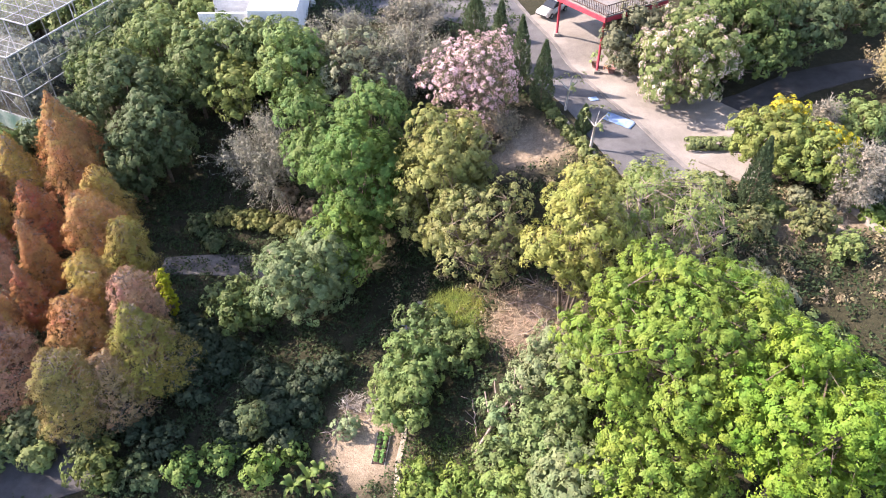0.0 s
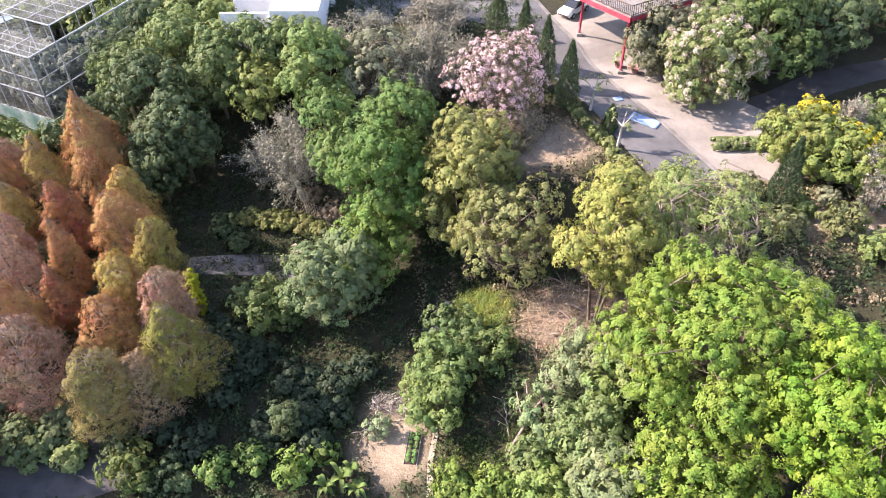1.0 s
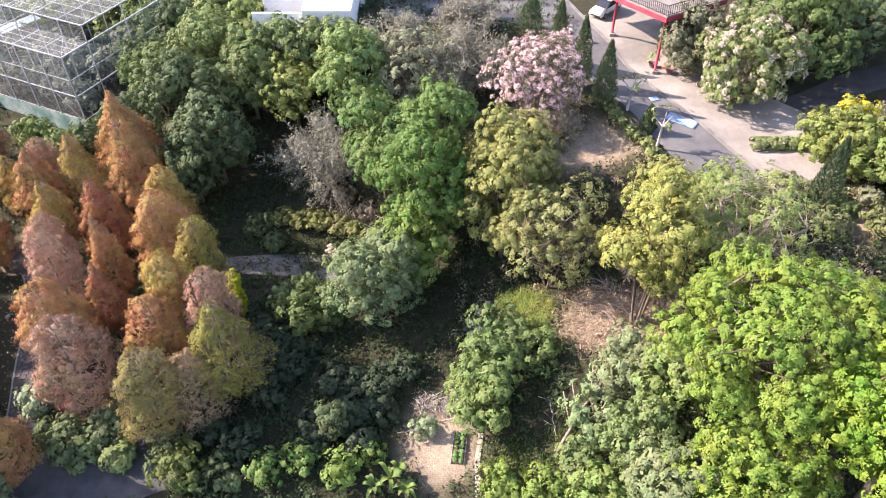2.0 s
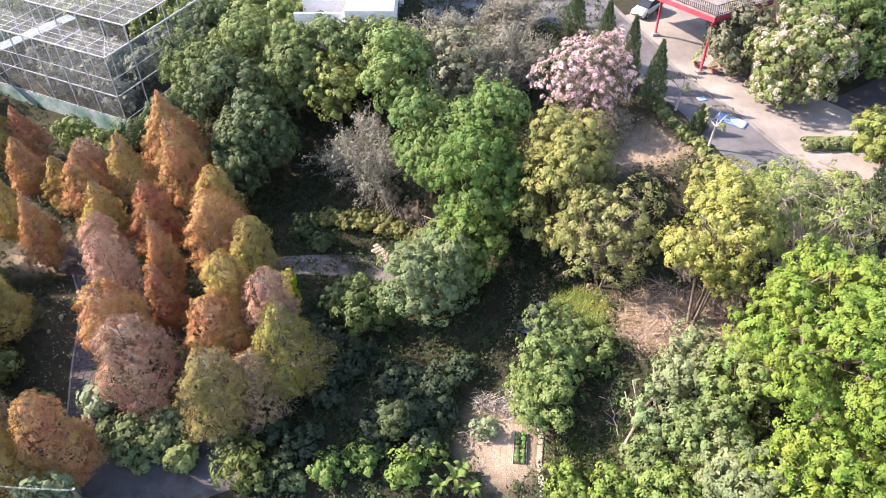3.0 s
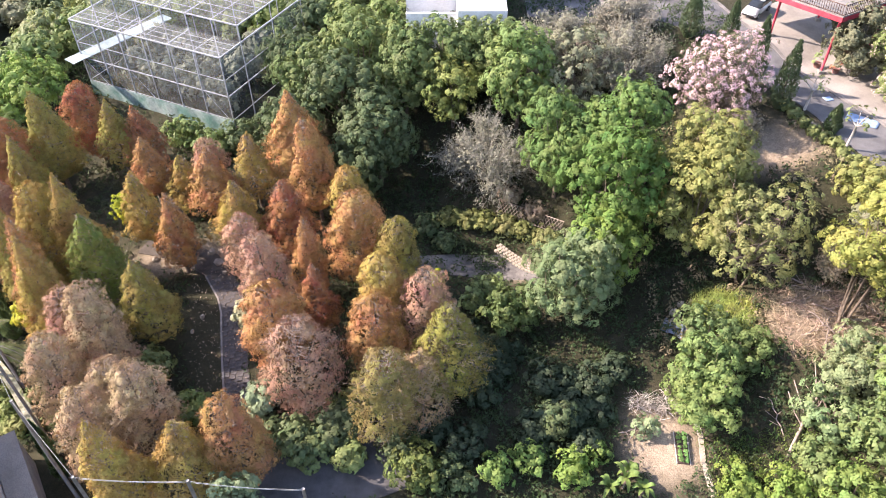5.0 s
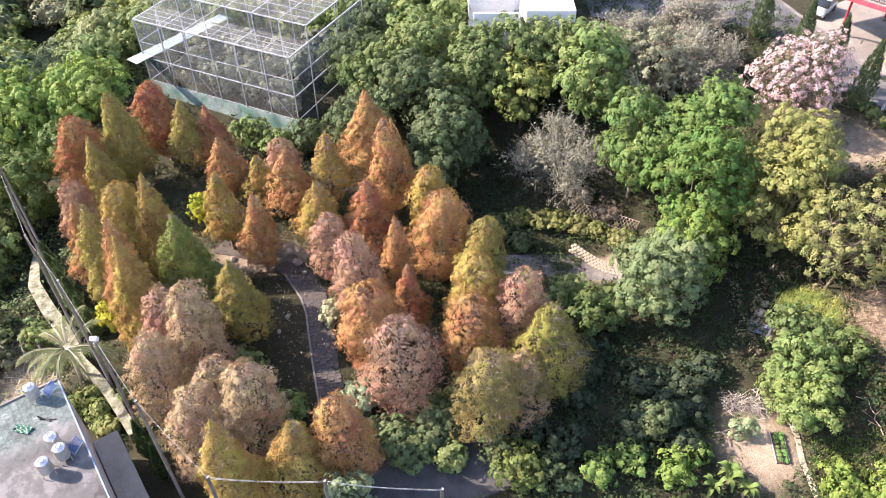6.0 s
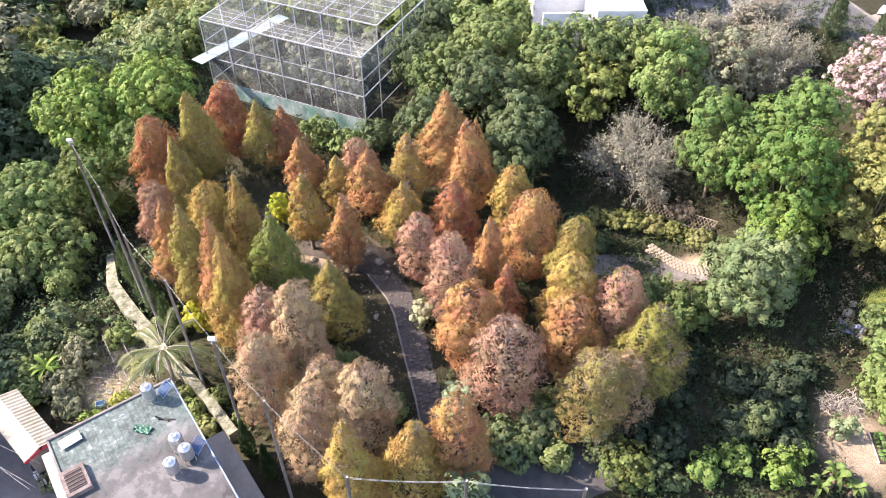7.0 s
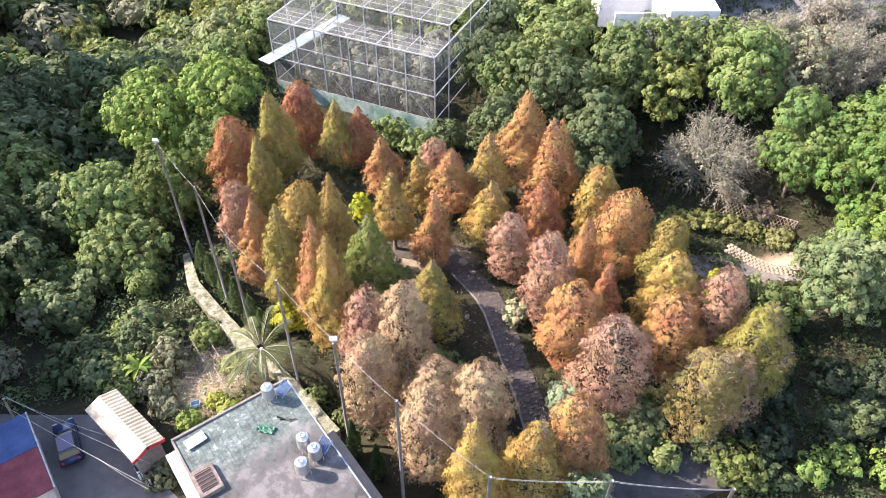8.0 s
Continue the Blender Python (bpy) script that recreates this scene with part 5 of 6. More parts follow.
strip("planter_edge", [(10.6, 60.2), (12.0, 57.5), (12.8, 55.8), (13.2, 53.6), (14.3, 51.5)], [(10.85, 60.3), (12.25, 57.6), (13.05, 55.9), (13.45, 53.7), (14.5, 51.6)], CONCRETE,
      "low concrete planter edge beside the drive", "kerb", 0.22, 24, 1, 0.6)
strip("terrace_wall", [(31.9, 49.3), (33.6, 46.0), (34.8, 42.6), (36.5, 38)], [(32.15, 49.4), (33.85, 46.1), (35.05, 42.7), (36.75, 38.1)], CONCRETE,
      "low concrete terrace wall on the bank", "wall", 0.6, 24, 1, 1.0)
strip("forecourt_step", [(22.6, 52.6), (25.8, 50.0), (28.2, 50.6)], [(22.9, 53.2), (26.0, 50.8), (28.0, 51.3)], CONCRETE, "pale concrete step below the hedge", "step", 0.3, 20, 2, 0.6)


def fallen_branch(x, y, length, turn, r, label):
    """A crooked dead limb lying on the slope."""
    k = random.Random(int(x * 31 + y * 17))
    pts = []
    for i in range(8):
        s = i / 7
        px = x + math.cos(turn) * length * s + k.uniform(-0.12, 0.12) * length * 0.3
        py = y + math.sin(turn) * length * s + k.uniform(-0.12, 0.12) * length * 0.3
        pts.append((px, py, gz(px, py) + r + 0.12 + k.uniform(0, 0.25)))
    t = thing("fallen_branch", Matrix(), label, "branch", "fallen branches")
    part("stem", tube("stem", TWIG, pts, r, 6), t)
    for i in (2, 3, 4, 5, 6):
        a = turn + k.choice((-1, 1)) * k.uniform(0.5, 1.1)
        p = pts[i]
        q = [(p[0] + math.cos(a) * d, p[1] + math.sin(a) * d, p[2] + d * k.uniform(0.0, 0.45)) for d in (0.0, length * 0.14, length * 0.3)]
        part("twig", tube("twig", TWIG, q, r * 0.45, 4), t)
    return t


for x, y, ln, a, r in ((6.2, 38.4, 3.6, 0.5, 0.06), (8.0, 41.5, 4.2, -0.6, 0.07), (9.5, 42.8, 3.6, 2.6, 0.06), (7.4, 36.6, 3.2, 1.2, 0.05), (10.6, 40.4, 3.8, -2.2, 0.07), (11.4, 43.2, 3.4, -1.2, 0.06),
                       (5.4, 41.6, 3.0, 0.2, 0.05), (8.8, 38.6, 2.8, 2.2, 0.05), (6.8, 43.6, 3.4, -0.3, 0.06), (2.2, 28.4, 8.4, 0.92, 0.12), (3.6, 30.6, 3.4, 0.7, 0.06), (2.6, 30.2, 3.2, 1.7, 0.05), (4.4, 32.0, 3.0, 0.9, 0.06),
                       (-9.4, 31.4, 2.4, 0.3, 0.04), (-8.8, 30.6, 2.0, 1.0, 0.04), (-6.2, 34.2, 2.6, 0.1, 0.05)):
    fallen_branch(x, y, ln, a, r, "grey dead branch fallen on the slope")


# ---- the cypress grove ----
RUST, ORANGE, GOLD, OLIVE, TAN, PINK = (0.33, 0.155, 0.075), (0.37, 0.21, 0.09), (0.34, 0.25, 0.078), (0.27, 0.235, 0.07), (0.36, 0.268, 0.16), (0.36, 0.22, 0.145)
L_RUST, L_ORANGE, L_GOLD = "rust-red bald cypress in the grove", "orange-brown bald cypress in the grove", "golden-yellow bald cypress in the grove"
L_OLIVE, L_TAN, L_PINK = "olive-green bald cypress turning colour", "tan half-bare bald cypress in the grove", "pinkish-brown thinning bald cypress"
bald_cypress(-67.4, 61.0, 4.2, 2.3, RUST, L_RUST, blunt=0.58)
bald_cypress(-63.8, 56.9, 4.9, 1.5, OLIVE, L_OLIVE)
bald_cypress(-63.2, 61.8, 6.6, 1.9, OLIVE, L_OLIVE)
bald_cypress(-60.8, 66.6, 4.8, 1.9, RUST, L_RUST, blunt=0.58)
bald_cypress(-57.0, 63.6, 4.7, 1.5, OLIVE, L_OLIVE)
bald_cypress(-54.8, 64.0, 3.6, 1.6, RUST, L_RUST)
bald_cypress(-51.9, 58.0, 3.9, 1.5, ORANGE, L_ORANGE)
bald_cypress(-46.9, 60.4, 2.0, 1.5, PINK, L_PINK, blunt=0.58)
bald_cypress(-48.5, 57.2, 2.3, 1.6, GOLD, L_GOLD)
bald_cypress(-50.6, 51.5, 4.9, 1.4, GOLD, L_GOLD)
bald_cypress(-45.2, 55.8, 4.2, 1.8, ORANGE, L_ORANGE)
bald_cypress(-41.5, 57.7, 4.8, 1.5, GOLD, L_GOLD, 0.7)
bald_cypress(-37.7, 60.5, 7.4, 2.4, ORANGE, L_ORANGE)
bald_cypress(-35.1, 56.0, 7.4, 1.8, ORANGE, L_ORANGE)
bald_cypress(-41.7, 50.6, 4.5, 1.7, GOLD, L_GOLD)
bald_cypress(-55.6, 48.2, 6.9, 1.6, GOLD, L_GOLD)
bald_cypress(-58.3, 48.7, 5.8, 2.0, GOLD, L_GOLD, blunt=0.58)
bald_cypress(-46.8, 48.3, 5.0, 1.3, ORANGE, L_ORANGE)
bald_cypress(-36.9, 50.7, 4.6, 1.9, RUST, L_RUST)
bald_cypress(-31.5, 52.7, 4.4, 1.8, GOLD, L_GOLD, blunt=0.58)
bald_cypress(-30.3, 47.5, 5.8, 2.2, ORANGE, L_ORANGE, blunt=0.58)
bald_cypress(-51.8, 43.5, 6.4, 2.0, (0.15, 0.19, 0.05), "still green bald cypress in the grove")
bald_cypress(-56.1, 41.5, 7.9, 1.4, ORANGE, L_ORANGE)
bald_cypress(-59.7, 45.6, 6.0, 1.6, OLIVE, L_OLIVE)
bald_cypress(-63.0, 49.4, 3.6, 1.5, ORANGE, L_ORANGE)
bald_cypress(-66.2, 55.0, 1.0, 1.7, PINK, L_PINK, blunt=0.58)
bald_cypress(-54.7, 39.6, 7.8, 1.7, GOLD, L_GOLD)
bald_cypress(-34.3, 44.2, 5.9, 1.2, ORANGE, L_ORANGE)
bald_cypress(-37.3, 41.8, 6.3, 1.8, PINK, L_PINK, 0.6, blunt=0.58)
bald_cypress(-26.8, 45.1, 4.8, 1.8, OLIVE, L_OLIVE, blunt=0.58)
bald_cypress(-27.8, 40.4, 5.6, 1.9, GOLD, L_GOLD, blunt=0.58)
bald_cypress(-33.1, 39.9, 5.0, 1.1, RUST, L_RUST)
bald_cypress(-46.9, 39.8, 5.3, 1.7, OLIVE, L_OLIVE)
bald_cypress(-48.8, 35.3, 7.3, 1.8, TAN, L_TAN, 0.7, blunt=0.58)
bald_cypress(-51.9, 37.5, 4.6, 1.8, PINK, L_PINK, 0.7, blunt=0.58)
bald_cypress(-35.9, 37.0, 5.5, 2.2, ORANGE, L_ORANGE, blunt=0.58)
bald_cypress(-33.5, 33.4, 5.6, 2.5, (0.32, 0.2, 0.135), L_PINK, 0.6, blunt=0.58)
bald_cypress(-28.0, 36.8, 4.3, 2.0, ORANGE, L_ORANGE, blunt=0.58)
bald_cypress(-24.3, 38.4, 5.4, 1.9, PINK, L_PINK, 0.8, blunt=0.58)
bald_cypress(-22.7, 34.7, 6.2, 2.2, (0.205, 0.195, 0.052), L_OLIVE, 0.8)
bald_cypress(-27.0, 31.0, 5.0, 2.2, (0.21, 0.18, 0.066), L_OLIVE, 0.7, blunt=0.58)
bald_cypress(-24.4, 32.3, 3.0, 1.8, (0.27, 0.2, 0.105), L_TAN, 0.6, blunt=0.58)
bald_cypress(-51.3, 32.6, 4.8, 1.9, TAN, L_TAN, 0.6, blunt=0.58)
bald_cypress(-46.4, 30.8, 4.3, 1.9, TAN, L_TAN, 0.7, blunt=0.58)
bald_cypress(-43.6, 28.8, 6.7, 2.1, TAN, L_TAN, 0.75, blunt=0.58)
bald_cypress(-46.8, 27.8, 5.2, 2.0, TAN, L_TAN, 0.75, blunt=0.58)
bald_cypress(-44.0, 23.8, 7.7, 1.5, GOLD, L_GOLD)
bald_cypress(-40.0, 25.3, 5.5, 1.7, GOLD, L_GOLD)
bald_cypress(-37.2, 26.9, 5.7, 1.8, ORANGE, L_ORANGE, blunt=0.58)
bald_cypress(-40.0, 46.5, 4.0, 1.6, PINK, L_PINK, 0.7, blunt=0.58)

# ---- broadleaf trees of the slope ----
DEEP, MID, FRESH, YELLOWISH, GREYISH, LIME = (0.135, 0.18, 0.08), (0.215, 0.285, 0.095), (0.22, 0.32, 0.075), (0.33, 0.335, 0.11), (0.3, 0.31, 0.19), (0.215, 0.315, 0.055)
L_DEEP, L_MID = "dark glossy evergreen tree on the slope", "mid-green leafy tree on the slope"
broadleaf(-32.8, 77, 8.4, 3.3, (0.2, 0.26, 0.09), L_MID)
broadleaf(-33.6, 69, 7.8, 3.3, DEEP, L_DEEP)
broadleaf(-29.6, 63.6, 6.6, 3.2, DEEP, L_DEEP)
broadleaf(-27.0, 71.4, 7.9, 3.1, (0.175, 0.23, 0.085), L_DEEP)
broadleaf(-26.4, 72.8, 9.9, 2.4, (0.2, 0.26, 0.09), L_MID)
broadleaf(-23.0, 72.7, 10.1, 2.3, (0.19, 0.25, 0.09), L_MID)
broadleaf(-20.0, 72.5, 10.0, 2.3, (0.22, 0.28, 0.1), L_MID)
broadleaf(-21.8, 68.5, 7.4, 2.5, (0.26, 0.3, 0.09), "yellowish-green leafy tree on the slope")
broadleaf(-38.2, 73.4, 6.4, 3.0, (0.18, 0.24, 0.085), L_MID)
broadleaf(-39.5, 66.5, 3.5, 3.2, DEEP, L_DEEP)
broadleaf(-31.4, 60.3, 4.6, 2.8, DEEP, L_DEEP)
broadleaf(-40.5, 79, 4.5, 4.0, DEEP, L_DEEP)
broadleaf(-15.0, 66.5, 12.3, 3.0, (0.22, 0.31, 0.1), L_MID)
broadleaf(-16.8, 72.2, 10.1, 2.4, (0.22, 0.28, 0.1), L_MID)
broadleaf(-9.0, 67.5, 11.2, 3.6, GREYISH, "grey-green thin-leaved tree on the slope", bare=0.3)
broadleaf(-11.7, 57.7, 11.0, 3.1, (0.175, 0.265, 0.08), L_MID)
broadleaf(-6.4, 55.2, 12.9, 3.0, (0.17, 0.265, 0.075), L_MID)
broadleaf(-7.4, 51.2, 11.4, 3.5, (0.14, 0.24, 0.06), "dense bright green tree with hanging foliage", tall=1.0)
broadleaf(0.6, 52.1, 12.4, 3.1, YELLOWISH, "yellow-green tree of small leaves", leaf=0.18, loose=0.09)
broadleaf(-0.6, 48.7, 10.2, 3.2, YELLOWISH, "yellow-green tree of small leaves", leaf=0.18, bare=0.15, loose=0.09)
broadleaf(3.2, 45.0, 9.4, 3.4, (0.29, 0.3, 0.115), "olive tree with pale bare limbs", leaf=0.18, bare=0.3, loose=0.1, stems=3)
broadleaf(9.8, 39.8, 14.8, 3.0, (0.37, 0.38, 0.105), "bright yellow-green tree of small leaves", leaf=0.17, bare=0.2, skirt=0.25, loose=0.1, stems=5)
broadleaf(17.0, 41.0, 14.4, 4.0, (0.28, 0.34, 0.11), "thin tree with grey twigs showing", leaf=0.18, bare=0.4, loose=0.1, bark=TWIG)
broadleaf(-8.7, 47.3, 4.6, 2.8, FRESH, "fresh green bushy tree on the slope", tall=0.9)
broadleaf(-11.8, 43.8, 4.6, 3.6, (0.21, 0.275, 0.125), "grey-green willowy tree in the hollow", leaf=0.19, tall=1.0)
broadleaf(-11.0, 46.0, 3.0, 2.6, (0.22, 0.29, 0.135), "grey-green willowy tree in the hollow", leaf=0.19)
broadleaf(-1.3, 38.7, 0.9, 2.1, (0.18, 0.25, 0.095), "blue-green shrubby tree by the soil", tall=0.9)
broadleaf(1.2, 36.9, 0.4, 1.9, (0.18, 0.25, 0.085), "glossy green shrubby tree by the soil", tall=0.9)
broadleaf(-3.2, 32.6, 1.2, 2.1, (0.23, 0.31, 0.1), "light green shrubby tree beside the garden", tall=1.1)
broadleaf(-2.6, 35.2, 1.8, 1.9, (0.21, 0.3, 0.1), "light green shrubby tree beside the garden", tall=1.1)
broadleaf(8.2, 33.3, 3.5, 2.6, (0.29, 0.34, 0.17), "grey-green shrubby tree on the slope", leaf=0.19)
broadleaf(5.4, 30.3, 1.0, 2.3, (0.24, 0.33, 0.15), "pale green shrubby tree on the slope", tall=1.0)
broadleaf(14.8, 28.2, 15.6, 6.6, LIME, "spreading lime-green tree with fine foliage", leaf=0.14, lobes=40, skirt=0.35, clump=0.24, dense=0.9, loose=0.16)
broadleaf(19.6, 22.2, 16.6, 4.4, (0.21, 0.34, 0.045), "brilliant lime-green tree in full leaf", leaf=0.15, lobes=24, skirt=0.3, clump=0.26, dense=0.95, loose=0.13)
broadleaf(12.5, 22.0, 9.4, 3.6, LIME, "spreading lime-green tree with fine foliage", leaf=0.2)
broadleaf(8.8, 22.6, 6.4, 2.9, (0.25, 0.3, 0.14), "silvery grey-green tree under taller trees", leaf=0.2)
broadleaf(24.0, 17.0, 10.5, 3.4, (0.126, 0.199, 0.082), L_MID)
broadleaf(2.9, 60.5, 14.2, 3.6, (0.184, 0.184, 0.097), "pink-blossomed tree beside the drive", name="blossom_tree", leaf=0.19, bare=0.6, loose=0.22, clump=0.24, second=((0.68, 0.47, 0.49), 0.8, 0.6, "pale pink blossom", 1.2))
broadleaf(22.3, 62.0, 15.6, 4.0, (0.25, 0.3, 0.11), "tree flecked with whitish-pink blossom", name="blossom_tree", second=((0.56, 0.43, 0.4), 0.5, 0.7, "whitish-pink blossom", 0.6), bare=0.1, skirt=0.0)
broadleaf(19.2, 67.6, 13.4, 3.0, (0.22, 0.22, 0.13), "olive-brown tree beside the platform", leaf=0.19, bare=0.1, skirt=0.0)
broadleaf(28.5, 66.0, 16.4, 4.6, (0.14, 0.2, 0.065), L_MID, skirt=0.0)
broadleaf(34.5, 69.5, 15.0, 4.8, DEEP, L_DEEP)
broadleaf(42.0, 74.0, 15.0, 5.0, DEEP, L_DEEP)
broadleaf(50.0, 76.0, 15.0, 5.0, DEEP, L_DEEP)
broadleaf(29.5, 73.0, 15.0, 4.4, DEEP, L_DEEP)
broadleaf(28.0, 52.2, 11.6, 2.9, (0.27, 0.31, 0.085), "feathery yellow-green tree at the forecourt")
broadleaf(31.0, 50.0, 11.0, 2.9, (0.25, 0.31, 0.085), "feathery yellow-green tree at the forecourt")
broadleaf(32.8, 50.6, 10.8, 1.6, (0.75, 0.64, 0.05), "golden-yellow flowering bush at the forecourt", name="flowering_bush", leaf=0.17, clump=0.24)
broadleaf(30.2, 54.6, 11.2, 1.3, (0.75, 0.64, 0.05), "golden-yellow flowering bush at the forecourt", name="flowering_bush")
broadleaf(37.5, 56.0, 9.6, 2.4, MID, "green shrub at the forecourt", name="shrub")
bare_tree(33.6, 46.8, 11.5, 2.6, "pale leafless tree on the bank", leaves=0.05)
bare_tree(34.0, 55.5, 11.0, 1.6, "pale leafless tree on the bank", leaves=0.05)
bare_tree(44.5, 62.0, 14.0, 4.0, "tawny twiggy tree beside the lane", (0.3, 0.25, 0.13), leaves=0.6)
bare_tree(-18.0, 61.2, 5.2, 6.2, "grey twiggy half-bare tree", (0.24, 0.24, 0.17), leaves=0.14)
bare_tree(-4.0, 69.0, 10.8, 4.6, "grey leafless tree above the slope", (0.25, 0.25, 0.17), leaves=0.16)
bare_tree(-11.0, 73.5, 11.0, 4.2, "grey leafless tree above the slope", (0.25, 0.25, 0.17), leaves=0.16)
bare_tree(-3.0, 75.5, 11.0, 3.8, "grey leafless tree above the slope", (0.28, 0.26, 0.19), leaves=0.16)
for x, y, z, r in ((7.5, 64.6, 13.6, 1.3), (9.35, 61.0, 13.0, 1.25), (3.4, 73.2, 12.2, 1.35), (5.7, 68.2, 13.6, 1.3)):
    cone_tree(x, y, z, r, (0.097, 0.133, 0.068), "dark columnar conifer beside the drive", group="conifers along the drive")
cone_tree(25.2, 46.8, 12.4, 1.3, (0.082, 0.119, 0.061), "squat dark conifer on the bank")
cone_tree(12.9, 57.0, 8.8, 0.85, (0.097, 0.141, 0.068), "small conifer at the edge of the drive")
for x, y, h in ((-70.2, 53.2, 3.4), (-68.6, 51.0, 3.8), (-67.0, 49.2, 3.3), (-65.4, 47.4, 3.9), (-63.6, 45.2, 3.6), (-62.4, 43.9, 3.1)):
    cone_tree(x, y, gz(x, y) + h + 0.7, 0.95, (0.13, 0.19, 0.085), "dark narrow conifer along the lane", group="conifers along the lane")
cone_tree(-52.6, 29.8, -0.2, 0.6, (0.082, 0.141, 0.061), "small clipped conifer at the lane", group="conifers along the lane")
cone_tree(-50.7, 27.8, -0.2, 0.6, (0.097, 0.155, 0.061), "small clipped conifer at the lane", group="conifers along the lane")

# Understorey leaves are coloured dark in place of the hollow's tree shade.
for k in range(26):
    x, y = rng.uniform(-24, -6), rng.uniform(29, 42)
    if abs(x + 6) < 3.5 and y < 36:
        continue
    broadleaf(x, y, gz(x, y) + rng.uniform(1.0, 2.4), rng.uniform(0.9, 1.5), (0.07, 0.1, 0.055), "understorey shrub in the hollow, shade put into its colour", name="shrub", group="understorey shrubs", skirt=0.0)
for x, y, z, r, c in ((-1.6, 26.6, -2.6, 1.5, FRESH), (1.4, 25.6, -1.6, 1.6, FRESH), (3.6, 27.4, -0.9, 1.5, (0.2, 0.27, 0.1)), (4.6, 24.4, 0.8, 1.7, (0.22, 0.32, 0.09)), (7.6, 27.6, 3.8, 2.2, (0.2, 0.27, 0.1)), (10.4, 31.6, 6.4, 2.2, (0.24, 0.32, 0.1)),
                      (23.5, 30.5, 9.0, 3.0, MID), (26.0, 25.5, 9.5, 3.0, MID), (22.0, 35.5, 9.0, 2.6, GREYISH), (13.6, 45.0, 7.6, 2.4, GREYISH), (12.6, 49.0, 8.0, 2.0, YELLOWISH), (17.0, 47.5, 8.2, 2.0, MID)):
    broadleaf(x, y, z, r, c, "leafy shrub on the open bank", name="shrub", leaf=0.19, group="bank shrubs", skirt=0.0)

for x, y, z, r, c in ((33.4, 48.4, 6.3, 0.8, FRESH), (34.2, 46.9, 6.3, 0.8, FRESH), (34.9, 45.2, 6.4, 0.85, FRESH), (35.6, 43.4, 6.5, 0.85, FRESH), (36.3, 41.4, 6.7, 0.85, FRESH), (29.2, 43.6, 8.2, 1.4, (0.2, 0.22, 0.09)),
                      (27.0, 46.0, 6.6, 0.8, MID), (25.2, 44.0, 7.0, 1.1, (0.2, 0.22, 0.1)), (31.0, 41.0, 7.4, 1.2, MID), (29.8, 47.6, 6.6, 0.7, GREYISH), (22.5, 48.4, 7.4, 1.2, (0.24, 0.26, 0.12)), (20.5, 45.2, 8.0, 1.6, MID)):
    broadleaf(x, y, z, r, c, "small leafy shrub on the terraced bank", name="shrub", leaf=0.19, clump=0.26, group="terrace shrubs", skirt=0.0)

for x, y, h, r in ((4.6, 57.4, 3.0, 1.7), (5.8, 58.9, 2.2, 1.3), (2.6, 56.2, 3.4, 1.8), (10.6, 44.8, 2.4, 1.3), (5.6, 47.4, 2.6, 1.4)):
    bare_tree(x, y, gz(x, y) + h, r, "dry brown twiggy shrub on the slope", (0.34, 0.28, 0.18), leaves=0.35, name="dry_shrub")

# ---- valley forest to the west ----
broadleaf(-79.5, 73.5, 3.2, 5.2, (0.3, 0.42, 0.1), "broad light green dome-shaped tree", leaf=0.22, clump=0.3, lobes=30, loose=0.07)
broadleaf(-72.0, 75.0, 3.4, 4.4, (0.28, 0.4, 0.1), "broad light green dome-shaped tree", leaf=0.22, clump=0.3, lobes=26, loose=0.07)
broadleaf(-75.0, 62.0, 1.4, 3.2, (0.155, 0.213, 0.061), L_MID)
broadleaf(-71.0, 66.5, 1.0, 3.0, (0.141, 0.213, 0.061), L_MID)
broadleaf(-82.0, 61.0, -1.4, 4.2, (0.26, 0.36, 0.12), "pale green leafy tree in the valley")
broadleaf(-78.5, 55.0, -3.4, 4.0, (0.28, 0.36, 0.13), "pale green leafy tree in the valley")
for k in range(80):
    x, y = rng.uniform(-130, -80), rng.uniform(34, 120)
    if y < 50 and x > -86:
        continue
    if x < -56 - 0.6 * (0.725 * y + 36):
        continue
    g = gz(x, y)
    r = rng.uniform(2.8, 4.6)
    c = (DEEP, (0.13, 0.18, 0.08), MID, (0.22, 0.28, 0.11))[int(rng.integers(0, 4))]
    coarse = 1.35 if y > 78 or x < -102 else 1.0
    broadleaf(x, y, g + rng.uniform(7, 10), r, c, "dark dense tree of the valley wood", leaf=0.5 * coarse, clump=0.55 * coarse, dense=0.7, group="valley wood")
for x, y in ((-115, 128), (-110, 115), (-103, 110), (-99, 106), (-95, 126), (-91, 118), (-86, 113), (-88, 128), (-82, 126), (-80, 108), (-76, 100), (-75, 112), (-69, 106)):
    broadleaf(x, y, gz(x, y) + rng.uniform(7, 9.5), 3.2, (0.36, 0.39, 0.13), "feathery yellow-green bamboo clump", name="bamboo_clump", leaf=0.5, clump=0.6, droop=0.8, ratio=0.3, loose=0.1, group="bamboo clumps")
for k in range(30):
    x, y = rng.uniform(-150, -70), rng.uniform(108, 165)
    if x < -56 - 0.6 * (0.725 * y + 36) or abs(x + 107) < 8 and y < 142:
        continue
    broadleaf(x, y, gz(x, y) + rng.uniform(6, 9), rng.uniform(4, 6), (DEEP, GREYISH, (0.2, 0.24, 0.09))[k % 3], "dark tree of the far wood", leaf=0.85, clump=1.0, dense=0.7, group="far wood")
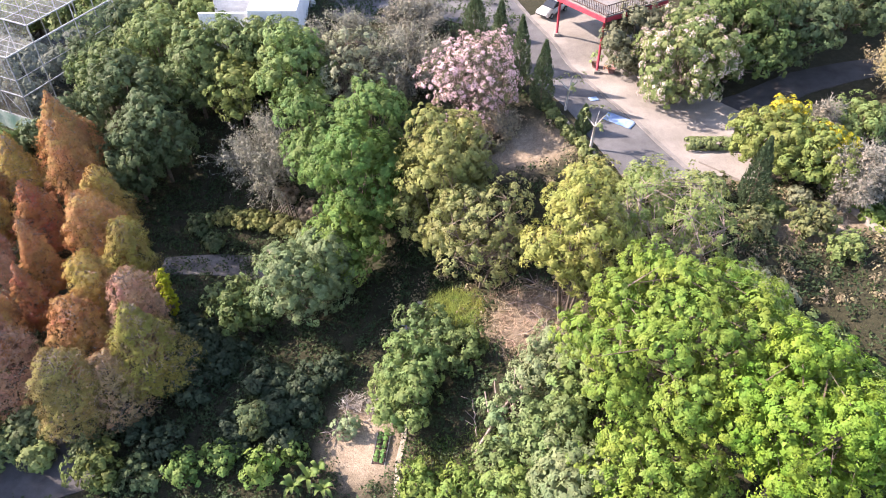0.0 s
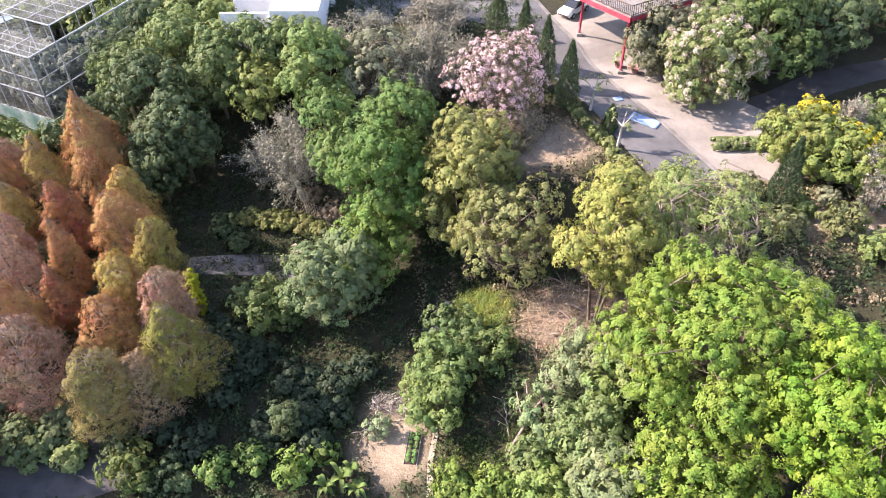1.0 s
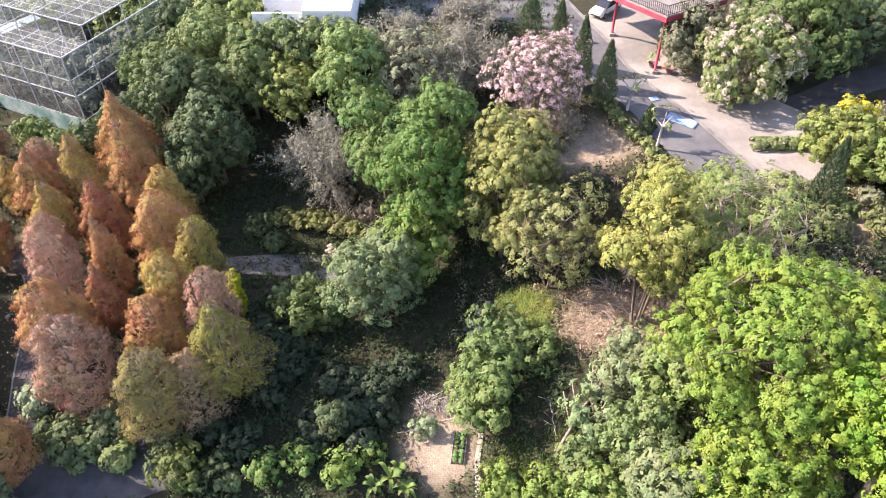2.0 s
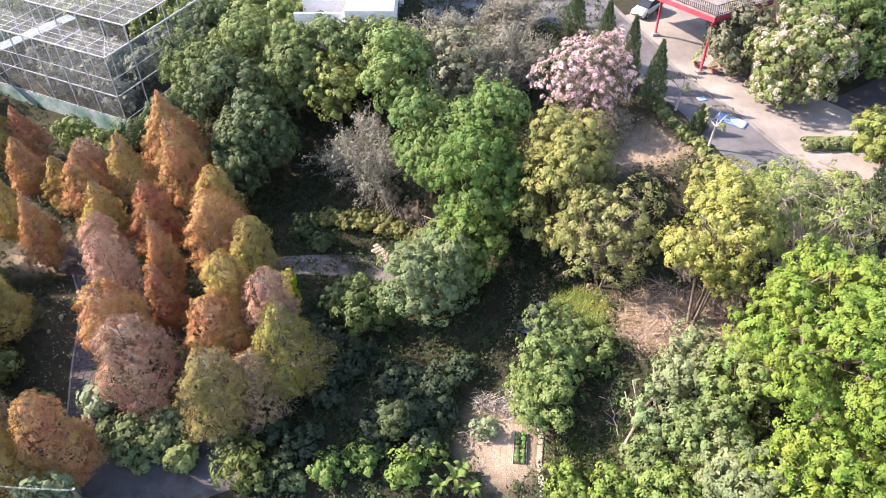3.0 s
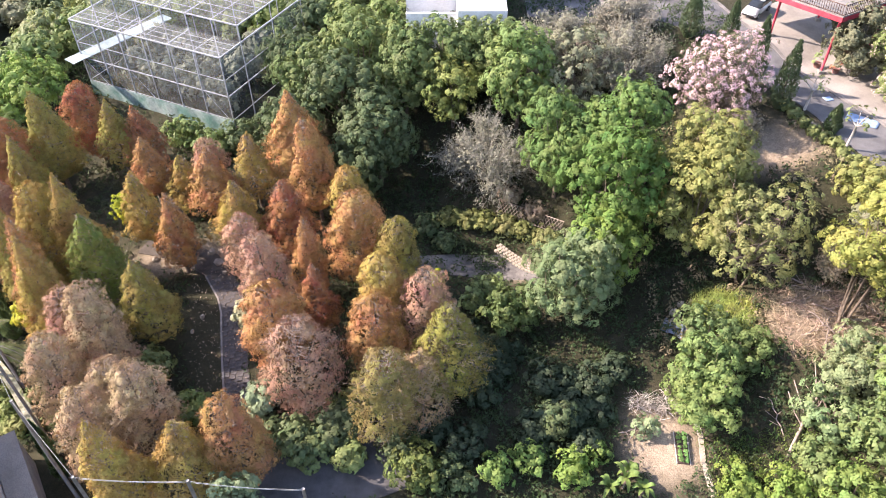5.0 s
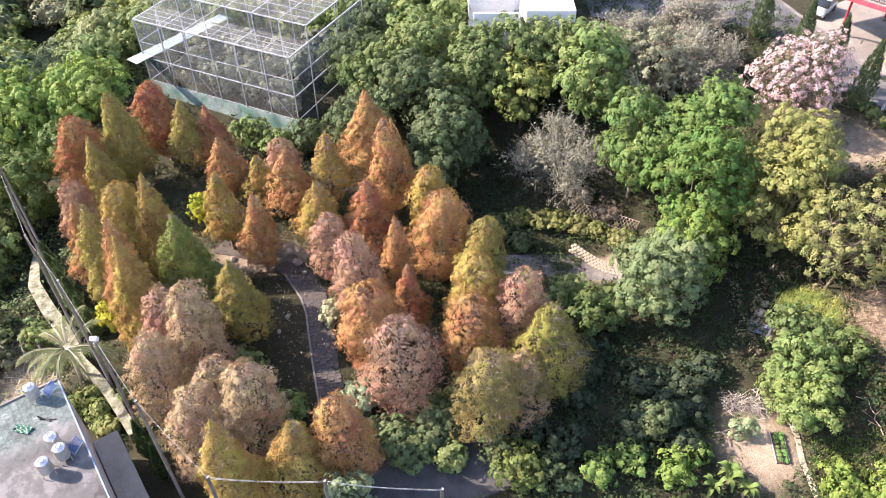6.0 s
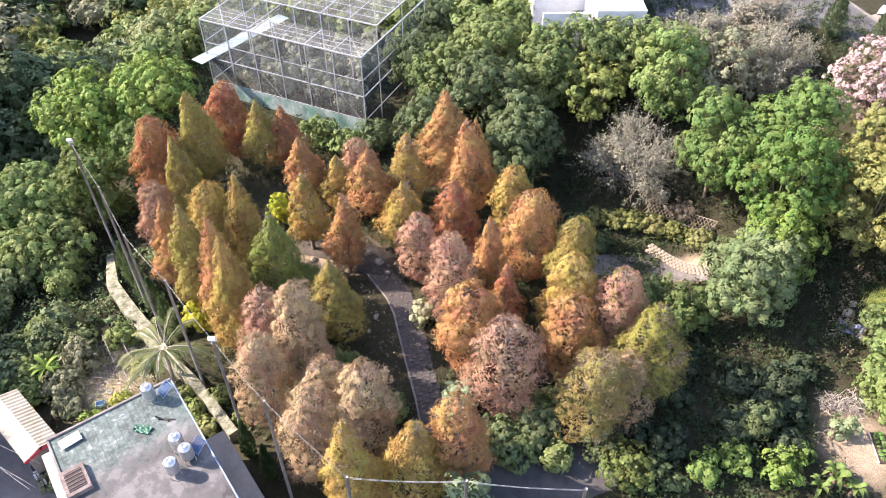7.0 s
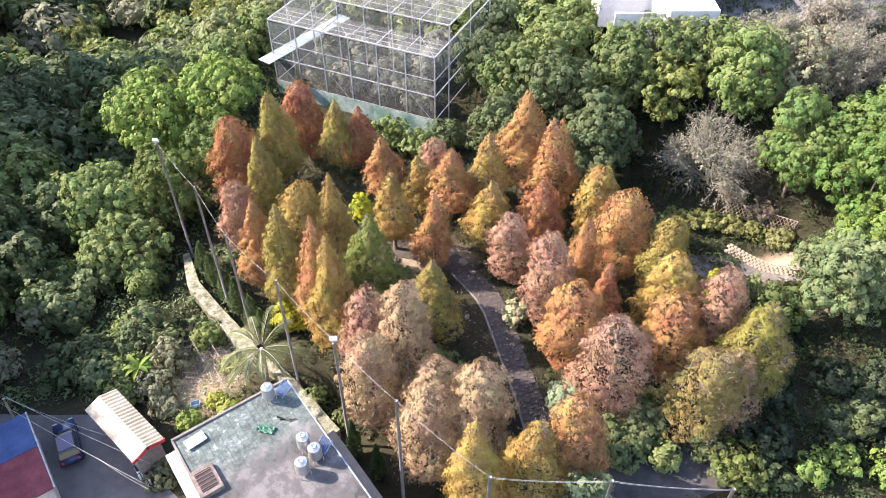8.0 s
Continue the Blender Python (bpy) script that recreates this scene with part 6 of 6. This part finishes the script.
for x, y, c in ((-121, 141, DEEP), (-113, 147, GREYISH), (-105, 148, MID), (-97, 143, MID), (-127, 136, DEEP), (-90, 143, MID), (-83, 141, GREYISH), (-117, 137, MID), (-109, 142, GREYISH), (-123, 130, DEEP), (-101, 139, DEEP), (-131, 142, DEEP), (-119, 149, MID)):
    broadleaf(x, y, gz(x, y) + rng.uniform(4, 7), 4.2, c, "dark tree of the far wood", leaf=0.5, clump=0.75, dense=0.7, group="far wood")
for k in range(9):
    x, y = rng.uniform(-60, 60), rng.uniform(97, 125)
    broadleaf(x, y, gz(x, y) + rng.uniform(7, 10), rng.uniform(3.5, 5), DEEP, "dark tree of the far wood", leaf=0.6, clump=0.9, dense=0.7, group="far wood")

for k in range(34):
    x, y = rng.uniform(-90, -68.5), rng.uniform(38, 53)
    if x > -77.5 + (55.5 - y) * 0.7 or (x > -72 and y < 45):
        continue
    broadleaf(x, y, gz(x, y) + rng.uniform(1.8, 4.2), rng.uniform(1.2, 2.3), (MID, DEEP, GREYISH, (0.2, 0.26, 0.12))[k % 4], "tangled scrubby bush of the valley side", name="shrub", leaf=0.3, clump=0.42, group="valley bushes", skirt=0.0)
for x, y, r in ((-49.5, 77, 1.6), (-53, 79.5, 1.8), (-57, 80.5, 1.7), (-61, 83, 1.6), (-51, 84, 1.9), (-56, 87, 2.0), (-47.5, 82, 1.7), (-60, 89, 2.0), (-45.8, 86.5, 1.8)):
    broadleaf(x, y, gz(x, y) + 2 + 1.6 * r, r, (0.26, 0.28, 0.2), "pale grey-green shrub inside the aviary", name="shrub", leaf=0.3, clump=0.42, group="aviary shrubs", skirt=0.1)
for x, y, z, r, c in ((-33.5, 30.2, -1.6, 1.7, (0.15, 0.2, 0.09)), (-31.0, 31.6, -1.8, 1.6, (0.17, 0.21, 0.1)), (-29.4, 33.2, -1.6, 1.4, MID), (-36.8, 32.9, -0.2, 0.95, (0.36, 0.44, 0.26)),
                      (-39.8, 42.0, -1.2, 0.8, (0.5, 0.5, 0.3)), (-42.2, 33.0, -2.2, 1.0, MID), (-46.2, 36.6, -1.0, 1.2, (0.22, 0.27, 0.1)), (-49.6, 36.0, -1.8, 1.0, MID), (-38.9, 47.5, -1.6, 1.3, (0.12, 0.17, 0.05)),
                      (-36.5, 24.0, 2.6, 1.2, (0.24, 0.3, 0.16)), (-35.0, 30.6, -2.2, 1.2, DEEP), (-32.7, 29.4, -1.9, 1.3, (0.2, 0.25, 0.1)), (-30.9, 30.4, -1.9, 1.2, DEEP), (-29.8, 28.9, -2.4, 0.9, (0.26, 0.32, 0.12)), (-26.2, 29.6, -2.3, 1.2, DEEP), (-45.6, 69.0, -1.0, 1.8, DEEP), (-48.5, 67.5, -1.2, 1.7, MID), (-52.0, 69.5, -1.0, 1.6, MID)):
    broadleaf(x, y, z, r, c, "leafy green shrub beside the grove", name="shrub", leaf=0.22, group="grove shrubs", skirt=0.0)

# Trees outside the view, added only to throw shade over yard and sheds.
for x, y, top, r in ((-89.5, 28, 8.6, 4.6), (-90, 34, 8.6, 4.6), (-90, 40, 8.4, 4.4)):
    broadleaf(x, y, top, r, DEEP, "unseen tall dense tree added to shade the yard", leaf=0.34, clump=0.48, group="yard trees")
for x, y, z, r, c in ((-62.4, 34.2, -6.2, 0.8, (0.4, 0.44, 0.1)), (-64.6, 33.2, -6.3, 0.7, (0.36, 0.42, 0.1)), (-65.4, 30.6, -6.0, 0.8, (0.42, 0.44, 0.1)), (-60.2, 33.8, -6.3, 0.7, (0.24, 0.3, 0.1)), (-66.6, 33.8, -6.1, 0.8, (0.24, 0.34, 0.08)),
                      (-70.6, 37.4, -5.4, 1.3, GREYISH), (-72.8, 36.4, -5.6, 1.2, MID), (-70.2, 40.6, -5.2, 1.5, GREYISH), (-67.6, 43.6, -6.4, 1.2, MID), (-64.4, 40.2, -6.6, 0.8, (0.3, 0.34, 0.14)), (-69.2, 35.4, -6.0, 0.9, (0.3, 0.32, 0.2)), (-67.6, 29.0, -6.0, 1.0, (0.2, 0.22, 0.12)), (-65.0, 36.0, -6.2, 0.6, (0.42, 0.44, 0.1)), (-63.6, 35.2, -6.1, 0.8, (0.34, 0.4, 0.1)), (-71.2, 43.0, -6.0, 1.3, (0.24, 0.3, 0.13)), (-66.2, 32.4, -6.4, 0.6, (0.4, 0.42, 0.1))):
    broadleaf(x, y, z, r, c, "straggling garden bush behind the house", name="shrub", leaf=0.2, clump=0.28, group="garden bushes", skirt=0.0)

for x, y, h, r, c in ((-43.5, 90, 7.5, 3.6, MID), (-38.5, 87, 7.5, 3.4, DEEP), (-34.5, 84.5, 7.5, 3.2, MID), (-30, 85.5, 7.0, 3.2, MID), (-35, 92, 8.0, 3.8, DEEP), (-50, 95, 8.5, 4.0, (0.26, 0.32, 0.12)),
                      (-57, 97, 8.5, 4.0, MID), (-63, 99, 8.5, 3.8, (0.26, 0.32, 0.12)), (-69, 96, 8.5, 3.6, (0.28, 0.32, 0.14)), (-70, 90, 7.5, 3.2, MID), (-75, 92, 8.0, 3.6, (0.28, 0.32, 0.14)), (-74, 84, 7.0, 3.2, MID), (-80, 88, 8.0, 3.6, (0.28, 0.32, 0.14)), (-26, 91, 7, 3.6, MID), (-44, 97, 8, 3.6, DEEP)):
    broadleaf(x, y, gz(x, y) + h, r, c, "leafy tree behind the aviary", leaf=0.36, clump=0.44, group="trees behind the aviary", skirt=0.0)
for x, y, z, r, c in ((-22.2, 57.2, -4.2, 1.1, (0.26, 0.28, 0.1)), (-20.4, 57.0, -4.2, 1.1, (0.3, 0.31, 0.11)), (-18.6, 56.8, -4.3, 1.1, (0.27, 0.29, 0.1)), (-16.6, 56.2, -4.3, 1.1, (0.3, 0.3, 0.12)), (-14.6, 55.4, -4.3, 1.1, (0.26, 0.28, 0.1)),
                      (-15.8, 59.2, -2.9, 1.2, (0.34, 0.27, 0.19)), (-13.4, 57.0, -3.0, 1.3, (0.33, 0.27, 0.19)), (-12.6, 53.6, -3.6, 1.2, (0.28, 0.3, 0.12)), (-22.8, 53.6, -4.4, 1.0, DEEP), (-24.6, 55.8, -3.8, 1.3, DEEP)):
    broadleaf(x, y, z, r, c, "low olive-coloured shrub in the hollow", name="shrub", leaf=0.19, clump=0.26, group="hollow shrubs", skirt=0.0)

for x, y, h, r, c in ((-59.6, 35.6, 1.0, 0.7, (0.3, 0.34, 0.12)), (-58.2, 34.2, 1.2, 0.7, (0.24, 0.3, 0.1)), (-56.6, 32.6, 1.1, 0.7, (0.34, 0.36, 0.14)), (-57.4, 33.0, 0.8, 0.6, (0.28, 0.34, 0.12)), (-60.4, 34.4, 1.4, 0.9, (0.26, 0.32, 0.1)), (-56.2, 35.6, 1.3, 0.7, (0.2, 0.25, 0.09)), (-54.2, 33.4, 1.0, 0.6, (0.2, 0.25, 0.09))):
    broadleaf(x, y, gz(x, y) + h, r, c, "straggling weedy bush beside the house", name="shrub", leaf=0.19, clump=0.26, group="house bushes", skirt=0.0)

# ---- low bushes ----
for x, y, z, r, c in ((-16.4, 28.9, -3.0, 1.2, (0.19, 0.3, 0.08)), (-13.2, 28.1, -2.6, 1.1, (0.21, 0.33, 0.08)), (-19.0, 28.0, -3.0, 1.0, (0.19, 0.3, 0.08)), (-11.4, 29.6, -3.4, 0.8, (0.2, 0.3, 0.08)), (-25.0, 27.6, -1.7, 1.5, (0.16, 0.2, 0.06)),
                      (-22.2, 27.6, -3.2, 1.5, DEEP), (-23.3, 42.8, 2.8, 0.42, (0.34, 0.36, 0.02)), (-17.8, 41.8, 0.7, 1.2, (0.13, 0.18, 0.06)),
                      (-15.9, 42.4, 0.2, 1.0, (0.13, 0.18, 0.06)), (-20.2, 44.4, -1.9, 0.8, (0.26, 0.34, 0.13)), (-18.7, 45.9, -2.0, 0.75, (0.26, 0.34, 0.13)), (-15.1, 32.6, -3.0, 0.7, (0.3, 0.36, 0.15)), (-14.3, 31.3, -0.2, 0.8, (0.14, 0.18, 0.08)), (-53.9, 54.8, 0.8, 0.75, (0.46, 0.5, 0.05)),
                      (-59.7, 43.8, -2.8, 0.95, (0.5, 0.48, 0.05)), (-7.3, 31.6, -2.6, 0.7, (0.3, 0.38, 0.2))):
    broadleaf(x, y, z, r, c, "leafy low bush among the trees", name="shrub", leaf=0.19, tall=0.9, lobes=7, group="bushes")

for x, y, n, ln, h in ((-9.7, 27.2, 9, 2.3, 1.3), (-8.6, 26.5, 8, 2.1, 1.0), (-10.9, 26.8, 8, 2.0, 0.8), (-9.2, 28.2, 6, 1.7, 0.7)):
    rosette(x, y, gz(x, y), n, ln * 0.75, 0.34, (0.12, 0.18, 0.05), "banana_plant", "banana plant with broad arching green leaves", "plant", h, 1.35, 1.75, 0.72)
palm(-60.8, 37.5, 4.4, 14, 4.5, (0.17, 0.2, 0.085), "tall palm with long drooping feather fronds")
rosette(-71.9, 38.6, gz(-71.9, 38.6), 9, 1.6, 0.35, (0.14, 0.24, 0.04), "banana_plant", "banana plant with long arching leaves", "plant", 2.2, 0.7, 0.9)


# ---- undergrowth ----
def paved(x, y):
    road = (x > 8) & (y > 51) & (x > 21.0 - (y - 50) * 0.45 - 6.0)
    grove = (abs(x + 42.0 - 0.25 * (40 - y)) < 2.2) & (y > 31) & (y < 50)
    bend = (x > -38) & (x < -25) & (y > 25.5) & (y < 31)
    house = (x > -66) & (x < -46) & (y < 31)
    yard = (x < -63) & (y < 36)
    return road | grove | bend | house | yard


def thicket(name, label, n, x0, x1, y0, y1, color, size=0.9, per=34, leaf=0.26, keep=None):
    """Waist-high scrub in rounded clumps under and between the trees."""
    x, y = rng.uniform(x0, x1, n), rng.uniform(y0, y1, n)
    ok = ~paved(x, y) & (bare_soil(x, y) < 0.4)
    if keep:
        ok &= keep(x, y)
    x, y = x[ok], y[ok]
    r = size * rng.uniform(0.5, 1.3, len(x))
    i = np.repeat(np.arange(len(x)), per)
    o = unit(rng.normal(0, 1, (len(i), 3)) + np.array([0, 0, 0.6]))
    o[:, 2] = np.abs(o[:, 2])
    c = np.stack([x, y, ground(x, y)], 1)[i] + o * (r[i] * rng.uniform(0.6, 1.05, len(i)))[:, None]
    ob = new(name, leaf_mesh(name, leafy(c, o, 1, 0.06, leaf, 0.0, 0.6), LEAF))
    ob.color = (*color, 1)
    return tagged(ob, label, "undergrowth", "", "stuff")


# This scrub's green is lowered to near black to imitate shade between trees.
thicket("scrub", "green scrub between the trees, darkened to stand for shade", 2600, -32, 30, 24, 92, (0.05, 0.075, 0.032), keep=lambda x, y: ~((x > 1) & (y > 49) & (y < 66)))
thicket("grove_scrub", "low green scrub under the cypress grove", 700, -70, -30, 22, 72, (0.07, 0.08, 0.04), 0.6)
thicket("slope_scrub", "mixed green scrub of the valley side", 2000, -130, -66, 36, 125, (0.13, 0.18, 0.08), 1.2, leaf=0.36)
thicket("bank_scrub", "dry brownish scrub on the banks", 700, -5, 45, 36, 62, (0.24, 0.2, 0.12), 0.7)
# Slope undergrowth likewise has the shade under the trees in its colour.
scatter("undergrowth", "green undergrowth over the slope, darkened to stand for shade", 9000, (-75, 40, 22, 90, lambda x, y: ~paved(x, y) & (bare_soil(x, y) < 0.5)), 0.3, (0.05, 0.08, 0.03), 0.7)
scatter("valley_undergrowth", "mixed low green growth of the valley", 3000, (-130, -66, 34, 130, lambda x, y: ~paved(x, y) & (bare_soil(x, y) < 0.5)), 0.4, (0.09, 0.13, 0.05), 1.2, spread=0.5)
scatter("tall_grass", "sunlit yellow-green grass patch", 1500, (-1.5, 3.5, 39.5, 44.5, lambda x, y: (x - 1) ** 2 + (y - 42) ** 2 < 6), 0.7, (0.36, 0.42, 0.13), 0.7, GRASS, 0.06, upright=1.2)
scatter("verge_grass", "rough green grass and weeds", 1500, (-3, 12, 20, 31, lambda x, y: (bare_soil(x, y) < 0.5)), 0.35, (0.13, 0.19, 0.05), 0.4, GRASS, 0.25, upright=0.8)
scatter("dry_brush", "fallen dry twigs and dead stalks", 900, (4, 13, 36, 44, lambda x, y: bare_soil(x, y) > 0.05), 0.9, (0.36, 0.27, 0.19), 0.35, GRASS, 0.05, 4, 0.4, 0.1)
scatter("dry_weeds", "dry brown weeds on open earth", 700, (2, 36, 36, 60, lambda x, y: (bare_soil(x, y) > 0.05) & ~paved(x, y)), 0.4, (0.34, 0.27, 0.17), 0.3, GRASS, 0.12, 6, 0.3, 0.5)
scatter("garden_weeds", "straggling weeds over garden soil", 700, (-74, -60, 33, 46, lambda x, y: bare_soil(x, y) > 0.05), 0.4, (0.3, 0.32, 0.14), 0.4, GRASS, 0.2, 7, 0.35, 0.5)
scatter("dead_stalks", "pale dead stalks and canes in the garden", 300, (-70, -63, 38, 45, lambda x, y: bare_soil(x, y) > 0.05), 1.2, (0.5, 0.45, 0.37), 0.3, GRASS, 0.05, 5, 0.3, 0.15)
scatter("path_litter", "fallen needles and pale leaves on the path", 700, (-46, -36, 30, 52, lambda x, y: paved(x, y)), 0.16, (0.34, 0.26, 0.2), 0.03, GRASS, 0.6, 4, 0.4, 0.0)
scatter("garden_litter", "pale cut stalks heaped beside the garden", 90, (-8.0, -4.4, 33.5, 34.8, lambda x, y: x < 99), 1.1, (0.42, 0.38, 0.33), 0.4, GRASS, 0.05, 6, 0.3, 0.1)
path_pavers()
